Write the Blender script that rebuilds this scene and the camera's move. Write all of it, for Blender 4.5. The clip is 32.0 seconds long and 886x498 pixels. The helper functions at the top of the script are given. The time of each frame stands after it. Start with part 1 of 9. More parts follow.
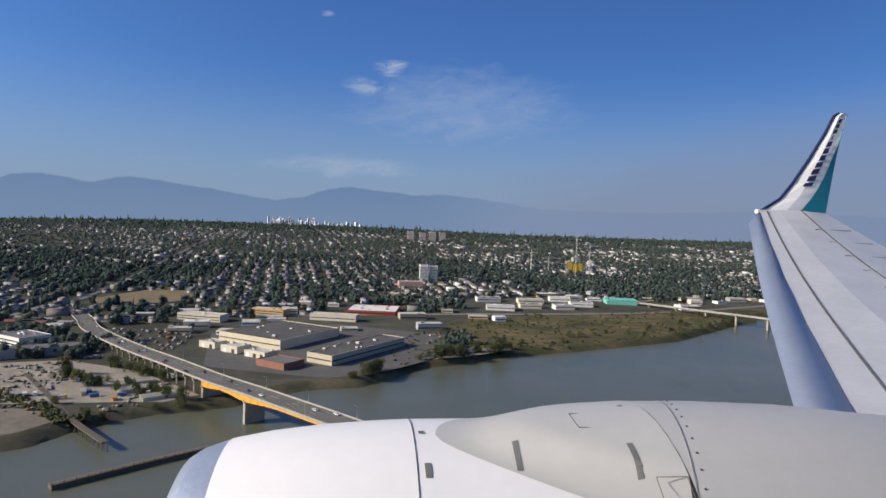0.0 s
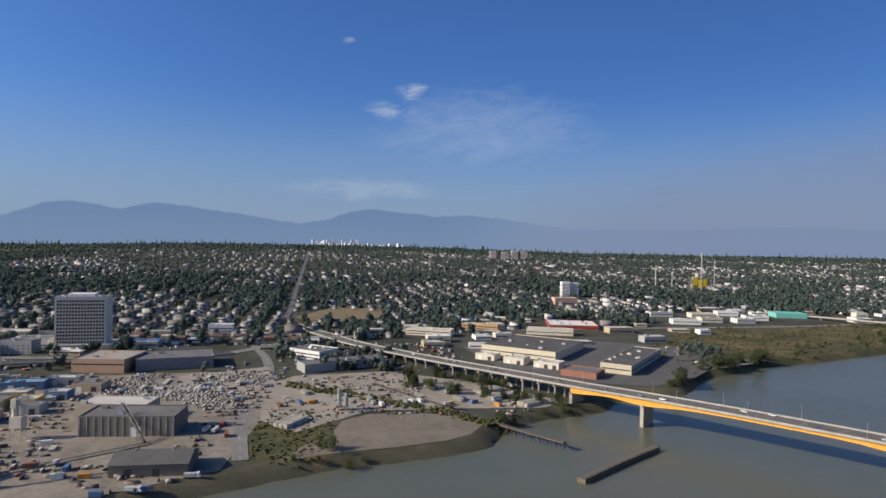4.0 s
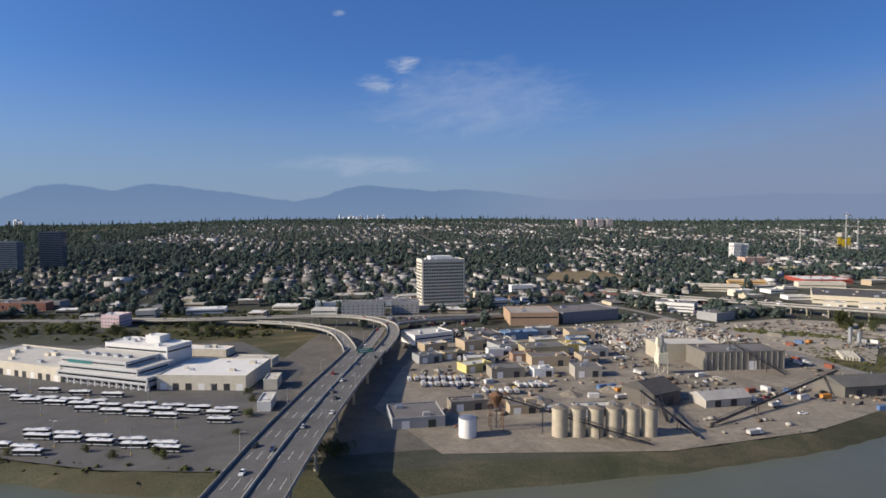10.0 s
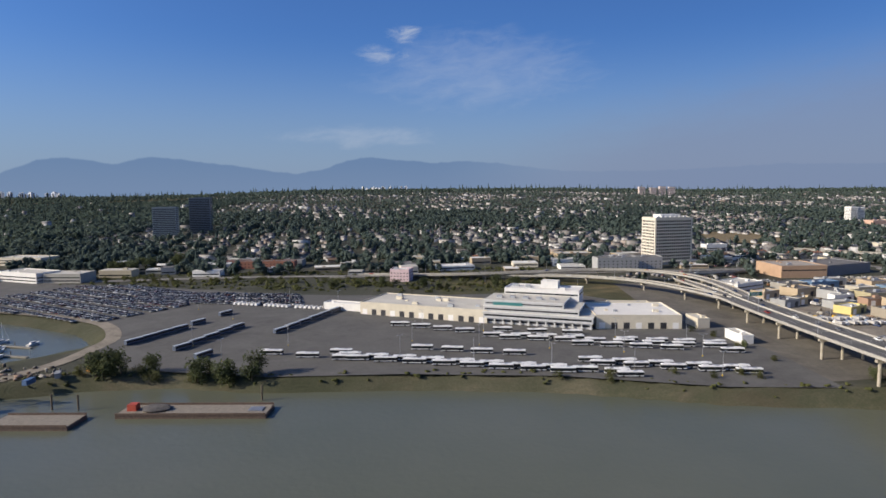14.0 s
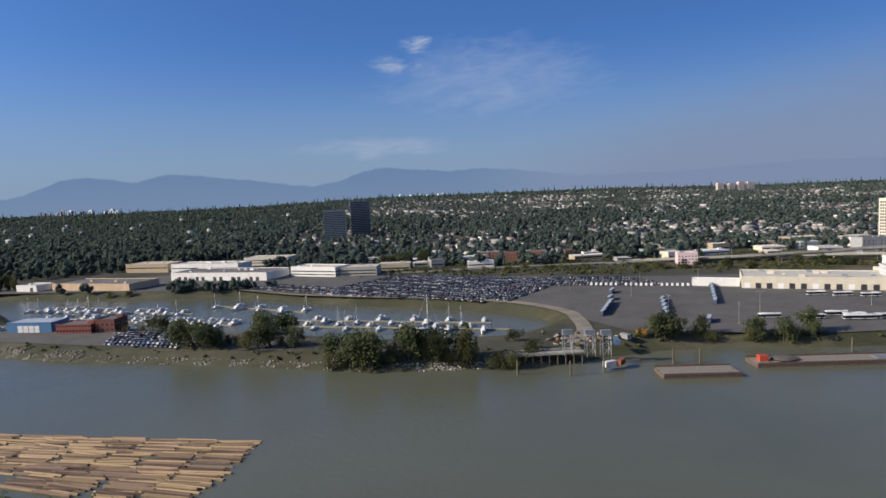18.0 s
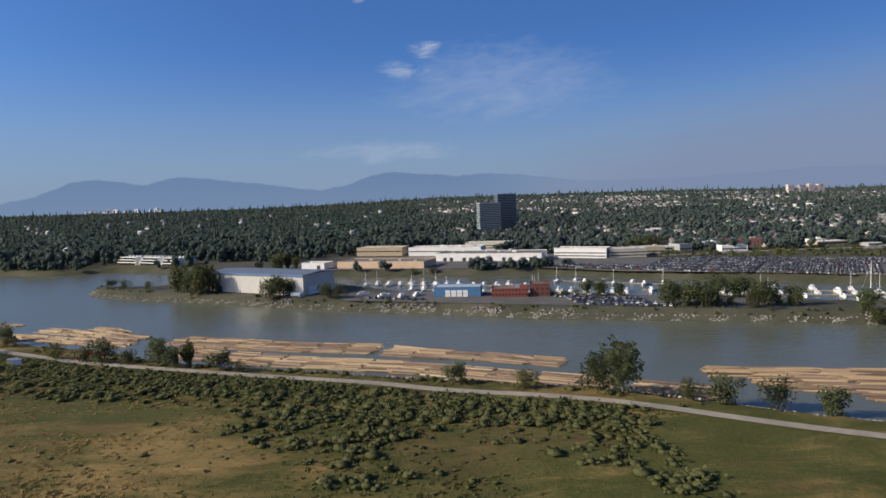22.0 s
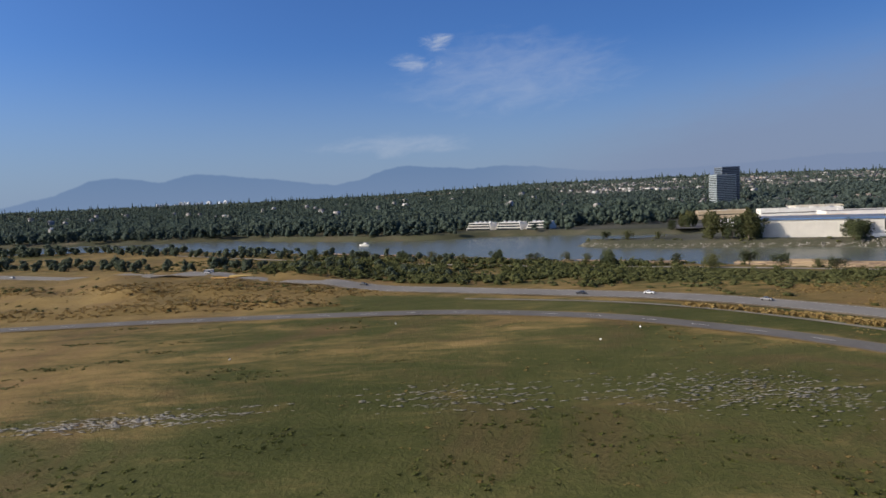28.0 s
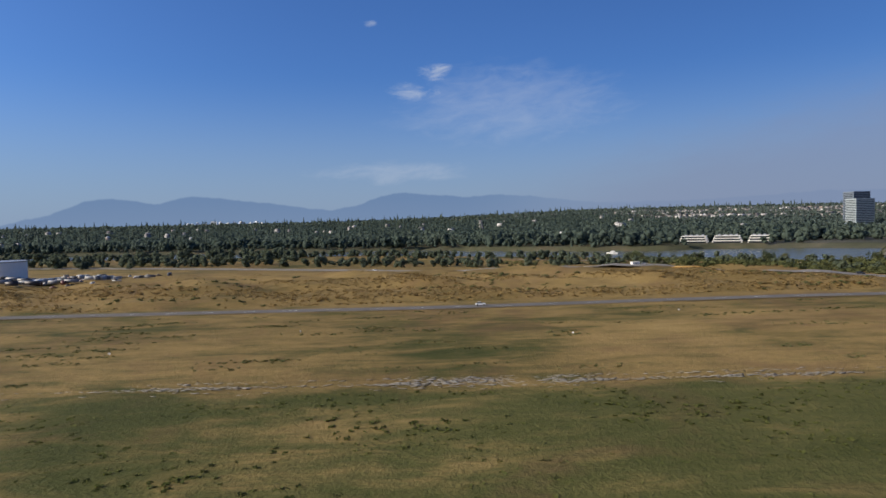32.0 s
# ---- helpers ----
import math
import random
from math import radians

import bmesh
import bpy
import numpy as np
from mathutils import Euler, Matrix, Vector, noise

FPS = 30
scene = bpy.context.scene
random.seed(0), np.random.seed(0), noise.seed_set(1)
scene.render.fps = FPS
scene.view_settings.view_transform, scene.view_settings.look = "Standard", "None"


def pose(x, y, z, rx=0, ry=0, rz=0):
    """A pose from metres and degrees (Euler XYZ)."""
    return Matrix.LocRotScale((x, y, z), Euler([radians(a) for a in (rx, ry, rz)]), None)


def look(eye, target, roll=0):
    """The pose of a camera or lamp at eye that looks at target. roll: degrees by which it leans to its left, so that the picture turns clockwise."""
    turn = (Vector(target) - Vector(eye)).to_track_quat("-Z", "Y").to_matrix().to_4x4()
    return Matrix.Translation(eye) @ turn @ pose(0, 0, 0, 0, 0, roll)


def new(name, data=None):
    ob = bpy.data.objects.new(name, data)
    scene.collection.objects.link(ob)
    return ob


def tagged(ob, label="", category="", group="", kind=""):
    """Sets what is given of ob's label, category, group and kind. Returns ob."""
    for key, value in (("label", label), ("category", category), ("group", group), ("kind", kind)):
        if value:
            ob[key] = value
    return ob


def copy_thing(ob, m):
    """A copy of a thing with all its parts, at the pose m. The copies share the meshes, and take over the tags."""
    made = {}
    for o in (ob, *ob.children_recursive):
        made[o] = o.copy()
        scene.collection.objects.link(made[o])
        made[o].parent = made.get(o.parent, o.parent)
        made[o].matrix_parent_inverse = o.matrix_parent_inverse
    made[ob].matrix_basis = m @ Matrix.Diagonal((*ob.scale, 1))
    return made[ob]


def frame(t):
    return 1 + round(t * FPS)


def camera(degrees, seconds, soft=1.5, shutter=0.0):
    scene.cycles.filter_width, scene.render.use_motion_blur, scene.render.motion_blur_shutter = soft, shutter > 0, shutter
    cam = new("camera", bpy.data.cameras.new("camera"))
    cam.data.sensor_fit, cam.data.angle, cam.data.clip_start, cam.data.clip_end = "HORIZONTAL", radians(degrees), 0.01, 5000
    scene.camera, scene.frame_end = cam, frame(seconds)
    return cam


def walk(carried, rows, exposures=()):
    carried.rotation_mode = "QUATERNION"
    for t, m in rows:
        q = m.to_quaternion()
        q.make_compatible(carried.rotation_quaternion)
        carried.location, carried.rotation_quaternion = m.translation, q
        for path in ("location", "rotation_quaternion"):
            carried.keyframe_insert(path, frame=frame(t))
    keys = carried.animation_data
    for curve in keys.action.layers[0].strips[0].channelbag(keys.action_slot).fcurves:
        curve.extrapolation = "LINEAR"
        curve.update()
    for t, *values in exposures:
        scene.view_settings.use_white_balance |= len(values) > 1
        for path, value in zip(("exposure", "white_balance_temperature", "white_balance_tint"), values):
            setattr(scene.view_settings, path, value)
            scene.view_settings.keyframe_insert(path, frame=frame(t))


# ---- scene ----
# A low flight westwards along a river, past a city slope, a harbour and the grass of an airfield.
# The plan is drawn in full-size metres; U brings it all, path and place alike, to model size.
U = 0.545

# ---------------------------------------------------------------- camera
cam = camera(71.0, 32.0, soft=1.6)
FLIGHT = [
    (0, -32.3, -4.8, 137.4, 87.59, -2.10, -7.18),
    (0.5, -64.3, -4.5, 135.8, 88.66, -1.80, -6.85),
    (1, -96.4, -4.2, 134.2, 88.61, -1.75, -6.67),
    (1.5, -128.5, -4.0, 132.6, 88.11, -1.93, -6.64),
    (2, -160.7, -3.7, 131.0, 87.20, -1.72, -6.38),
    (2.5, -193.0, -3.4, 129.4, 87.72, -1.77, -5.93),
    (3, -225.3, -3.2, 127.8, 89.41, -1.24, -5.69),
    (3.5, -257.7, -2.9, 126.2, 89.76, -1.28, -5.28),
    (5.5, -387.9, -2.1, 119.8, 87.77, -0.89, -4.63),
    (6, -420.6, -1.9, 118.2, 87.87, -0.68, -4.42),
    (6.5, -453.4, -1.7, 116.6, 88.23, -0.63, -4.49),
    (7, -486.2, -1.5, 115.0, 88.88, -0.11, -4.94),
    (7.5, -519.1, -1.4, 113.4, 89.40, -0.08, -5.14),
    (8, -552.1, -1.2, 111.8, 89.28, -0.56, -5.35),
    (8.5, -585.1, -1.1, 110.2, 89.29, -0.21, -5.38),
    (9, -618.2, -0.9, 108.6, 88.45, 1.45, -5.16),
    (9.5, -651.3, -0.8, 107.0, 87.27, 0.51, -5.40),
    (10, -684.5, -0.7, 105.4, 87.08, 0.18, -5.49),
    (10.5, -717.8, -0.6, 103.8, 86.76, 1.40, -5.59),
    (11, -751.2, -0.5, 102.2, 86.75, 1.58, -5.68),
    (11.5, -784.6, -0.4, 100.6, 87.92, 1.54, -6.04),
    (12, -818.0, -0.3, 99.0, 90.05, 1.36, -6.37),
    (12.5, -851.5, -0.2, 97.4, 90.78, 1.74, -6.38),
    (13, -885.1, -0.2, 95.8, 89.74, 1.00, -6.44),
    (13.5, -918.8, -0.1, 94.2, 88.13, 0.43, -6.33),
    (14, -952.5, -0.1, 92.6, 84.52, 0.46, -5.30),
    (14.5, -986.3, -0.0, 91.0, 85.33, 0.70, -4.63),
    (16.5, -1122.0, -0.0, 84.6, 85.99, 2.00, -4.38),
    (17, -1156.1, -0.0, 83.0, 85.87, 1.57, -4.34),
    (17.5, -1190.3, -0.0, 81.4, 85.46, 2.54, -4.09),
    (18, -1224.5, -0.1, 79.8, 85.29, 2.31, -3.83),
    (18.5, -1258.8, -0.1, 78.2, 85.73, 2.94, -3.46),
    (19, -1293.1, -0.2, 76.6, 86.54, 2.42, -3.10),
    (19.5, -1327.5, -0.2, 75.0, 86.82, 3.90, -2.89),
    (20, -1362.0, -0.3, 73.4, 85.26, 2.98, -2.59),
    (20.5, -1396.6, -0.4, 71.8, 84.92, 3.05, -2.34),
    (21, -1431.2, -0.5, 70.2, 85.14, 2.48, -2.54),
    (21.5, -1465.8, -0.6, 68.6, 86.28, 2.18, -2.82),
    (22, -1500.5, -0.7, 67.0, 85.74, 1.87, -3.15),
    (22.5, -1535.3, -0.8, 65.4, 85.99, 2.03, -3.01),
    (23, -1570.2, -0.9, 63.9, 87.19, 1.53, -2.72),
    (23.5, -1605.1, -1.1, 62.3, 87.40, 2.13, -2.66),
    (24, -1640.1, -1.2, 60.7, 87.36, 2.72, -2.70),
    (24.5, -1675.1, -1.4, 59.2, 86.42, 2.76, -2.67),
    (25, -1710.2, -1.5, 57.6, 85.81, 3.03, -2.73),
    (25.5, -1745.4, -1.7, 56.1, 85.54, 3.10, -2.28),
    (26, -1780.6, -1.9, 54.6, 85.00, 2.26, -2.02),
    (26.5, -1815.9, -2.1, 53.0, 84.64, 2.44, -1.98),
    (28.5, -1957.7, -2.9, 46.9, 85.80, 2.71, -1.83),
    (29, -1993.3, -3.2, 45.4, 86.41, 2.30, -2.01),
    (29.5, -2029.0, -3.4, 43.9, 86.24, 2.33, -1.98),
    (30, -2064.7, -3.7, 42.4, 85.77, 1.80, -1.91),
    (30.5, -2100.5, -4.0, 41.0, 85.23, 1.83, -1.89),
    (31, -2136.4, -4.2, 39.5, 86.14, 2.07, -1.97),
    (31.5, -2172.3, -4.5, 38.0, 87.24, 1.40, -2.05),
    (32, -2208.3, -4.8, 36.5, 87.68, 1.48, -2.27),
]
EXPOSURE = ((0, 0.06), (12, 0.08), (17, 0.04), (27, 0.04), (29.5, 0.06), (32, 0.1))

walk(cam, [(t, pose(x * U, y * U, z * U, a, b, c)) for t, x, y, z, a, b, c in FLIGHT], EXPOSURE)

# ---------------------------------------------------------------- sky and sun
SUN_AZ, SUN_EL = 262.0, 27.0          # compass degrees from +y, clockwise
sun_vec = Vector((math.sin(radians(SUN_AZ)) * math.cos(radians(SUN_EL)),
                  math.cos(radians(SUN_AZ)) * math.cos(radians(SUN_EL)), math.sin(radians(SUN_EL))))
sun = new("sun", bpy.data.lights.new("sun", "SUN"))
sun.data.energy, sun.data.angle, sun.data.color = 5.0, radians(0.6), (1.0, 0.88, 0.73)
sun.matrix_world = look((0, 0, 0), -sun_vec)

world = bpy.data.worlds.new("world")
scene.world = world
world.use_nodes = True


class Nodes:
    """Short hand for a node tree: every method adds a node and returns its main output."""

    def __init__(self, tree):
        self.t = tree
        tree.nodes.clear()

    def add(self, kind, **ins):
        n = self.t.nodes.new(kind)
        for k, v in ins.items():
            self.put(n.inputs[k.replace("_", " ")], v)
        return n

    def put(self, socket, v):
        if isinstance(v, bpy.types.NodeSocket):
            self.t.links.new(v, socket)
        elif isinstance(v, tuple) and len(v) == 3 and socket.type == "RGBA":
            socket.default_value = (*v, 1)
        else:
            socket.default_value = v

    def math(self, op, a, b=0.0, c=0.0, clamp=False):
        n = self.t.nodes.new("ShaderNodeMath")
        n.operation, n.use_clamp = op, clamp
        for s, v in zip(n.inputs, (a, b, c)):
            self.put(s, v)
        return n.outputs[0]

    def mix(self, f, a, b, blend="MIX"):
        n = self.t.nodes.new("ShaderNodeMix")
        n.data_type, n.blend_type = "RGBA", blend
        self.put(n.inputs[0], f), self.put(n.inputs[6], a), self.put(n.inputs[7], b)
        return n.outputs[2]

    def noise(self, vec, scale, detail=4.0, rough=0.55, dist=0.0):
        n = self.add("ShaderNodeTexNoise", Scale=scale, Detail=detail, Roughness=rough, Distortion=dist)
        if vec is not None:
            self.put(n.inputs["Vector"], vec)
        return n.outputs["Fac"]

    def rng(self, v, a, b, c=0.0, d=1.0, smooth=False):
        n = self.t.nodes.new("ShaderNodeMapRange")
        if smooth:
            n.interpolation_type = "SMOOTHSTEP"
        for s, q in zip(n.inputs, (v, a, b, c, d)):
            self.put(s, q)
        return n.outputs[0]

    def ramp(self, v, stops):
        n = self.t.nodes.new("ShaderNodeValToRGB")
        e = n.color_ramp.elements
        while len(e) < len(stops):
            e.new(0.5)
        for el, (p, col) in zip(e, stops):
            el.position, el.color = p, (*col, 1) if len(col) == 3 else col
        self.put(n.inputs[0], v)
        return n.outputs[0]


def make_world():
    k = Nodes(world.node_tree)
    sky = k.add("ShaderNodeTexSky")
    sky.sky_type, sky.sun_disc = "NISHITA", False
    sky.sun_elevation, sky.sun_rotation = radians(SUN_EL), radians(SUN_AZ)
    sky.altitude, sky.air_density, sky.dust_density, sky.ozone_density = 50.0, 1.0, 1.6, 2.0
    co = k.add("ShaderNodeTexCoord").outputs["Generated"]
    xyz = k.add("ShaderNodeSeparateXYZ", Vector=co).outputs
    az = k.math("MULTIPLY", k.math("ARCTAN2", xyz[0], xyz[1]), 57.2958)
    el = k.math("MULTIPLY", k.math("ARCSINE", xyz[2]), 57.2958)
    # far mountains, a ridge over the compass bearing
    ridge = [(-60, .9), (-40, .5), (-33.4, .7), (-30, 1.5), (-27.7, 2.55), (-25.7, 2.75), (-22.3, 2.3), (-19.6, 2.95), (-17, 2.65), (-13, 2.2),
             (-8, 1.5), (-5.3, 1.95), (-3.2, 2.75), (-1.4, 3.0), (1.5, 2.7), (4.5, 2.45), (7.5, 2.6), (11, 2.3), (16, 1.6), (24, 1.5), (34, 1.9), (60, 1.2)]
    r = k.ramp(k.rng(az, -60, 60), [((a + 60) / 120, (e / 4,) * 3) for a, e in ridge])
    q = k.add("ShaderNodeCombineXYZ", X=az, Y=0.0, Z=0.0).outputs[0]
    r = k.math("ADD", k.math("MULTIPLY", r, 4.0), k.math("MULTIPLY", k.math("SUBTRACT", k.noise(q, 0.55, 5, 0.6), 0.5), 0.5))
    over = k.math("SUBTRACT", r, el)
    # haze put into the ridge colour: thinner near the foot and eastwards
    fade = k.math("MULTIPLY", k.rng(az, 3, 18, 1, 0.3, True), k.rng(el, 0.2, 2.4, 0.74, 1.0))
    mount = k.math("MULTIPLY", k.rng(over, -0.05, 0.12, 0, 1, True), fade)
    # thin cloud: two small wisps, a pale veil, and a bank of haze to the east
    v = k.add("ShaderNodeCombineXYZ", X=az, Y=el, Z=0.0).outputs[0]
    skew = k.add("ShaderNodeCombineXYZ", X=k.math("SUBTRACT", k.math("MULTIPLY", az, 0.55), k.math("MULTIPLY", el, 0.5)), Y=k.math("MULTIPLY", el, 1.5), Z=3.0).outputs[0]
    wob = k.noise(skew, 0.6, 7, 0.62, 0.4)

    def spot(a, e, wa, we, edge=1.0):
        da = k.math("DIVIDE", k.math("SUBTRACT", az, a), wa)
        de = k.math("DIVIDE", k.math("SUBTRACT", el, e), we)
        d = k.math("ADD", k.math("MULTIPLY", da, da), k.math("MULTIPLY", de, de))
        return k.rng(k.math("ADD", d, k.math("MULTIPLY", k.math("SUBTRACT", wob, 0.45), 3.6)), -0.7, edge, 1, 0, True)
    c = k.math("MULTIPLY", spot(1.8, 13.7, 1.9, 1.05), 0.8)
    c = k.math("MAXIMUM", c, k.math("MULTIPLY", spot(0.1, 11.9, 2.9, .95), 0.7))
    c = k.math("MAXIMUM", c, k.math("MULTIPLY", spot(-3.9, 17.7, .8, .35), 0.5))
    c = k.math("MAXIMUM", c, k.math("MULTIPLY", spot(8.6, 10.6, 8.0, 2.8, 2.2), 0.27))
    c = k.math("MAXIMUM", c, k.math("MULTIPLY", spot(2, 9.2, 5.5, .8, 1.6), 0.16))
    c = k.math("MAXIMUM", c, k.math("MULTIPLY", spot(-2, 4.8, 7.5, 1.0, 1.5), 0.3))
    top = k.math("ADD", k.rng(az, 4, 44, 4.2, 11.5), k.math("MULTIPLY", k.math("SUBTRACT", wob, .5), 3.0))
    bank = k.math("MULTIPLY", k.rng(k.math("SUBTRACT", el, top), -5.5, 1.6, 1, 0, True), k.rng(az, 0, 26, 0, 1, True))
    bg = SKY_GAIN
    s = k.mix(1.0, sky.outputs[0], bg, "MULTIPLY")
    s = k.mix(k.rng(az, 0, 44, 0, 0.2, True), s, (0.0, 0.0, 0.0))
    low = k.rng(el, -1.0, 14.0, 1, 0, True)
    facing = k.math("ADD", k.math("MULTIPLY", xyz[0], sun_vec.x / math.cos(radians(SUN_EL))), k.math("MULTIPLY", xyz[1], sun_vec.y / math.cos(radians(SUN_EL))))
    sun_fill = k.math("MULTIPLY", k.rng(facing, 0.45, 1.0, 0, 1, True), k.rng(el, 6.0, 55.0, 1, 0, True))
    s = k.mix(k.math("MULTIPLY", low, 0.8), s, HAZE)
    s = k.mix(k.math("MULTIPLY", sun_fill, 0.85), s, SUN_FILL)
    s = k.mix(k.math("MULTIPLY", bank, 0.55), s, BANK)
    s = k.mix(c, s, CLOUD)
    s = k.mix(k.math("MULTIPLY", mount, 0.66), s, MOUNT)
    b = k.add("ShaderNodeBackground", Color=s, Strength=0.1)
    k.t.links.new(b.outputs[0], k.add("ShaderNodeOutputWorld").inputs[0])


SKY_GAIN = (0.40, 0.69, 1.22)
SUN_FILL = (26.0, 25.5, 25.0)        # milky air round the sun, brightened out of view to fill shaded sides
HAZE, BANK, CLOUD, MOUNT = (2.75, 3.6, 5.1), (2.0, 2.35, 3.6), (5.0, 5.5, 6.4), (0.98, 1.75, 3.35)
make_world()

# ---------------------------------------------------------------- materials
MATS = {}


def material(name, build):
    if name not in MATS:
        m = bpy.data.materials.new(name)
        m.use_nodes = True
        MATS[name] = m
        k = Nodes(m.node_tree)
        out = k.add("ShaderNodeOutputMaterial")
        k.t.links.new(build(k), out.inputs[0])
    return MATS[name]


def bsdf(k, colour, rough=0.8, metal=0.0, bump=None, strength=0.3, dist=0.05, spec=0.3, **more):
    n = k.add("ShaderNodeBsdfPrincipled", Roughness=rough, Metallic=metal, **more)
    k.put(n.inputs["Base Color"], colour)
    n.inputs["Specular IOR Level"].default_value = spec
    if bump is not None:
        b = k.add("ShaderNodeBump", Strength=strength, Distance=dist, Height=bump)
        k.put(n.inputs["Normal"], b.outputs[0])
    return n.outputs[0]


def shade(c, f):
    return tuple(min(1.0, v * f) for v in c)


def plain(name, colour, rough=0.7, metal=0.0, vary=0.25, scale=0.6, fine=9.0, spec=0.3, bump=0.15, per=0.0):
    """Painted, poured or sawn stuff: two sizes of mottling in a colour, a fine relief, and a shift from piece to piece."""
    def build(k):
        co = k.add("ShaderNodeTexCoord").outputs["Object"]
        a, b = k.noise(co, scale, 5, 0.6), k.noise(co, fine, 3, 0.6)
        f = k.math("ADD", k.math("MULTIPLY", a, 0.65), k.math("MULTIPLY", b, 0.35))
        if per:
            rnd = k.add("ShaderNodeObjectInfo").outputs["Random"]
            f = k.math("ADD", f, k.math("MULTIPLY", k.math("SUBTRACT", rnd, 0.5), per))
        col = k.mix(k.rng(f, 0.3, 0.7), shade(colour, 1 - vary), shade(colour, 1 + vary))
        return bsdf(k, col, rough, metal, b, bump, 0.03, spec)
    return material(name, build)


def islands(name, stops, rough=0.85, scale=0.5, spec=0.2, vary=0.3, bump=0.2):
    """One joined mesh of many pieces: each loose piece takes its own colour from the ramp."""
    def build(k):
        rnd = k.add("ShaderNodeNewGeometry").outputs["Random Per Island"]
        co = k.add("ShaderNodeTexCoord").outputs["Object"]
        n = k.noise(co, scale, 4, 0.6)
        col = k.ramp(rnd, [(i / (len(stops) - 1), c) for i, c in enumerate(stops)])
        col = k.mix(k.rng(n, 0.3, 0.7, 0, vary), col, (0.01, 0.012, 0.01))
        return bsdf(k, col, rough, 0, n, bump, 0.05, spec)
    return material(name, build)


def leafy(name, dark, light, scale=0.35, island=0.55, relief=0.0):
    """Foliage: each spray or crown takes its own green; relief is the depth of the leaf clumps in metres."""
    def build(k):
        geo = k.add("ShaderNodeNewGeometry")
        co = k.add("ShaderNodeTexCoord").outputs["Object"]
        n = k.noise(co, scale, 4, 0.65)
        rnd = k.math("ADD", k.math("MULTIPLY", geo.outputs["Random Per Island"], island), k.math("MULTIPLY", n, 1.0 - island))
        rnd = k.math("ADD", rnd, k.math("MULTIPLY", k.math("SUBTRACT", k.add("ShaderNodeObjectInfo").outputs["Random"], .5), .35))
        h = k.noise(co, 0.32, 4, 0.75) if relief else None
        tone = k.mix(k.rng(rnd, 0.15, 0.85), dark, light)
        body = bsdf(k, tone, 0.75, 0, h, 1.0, relief, spec=0.1)
        thin = k.add("ShaderNodeBsdfTranslucent", Color=tone).outputs[0]
        n = k.t.nodes.new("ShaderNodeMixShader")
        n.inputs[0].default_value = 0.0 if relief else 0.42
        k.put(n.inputs[1], body), k.put(n.inputs[2], thin)
        return n.outputs[0]
    return material(name, build)


def ground_material():
    """Open ground: city soil, marsh green and dry summer grass, mixed by where each grows."""
    def build(k):
        co = k.add("ShaderNodeTexCoord").outputs["Object"]
        big, fine = k.noise(co, 0.012, 5, 0.6, 0.6), k.noise(co, 0.9, 4, 0.7)
        along = k.add("ShaderNodeMapping", Vector=co, Scale=(.35, 1.0, 1.0)).outputs[0]
        mid = k.noise(along, 0.1, 6, 0.7, 0.5)
        at = k.add("ShaderNodeAttribute")
        at.attribute_name = "dry"
        dry = at.outputs["Fac"]
        at = k.add("ShaderNodeAttribute")
        at.attribute_name = "city"
        city = at.outputs["Fac"]
        f = k.math("ADD", k.math("MULTIPLY", big, 0.5), k.math("ADD", k.math("MULTIPLY", mid, 0.35), k.math("MULTIPLY", fine, 0.3)))
        g = k.ramp(k.rng(f, 0.35, 0.8), [(0, (.034, .041, .011)), (.35, (.062, .067, .018)), (.65, (.096, .093, .029)), (1, (.138, .12, .044))])
        d = k.ramp(k.rng(f, 0.35, 0.8), [(0, (.1, .075, .028)), (.4, (.185, .128, .046)), (.7, (.265, .182, .066)), (1, (.35, .25, .1))])
        w = k.rng(k.math("ADD", dry, k.math("ADD", k.math("MULTIPLY", k.math("SUBTRACT", mid, .5), 1.7), k.math("MULTIPLY", k.math("SUBTRACT", big, .5), 1.2))), 0.2, 0.85, 0, 1, True)
        col = k.mix(k.math("MULTIPLY", k.rng(k.noise(co, 0.02, 4, 0.65, 1.2), .52, .7), .45), k.mix(w, g, d), (.155, .085, .045))
        c = k.ramp(k.rng(f, 0.35, 0.8), [(0, (.035, .04, .025)), (.5, (.075, .075, .055)), (1, (.15, .135, .11))])
        col = k.mix(city, col, c)
        return bsdf(k, col, 0.95, 0, k.math("ADD", fine, k.math("MULTIPLY", mid, 2.0)), 0.4, 0.6, 0.1)
    return material("open_ground", build)


def water_material():
    def build(k):
        co = k.add("ShaderNodeTexCoord").outputs["Object"]
        n = k.math("ADD", k.noise(co, 0.35, 4, 0.6), k.math("MULTIPLY", k.noise(co, 0.03, 3, 0.5), 0.8))
        col = k.mix(k.rng(k.noise(co, 0.008, 4, 0.6), .3, .7), (.098, .106, .072), (.122, .126, .09))
        return bsdf(k, col, 0.26, 0, n, 0.14, 0.6, 0.24)
    return material("river_water", build)


def asphalt(name, colour, patch=0.35):
    def build(k):
        co = k.add("ShaderNodeTexCoord").outputs["Object"]
        a, b, c = k.noise(co, 0.05, 5, 0.65, 0.8), k.noise(co, 0.5, 4, 0.6), k.noise(co, 5.0, 3, 0.6)
        f = k.math("ADD", k.math("MULTIPLY", a, 0.6), k.math("ADD", k.math("MULTIPLY", b, 0.3), k.math("MULTIPLY", c, 0.15)))
        return bsdf(k, k.mix(k.rng(f, 0.35, 0.7), shade(colour, 1 - patch), shade(colour, 1 + patch)), 0.92, 0, c, 0.2, 0.03, 0.2)
    return material(name, build)


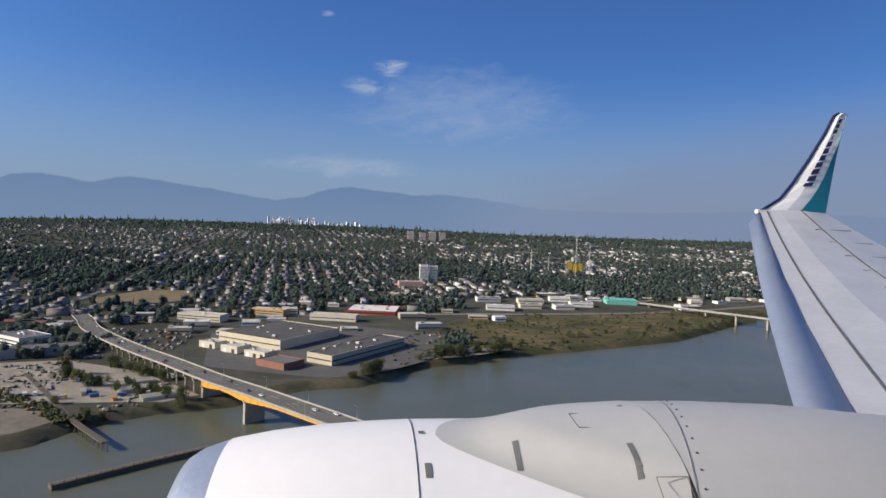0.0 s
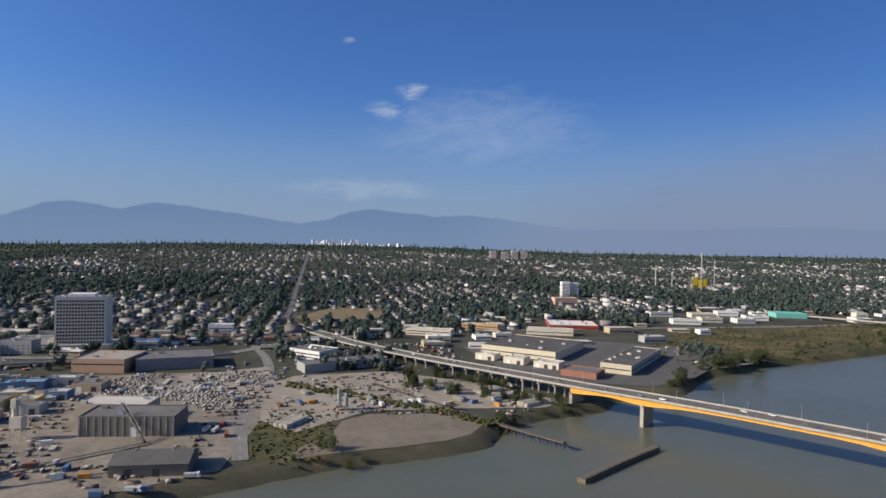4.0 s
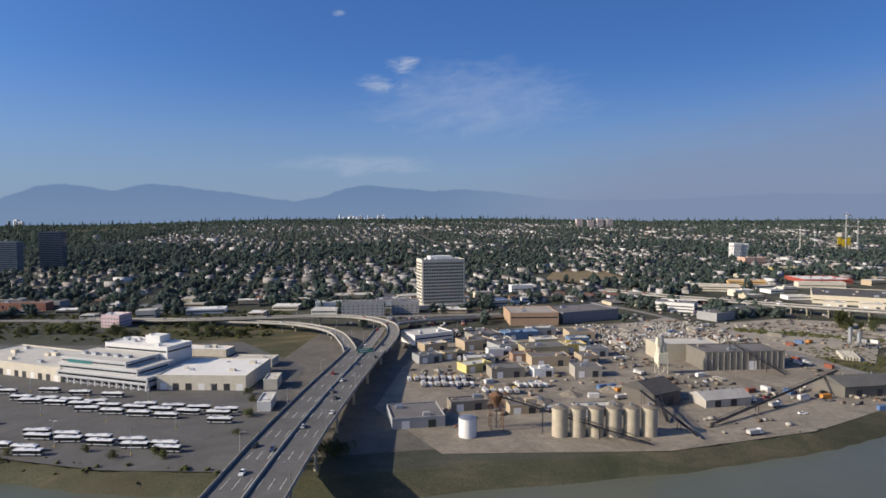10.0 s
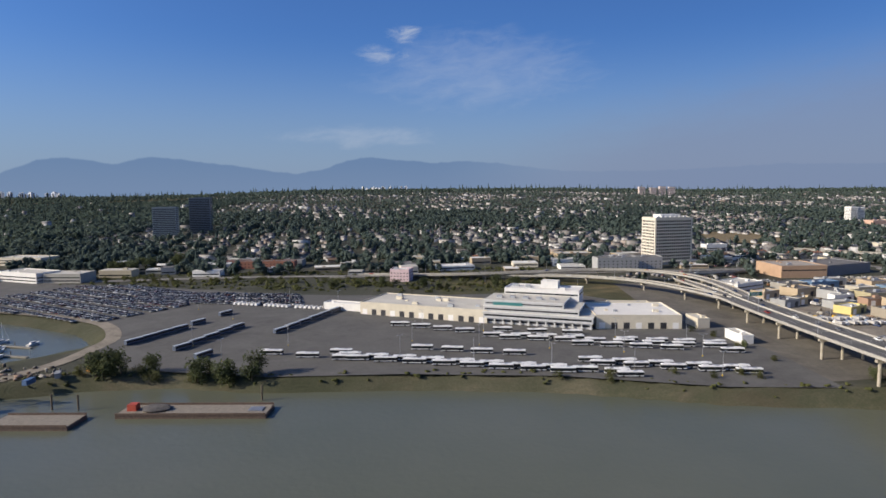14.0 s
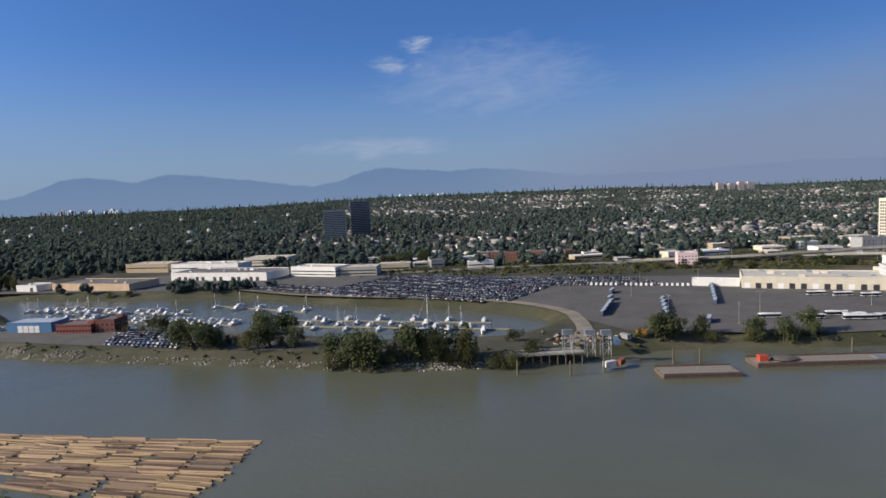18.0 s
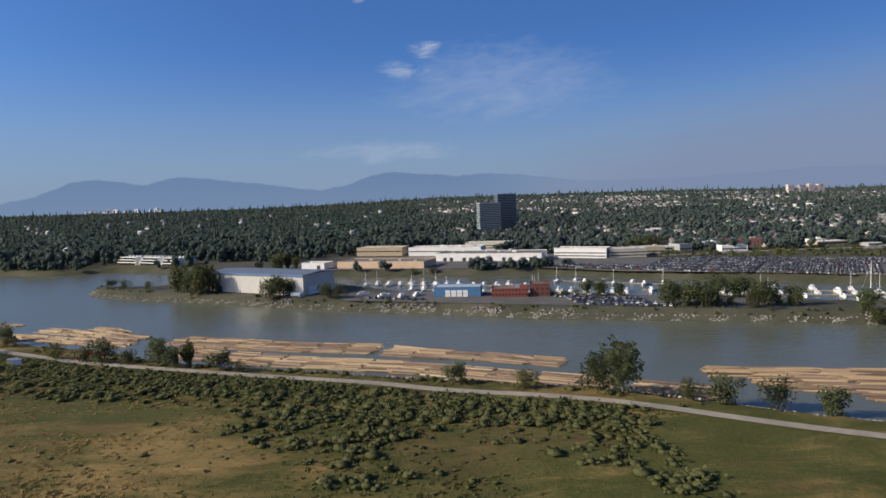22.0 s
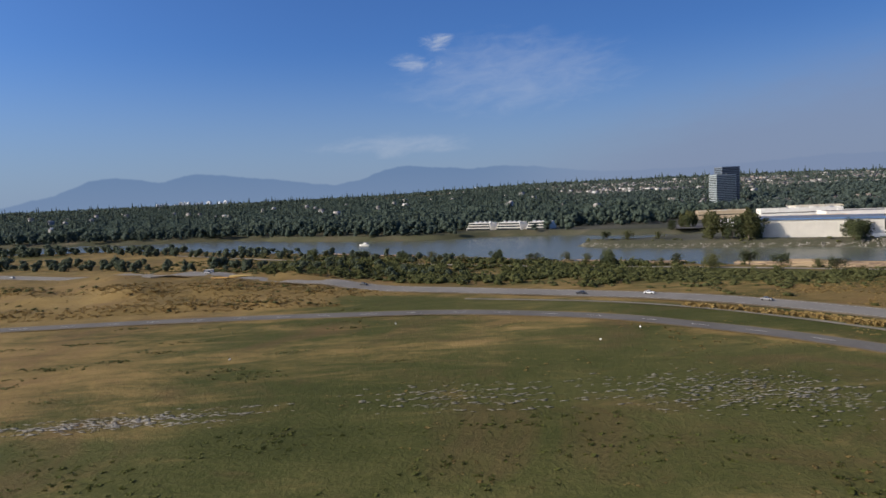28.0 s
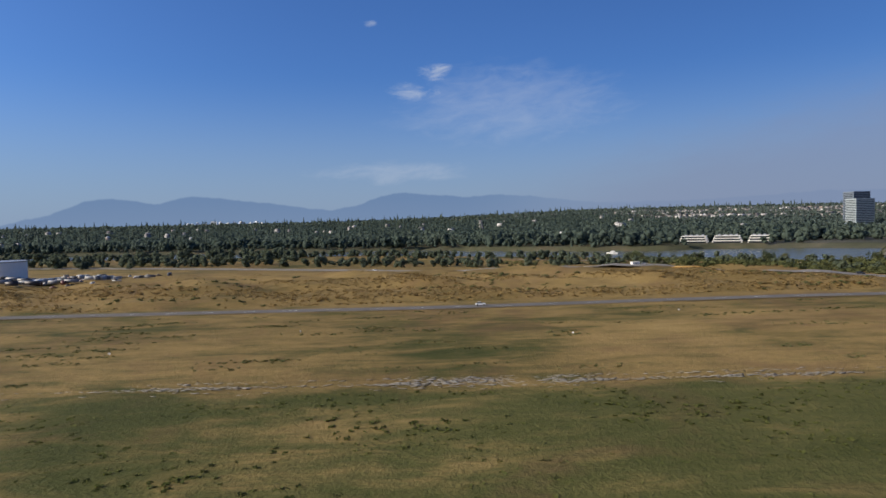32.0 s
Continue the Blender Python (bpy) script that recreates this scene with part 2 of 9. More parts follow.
CONCRETE = plain("concrete", (.34, .32, .28), 0.85, vary=.25, scale=.25)
PIER_CONCRETE = plain("pier_concrete", (.36, .32, .25), 0.85, vary=.3, scale=.3)
WHITE_PAINT = plain("white_paint", (.78, .76, .72), 0.6, vary=.08)
STEEL = plain("galvanised_steel", (.4, .41, .42), 0.45, 0.7, vary=.15)
DARK_STEEL = plain("dark_steel", (.06, .06, .065), 0.5, 0.4)
GLASS_DARK = plain("dark_window_glass", (.02, .025, .03), 0.08, 0.0, vary=.3, spec=0.6, bump=0.0)
ROAD = asphalt("road_asphalt", (.21, .195, .17), .2)
LOT = asphalt("lot_asphalt", (.115, .11, .1), .25)
SAND = asphalt("sand_and_gravel", (.235, .203, .156), .45)
GRAVEL = asphalt("pale_gravel", (.3, .262, .205), .32)
SHOULDER = asphalt("dusty_shoulder", (.2, .155, .092), .35)
LINE = plain("road_paint", (.7, .68, .6), 0.7, vary=.2)
TIMBER = plain("weathered_timber", (.13, .105, .075), 0.85, vary=.35)
ORANGE = plain("orange_girder_paint", (.72, .34, .05), 0.6, vary=.15)
ROOF_GREY = asphalt("tar_gravel_roof", (.16, .15, .14), .3)
ROOF_PALE = asphalt("pale_membrane_roof", (.52, .49, .42), .15)
ROOF_WHITE = asphalt("white_membrane_roof", (.72, .69, .62), .1)
GROUND, WATER = ground_material(), water_material()


# ---------------------------------------------------------------- mesh tools
class Shape:
    """Collects vertices and faces."""

    def __init__(self):
        self.v, self.f = [], []

    def add(self, vs, fs):
        n = len(self.v)
        self.v += [tuple(p) for p in vs]
        self.f += [tuple(i + n for i in q) for q in fs]
        return self

    def box(self, x0, x1, y0, y1, z0, z1, top=0.0):
        """A box, its top drawn in by the given amount."""
        t = top
        return self.add([(x0, y0, z0), (x1, y0, z0), (x1, y1, z0), (x0, y1, z0),
                         (x0 + t, y0 + t, z1), (x1 - t, y0 + t, z1), (x1 - t, y1 - t, z1), (x0 + t, y1 - t, z1)],
                        [(3, 2, 1, 0), (4, 5, 6, 7), (0, 1, 5, 4), (1, 2, 6, 5), (2, 3, 7, 6), (3, 0, 4, 7)])

    def tube(self, x, y, z0, z1, r0, r1=None, n=12, cap=True):
        r1 = r0 if r1 is None else r1
        ring = [(math.cos(2 * math.pi * i / n), math.sin(2 * math.pi * i / n)) for i in range(n)]
        vs = [(x + r0 * a, y + r0 * b, z0) for a, b in ring] + [(x + r1 * a, y + r1 * b, z1) for a, b in ring]
        fs = [(i, (i + 1) % n, n + (i + 1) % n, n + i) for i in range(n)]
        if cap:
            fs += [tuple(range(n - 1, -1, -1)), tuple(range(n, 2 * n))]
        return self.add(vs, fs)

    def beam(self, a, b, r, n=6):
        """A round bar from a to b."""
        a, b = Vector(a), Vector(b)
        q = (b - a).to_track_quat("Z", "Y")
        ring = [q @ Vector((r * math.cos(2 * math.pi * i / n), r * math.sin(2 * math.pi * i / n), 0)) for i in range(n)]
        vs = [a + p for p in ring] + [b + p for p in ring]
        return self.add(vs, [(i, (i + 1) % n, n + (i + 1) % n, n + i) for i in range(n)] + [tuple(range(n - 1, -1, -1)), tuple(range(n, 2 * n))])

    def prism(self, pts, z0, z1):
        n = len(pts)
        vs = [(x, y, z0) for x, y in pts] + [(x, y, z1) for x, y in pts]
        return self.add(vs, [(i, (i + 1) % n, n + (i + 1) % n, n + i) for i in range(n)] + [tuple(range(n - 1, -1, -1)), tuple(range(n, 2 * n))])

    def gable(self, x0, x1, y0, y1, z, h, over=0.4):
        x0, x1, y0, y1 = x0 - over, x1 + over, y0 - over, y1 + over
        m = (y0 + y1) / 2
        return self.add([(x0, y0, z), (x1, y0, z), (x1, y1, z), (x0, y1, z), (x0, m, z + h), (x1, m, z + h)],
                        [(0, 1, 5, 4), (2, 3, 4, 5), (1, 2, 5), (3, 0, 4), (3, 2, 1, 0)])

    def mesh(self, name, mat):
        me = bpy.data.meshes.new(name)
        me.from_pydata(self.v, [], self.f)
        me.materials.append(mat)
        return me


def part(name, shape, mat, parent, label="", at=None):
    ob = new(name, shape if isinstance(shape, bpy.types.Mesh) else shape.mesh(name, mat))
    ob.parent = parent
    if at is not None:
        ob.matrix_basis = at
    return tagged(ob, label)


def thing(name, label, category, x=0, y=0, z=0, rz=0, group=""):
    ob = new(name)
    ob.matrix_basis = pose(x, y, z, 0, 0, rz)
    return tagged(ob, label, category, group)


def setting(name, shape, mat, label="", category=""):
    ob = new(name, shape.mesh(name, mat))
    return tagged(ob, label, category, "", "structure")


def quick_mesh(name, V, F, mat):
    """A mesh from arrays: V (n, 3), F (m, k), every face with k corners."""
    me = bpy.data.meshes.new(name)
    m, k = F.shape
    me.vertices.add(len(V))
    me.vertices.foreach_set("co", np.ascontiguousarray(V, dtype=np.float32).ravel())
    me.loops.add(m * k)
    me.loops.foreach_set("vertex_index", np.ascontiguousarray(F, dtype=np.int32).ravel())
    me.polygons.add(m)
    me.polygons.foreach_set("loop_start", np.arange(0, m * k, k, dtype=np.int32))
    me.update(calc_edges=True)
    me.materials.append(mat)
    return me


def tri_faces(shape):
    out = []
    for q in shape.f:
        out += [(q[0], q[i], q[i + 1]) for i in range(1, len(q) - 1)]
    return np.array(shape.v, float), np.array(out, int)


def scatter(name, templates, place, mat, label, category):
    """Many copies of templates [(V, F)] joined into one mesh. place: rows x, y, z, turn, sx, sy, sz, which."""
    Vs, Fs, n = [], [], 0
    for w, (V, F) in enumerate(templates):
        P = place[place[:, 7] == w]
        if not len(P):
            continue
        c, s = np.cos(P[:, 3])[:, None], np.sin(P[:, 3])[:, None]
        x, y, z = V[None, :, 0] * P[:, 4:5], V[None, :, 1] * P[:, 5:6], V[None, :, 2] * P[:, 6:7]
        Q = np.stack([x * c - y * s + P[:, 0:1], x * s + y * c + P[:, 1:2], z + P[:, 2:3]], 2)
        Vs.append(Q.reshape(-1, 3))
        Fs.append((F[None] + (np.arange(len(P)) * len(V))[:, None, None] + n).reshape(-1, 3))
        n += len(P) * len(V)
    ob = new(name, quick_mesh(name, np.concatenate(Vs), np.concatenate(Fs), mat))
    return tagged(ob, label, category, "", "stuff")


# ---------------------------------------------------------------- the lie of the land
RIVER = [(3000, 2300), (1400, 1500), (585, 912), (368, 735), (194, 659), (124, 636), (70, 601), (22, 576), (-30, 512), (-67, 506), (-101, 489),
         (-121, 459), (-146, 449), (-173, 440), (-193, 425), (-212, 404), (-222, 380), (-250, 365), (-286, 353), (-313, 346), (-345, 329),
         (-420, 285), (-480, 262), (-560, 245), (-700, 232), (-800, 250), (-870, 276), (-945, 289), (-1011, 291), (-1056, 305), (-1104, 303),
         (-1162, 287), (-1186, 289), (-1239, 293), (-1300, 316), (-1366, 337), (-1424, 354), (-1478, 380), (-1546, 410), (-1609, 444),
         (-1672, 478), (-1721, 499), (-1770, 535), (-1784, 556), (-1772, 574), (-1730, 558), (-1695, 575), (-1640, 572), (-1563, 535),
         (-1500, 458), (-1440, 432), (-1366, 402), (-1300, 380), (-1240, 352), (-1192, 341), (-1160, 349), (-1139, 371), (-1131, 392),
         (-1160, 430), (-1213, 464), (-1291, 506), (-1376, 570), (-1450, 576), (-1530, 597), (-1600, 622), (-1700, 662), (-1766, 715),
         (-1844, 740), (-1911, 725), (-2002, 768), (-2118, 846), (-2194, 923), (-2374, 950), (-2692, 1050), (-3600, 1250), (-7000, 1600),
         (-7000, 1150), (-3600, 960), (-2692, 850), (-2265, 760), (-2130, 665), (-1985, 560), (-1860, 455), (-1800, 412), (-1751, 375), (-1700, 336),
         (-1652, 312), (-1606, 283), (-1556, 263), (-1511, 245), (-1433, 219), (-1375, 180), (-1250, 120), (-1100, 60), (-900, 10), (-500, -40),
         (0, 0), (600, 300), (1500, 900), (3000, 1700)]
BANK_MID = [(-8000, 1400), (-3600, 1100), (-2692, 950), (-2265, 850), (-2000, 660), (-1850, 540), (-1700, 430), (-1500, 310), (-1300, 220), (-1000, 140), (0, 150),
            (600, 500), (1500, 1150), (3000, 2000), (8000, 4000)]


def river_distance(X, Y):
    """Metres to the shore: positive on land, negative on the water."""
    P = np.array(RIVER, float)
    best, inside = np.full(X.shape, 1e9), np.zeros(X.shape, bool)
    for (x0, y0), (x1, y1) in zip(P, np.roll(P, -1, 0)):
        dx, dy = x1 - x0, y1 - y0
        t = np.clip(((X - x0) * dx + (Y - y0) * dy) / (dx * dx + dy * dy), 0, 1)
        best = np.minimum(best, np.hypot(X - x0 - t * dx, Y - y0 - t * dy))
        cross = (y0 > Y) != (y1 > Y)
        inside ^= cross & (X < dx * (Y - y0) / (dy if dy else 1e-9) + x0)
    return np.where(inside, -best, best)


def smooth(t):
    t = np.clip(t, 0, 1)
    return t * t * (3 - 2 * t)


def north_side(X, Y):
    B = np.array(BANK_MID, float)
    return Y > np.interp(X, B[:, 0], B[:, 1])


def hill(X, Y):
    """The slope that the city stands on, lower and farther back to the west."""
    foot = np.interp(X, [-2600, -1700, -1300, 4000], [1000, 850, 640, 640])
    top = np.interp(X, [-4500, -2400, -1300, 0, 900, 4000], [55, 50, 80, 80, 62, 70])
    return top * smooth((Y - foot) / 2900)


def land_z(X, Y):
    X, Y = np.asarray(X, float), np.asarray(Y, float)
    north = north_side(X, Y)
    wave = np.sin(X / 37.0) * 5 + np.sin(X / 91.0 + 1) * 8
    lumps = 0.72 + 0.28 * np.sin(X / 33.0 + Y / 40) * np.sin(X / 13.0 + 1 + Y / 21) + 0.15 * np.sin(X / 7.0) * np.sin(Y / 6.0)
    bump = (2.8 * smooth((Y - 284 - wave * .3) / 9) + 3.6 * smooth((Y - 318 - wave) / 12)) * smooth((470 - Y) / 60) * smooth((-1940 - X) / 70) * lumps
    return np.where(north, 3.0 + hill(X, Y), 0.5 + bump)


def surface_z(X, Y):
    d = river_distance(np.asarray(X, float), np.asarray(Y, float))
    return np.where(d > 0, -2.5 + (land_z(X, Y) + 2.5) * smooth(d / 9.0), -2.5 - 3.5 * smooth(-d / 10.0))


def z_at(x, y):
    return float(surface_z(np.array([x]), np.array([y]))[0])


def make_ground():
    xs = np.concatenate([-9200 + np.arange(0, 5600, 200), np.arange(-3600, -2500, 30), np.arange(-2500, 700, 7.5), np.arange(700, 1600, 40), np.arange(1600, 9000, 200)])
    ys = np.concatenate([np.arange(-3000, -100, 300), np.arange(-100, 100, 20), np.arange(100, 880, 6), np.arange(880, 2000, 40), np.arange(2000, 4200, 100), np.arange(4200, 9300, 400)])
    X, Y = np.meshgrid(xs, ys)
    Z = surface_z(X, Y)
    rough = np.array([[noise.noise((x * 0.03, y * 0.03, 0)) for x in xs] for y in ys]) if len(xs) * len(ys) < 300000 else 0
    Z = Z + np.where((Z > 0) & ~north_side(X, Y), rough * 0.3, 0)
    Z = np.where(Y > 4200, Z - (Y - 4200) * 0.03, Z)
    n, m = X.shape
    i = np.arange(n * m).reshape(n, m)
    F = np.stack([i[:-1, :-1], i[:-1, 1:], i[1:, 1:], i[1:, :-1]], -1).reshape(-1, 4)
    me = quick_mesh("ground", np.stack([X, Y, Z], -1).reshape(-1, 3), F, GROUND)
    north = north_side(X, Y)
    scrub = north & (X > -20) & (X < 760) & (Y < np.interp(X, [0, 150, 400, 760], [690, 880, 950, 1040]))
    city = np.where(north & (river_distance(X, Y) > 14) & (X > -1900) & ~scrub, 1.0, 0.0)
    shore = river_distance(X, Y)
    city = np.where(north & (shore <= 14) & (X > -1140) & ~scrub, np.where(X < -700, 0.7, 0.75), city)
    city = np.where(north & (shore <= 14) & (X <= -1140), np.where(X > -1800, 0.8, 0.7), city)
    city = np.where(scrub, 0.5, city)
    city = np.where(north & (X < -1790), 0.6, city)
    beach = north & (shore <= 16) & (X > -430) & (X < -190)
    city = np.where(beach, 0.85, city)
    south = ~north
    patch = np.sin(X / 47 + 1.3 * np.sin(Y / 61)) * np.sin(Y / 38 + X / 133)
    meadow = north & (X > -905) & (X < -735) & (Y > 440) & (Y < 600)
    city = np.where(meadow, 0.55, city)
    city = np.where((north & (X > -380) & (X < -322) & (Y > 340) & (Y < 445)), 0.45, city)
    dry = np.where(north, np.where(scrub, 0.5, 0.36), 0.43 + 0.24 * patch)

    def grow(where, value):
        """Let one kind of cover fade into what grows round it; where runs from 0 to 1."""
        return dry * (1 - where) + value * where

    dry = grow(south * smooth((-1640 - X) / 160), 0.66 + 0.2 * patch)
    rise = np.interp(X, [-2010, -1958, -1857, -1811, -1777], [258, 252, 222, 180, 120])
    dry = grow(south * smooth((-1765 - X) / 30) * smooth((X + 2120) / 130) * smooth((rise - Y) / 14), 0.4 + 0.12 * patch)
    dry = grow(south * smooth((-1765 - X) / 30) * smooth((X + 1930) / 70) * smooth((rise - Y) / 14), 0.14 + 0.14 * patch)
    dry = grow(south * smooth((-1800 - X) / 60) * smooth((X + 2340) / 70) * smooth((134 - Y) / 12), 0.2 + 0.16 * patch)
    dry = grow(south * smooth((-1930 - X) / 60) * smooth((Y - 276) / 16) * smooth((520 - Y) / 50), 0.92)
    lo, hi = np.interp(X, [-1960, -1857, -1800, -1770], [262, 232, 178, 130]), np.interp(X, [-1960, -1860, -1800, -1770], [312, 272, 235, 190])
    dry = grow(south * smooth((X + 1985) / 40) * smooth((-1762 - X) / 25) * smooth((Y - lo) / 8) * smooth((hi - Y) / 8), 0.14)
    dry = grow(south * smooth((X + 1775) / 25) * smooth((-1630 - X) / 50) * smooth((285 - Y) / 30) * smooth((Y - 40) / 50), 0.95 + 0.1 * patch)
    dry = grow(south * smooth((X + 1650) / 60) * smooth((Y - 60) / 60), 0.5 + 0.15 * patch)
    dyke = np.interp(X, [-1830, -1751, -1691, -1649, -1604, -1557, -1491, -1437], [380, 343, 306, 282, 263, 244, 216, 195])
    dry = grow(south * smooth((X + 1840) / 30) * smooth((Y - dyke + 74) / 26) * smooth((dyke + 6 - Y) / 6), 0.24 + 0.1 * patch)
    dry = grow(south * smooth((-1960 - X) / 80) * smooth((128 - Y) / 12), np.interp(X, [-2270, -2180], [0.45, 0.1]) + 0.06 * patch)
    dry = grow(south * smooth((-1985 - X) / 80) * smooth((Y - 145) / 14) * smooth((262 - Y) / 14), 0.66 + 0.08 * patch)
    dry = grow(north * smooth((15 - river_distance(X, Y)) / 3), np.where(X < -700, 0.1, 0.36) + 0.12 * patch)
    dry = np.where(beach, 0.85, dry)
    for name, val in (("dry", dry), ("city", city)):
        a = me.attributes.new(name, "FLOAT", "POINT")
        a.data.foreach_set("value", val.astype(np.float32).ravel())
    for p in me.polygons:
        p.use_smooth = True
    tagged(new("ground", me), "wide flat delta and city slope with dry summer grass", "ground", "", "structure")
    w = Shape().add([(-9200, -3000, -2.5), (9000, -3000, -2.5), (9000, 4000, -2.5), (-9200, 4000, -2.5)], [(0, 1, 2, 3)])
    setting("river_water", w, WATER, "calm grey-green river between low banks", "river")


make_ground()


def curve_points(pts, step=6.0):
    """A smooth line through rows of x, y, z, as evenly spaced rows."""
    P = np.array(pts, float)
    P = np.vstack([2 * P[0] - P[1], P, 2 * P[-1] - P[-2]])
    out = []
    for i in range(1, len(P) - 2):
        n = max(2, int(np.linalg.norm(P[i + 1] - P[i]) / step))
        for j in range(n):
            t = j / n
            out.append(0.5 * (2 * P[i] + (P[i + 1] - P[i - 1]) * t + (2 * P[i - 1] - 5 * P[i] + 4 * P[i + 1] - P[i + 2]) * t * t
                              + (3 * P[i] - P[i - 1] - 3 * P[i + 1] + P[i + 2]) * t ** 3))
    out.append(P[-2])
    return np.array(out)


def sides(C):
    T = np.gradient(C[:, :2], axis=0)
    T /= np.linalg.norm(T, axis=1)[:, None]
    return np.stack([-T[:, 1], T[:, 0]], 1)


def strip(C, off, width, dz=0.0):
    """A flat strip along the line C, off metres to its left."""
    N = sides(C)
    a, b = C[:, :2] + N * (off + width / 2), C[:, :2] + N * (off - width / 2)
    n = len(C)
    s = Shape()
    s.add([(*p, z + dz) for p, z in zip(a, C[:, 2])] + [(*p, z + dz) for p, z in zip(b, C[:, 2])], [(n + i, n + i + 1, i + 1, i) for i in range(n - 1)])
    return s


def section(C, pts):
    """A closed cross-section, rows of (offset, height), drawn along the line C."""
    N, n, k = sides(C), len(C), len(pts)
    s = Shape()
    vs = [(*(C[i, :2] + N[i] * o), C[i, 2] + h) for i in range(n) for o, h in pts]
    fs = [(i * k + j, i * k + (j + 1) % k, (i + 1) * k + (j + 1) % k, (i + 1) * k + j) for i in range(n - 1) for j in range(k)]
    return s.add(vs, fs + [tuple(range(k - 1, -1, -1)), tuple((n - 1) * k + j for j in range(k))])


def on_land(pts, dz=0.25, step=6.0):
    C = curve_points([(x, y, 0) for x, y in pts], step)
    C[:, 2] = surface_z(C[:, 0], C[:, 1]) + dz
    return C


def dashes(C, off, width, every, length, dz):
    s = Shape()
    i = 0
    while i < len(C) - length:
        q = strip(C[i:i + length + 1], off, width, dz)
        s.add(q.v, q.f)
        i += every
    return s


def road(name, pts, width, mat, label, marks=True, dz=0.25, shoulder=None):
    """A road on the ground, with its painted lines and gravel shoulders."""
    C = on_land(pts, dz)
    setting(name, strip(C, 0, width), mat, label, "road")
    if shoulder:
        setting(name + "_shoulder", strip(C, 0, width + 2 * shoulder, -0.08), SHOULDER, "pale gravel shoulder of a road", "shoulder")
    if marks:
        for o in ((width / 2 - .5, .5 - width / 2) if width > 9 else ()):
            setting("road_line", strip(C, o, .15, .03), LINE, "white painted edge line", "road marking")
        if marks != "edges":
            setting("road_line", dashes(C, 0, .22, 3, 1, .03), LINE, "broken white lane line", "road marking")
    return C


def sheet(name, pts, mat, label, category="yard", dz=0.2):
    """A paved or bare patch that follows the land."""
    bm = bmesh.new()
    bm.faces.new([bm.verts.new((x, y, 0)) for x, y in pts])
    me = bpy.data.meshes.new(name)
    bm.to_mesh(me)
    bm.free()
    z = land_z(np.array([p[0] for p in pts]), np.array([p[1] for p in pts]))
    for v, h in zip(me.vertices, z):
        v.co.z = max(h, 0.5) + dz
    me.materials.append(mat)
    return tagged(new(name, me), label, category, "", "structure")

# ---------------------------------------------------------------- roads and yards
HWY = [(-2700, 690), (-2500, 615), (-2297, 518), (-2130, 428), (-2040, 381), (-1955, 334), (-1860, 286), (-1810, 257), (-1776, 223), (-1751, 185), (-1738, 150), (-1728, 110), (-1722, 40), (-1720, -60)]
AIR_ROAD = [(-2900, 285), (-2600, 275), (-2390, 270), (-2292, 266), (-2195, 261), (-2100, 263), (-2030, 263), (-1958, 257), (-1907, 249), (-1857, 227), (-1832, 206), (-1811, 184), (-1792, 156), (-1777, 125), (-1765, 80), (-1760, 0)]
road("highway", HWY, 15, ROAD, "sunlit grey two-way road curving through dry grass", "edges", shoulder=2.5)
road("service_road", AIR_ROAD, 9, asphalt("service_asphalt", (.135, .125, .11), .2), "narrow asphalt service road across the airfield grass", shoulder=1)
road("gravel_path", [(-1905, 282), (-1850, 258), (-1819, 235), (-1794, 205), (-1776, 174), (-1768, 148), (-1763, 120), (-1758, 70)], 2.8, asphalt("grey_dust", (.2, .18, .135), .35), "pale gravel path curving beside a road", False)
road("dirt_track", [(-1690, 184), (-1691, 160), (-1693, 140), (-1700, 90), (-1708, 30)], 3.6, asphalt("track_dust", (.24, .19, .12), .45), "pale dirt track through dry marsh grass", False, dz=.12)
road("dyke_road", [(-2180, 640), (-2010, 500), (-1900, 425), (-1818, 377), (-1751, 343), (-1691, 306), (-1649, 282), (-1604, 263), (-1557, 244), (-1515, 228), (-1491, 216), (-1437, 195), (-1375, 155), (-1250, 90)], 4.5, GRAVEL, "pale gravel road on a low dyke along the river", False)

sheet("depot_yard", [(-1125, 388), (-1104, 330), (-1060, 313), (-1011, 299), (-945, 296), (-870, 284), (-800, 259), (-750, 252), (-744, 300), (-738, 425), (-800, 520), (-930, 520), (-1060, 545), (-1130, 500)], LOT, "wide grey asphalt yard of a bus depot")
sheet("car_lot", [(-1400, 590), (-1376, 578), (-1290, 517), (-1205, 474), (-1150, 440), (-1125, 400), (-1045, 545), (-1195, 612), (-1290, 640)], LOT, "asphalt car storage lot", dz=.26)
sheet("harbour_apron", [(-1545, 418), (-1478, 392), (-1366, 350), (-1290, 326), (-1290, 372), (-1366, 396), (-1440, 425), (-1500, 450), (-1560, 452)], LOT, "asphalt apron and car park beside a marina")
road("harbour_link", [(-1140, 306), (-1126, 335), (-1121, 365), (-1122, 396), (-1148, 438), (-1205, 474), (-1290, 516), (-1376, 580)], 9, SAND, "dusty sand road round the end of a marina", False, .34)
sheet("concrete_yard", [(-660, 262), (-560, 255), (-480, 272), (-420, 300), (-375, 330), (-372, 420), (-400, 560), (-430, 580), (-520, 560), (-560, 560), (-640, 500), (-672, 420), (-690, 330)], SAND, "dusty sand and gravel works yard")
DIRT = asphalt("bare_dirt", (.185, .158, .118), .35)
sheet("sand_lot", [(-346, 343), (-312, 357), (-284, 364), (-252, 376), (-234, 389), (-223, 410), (-232, 428), (-262, 438), (-300, 436), (-318, 420), (-322, 392), (-338, 366)], DIRT, "bare dirt lot beside the river")
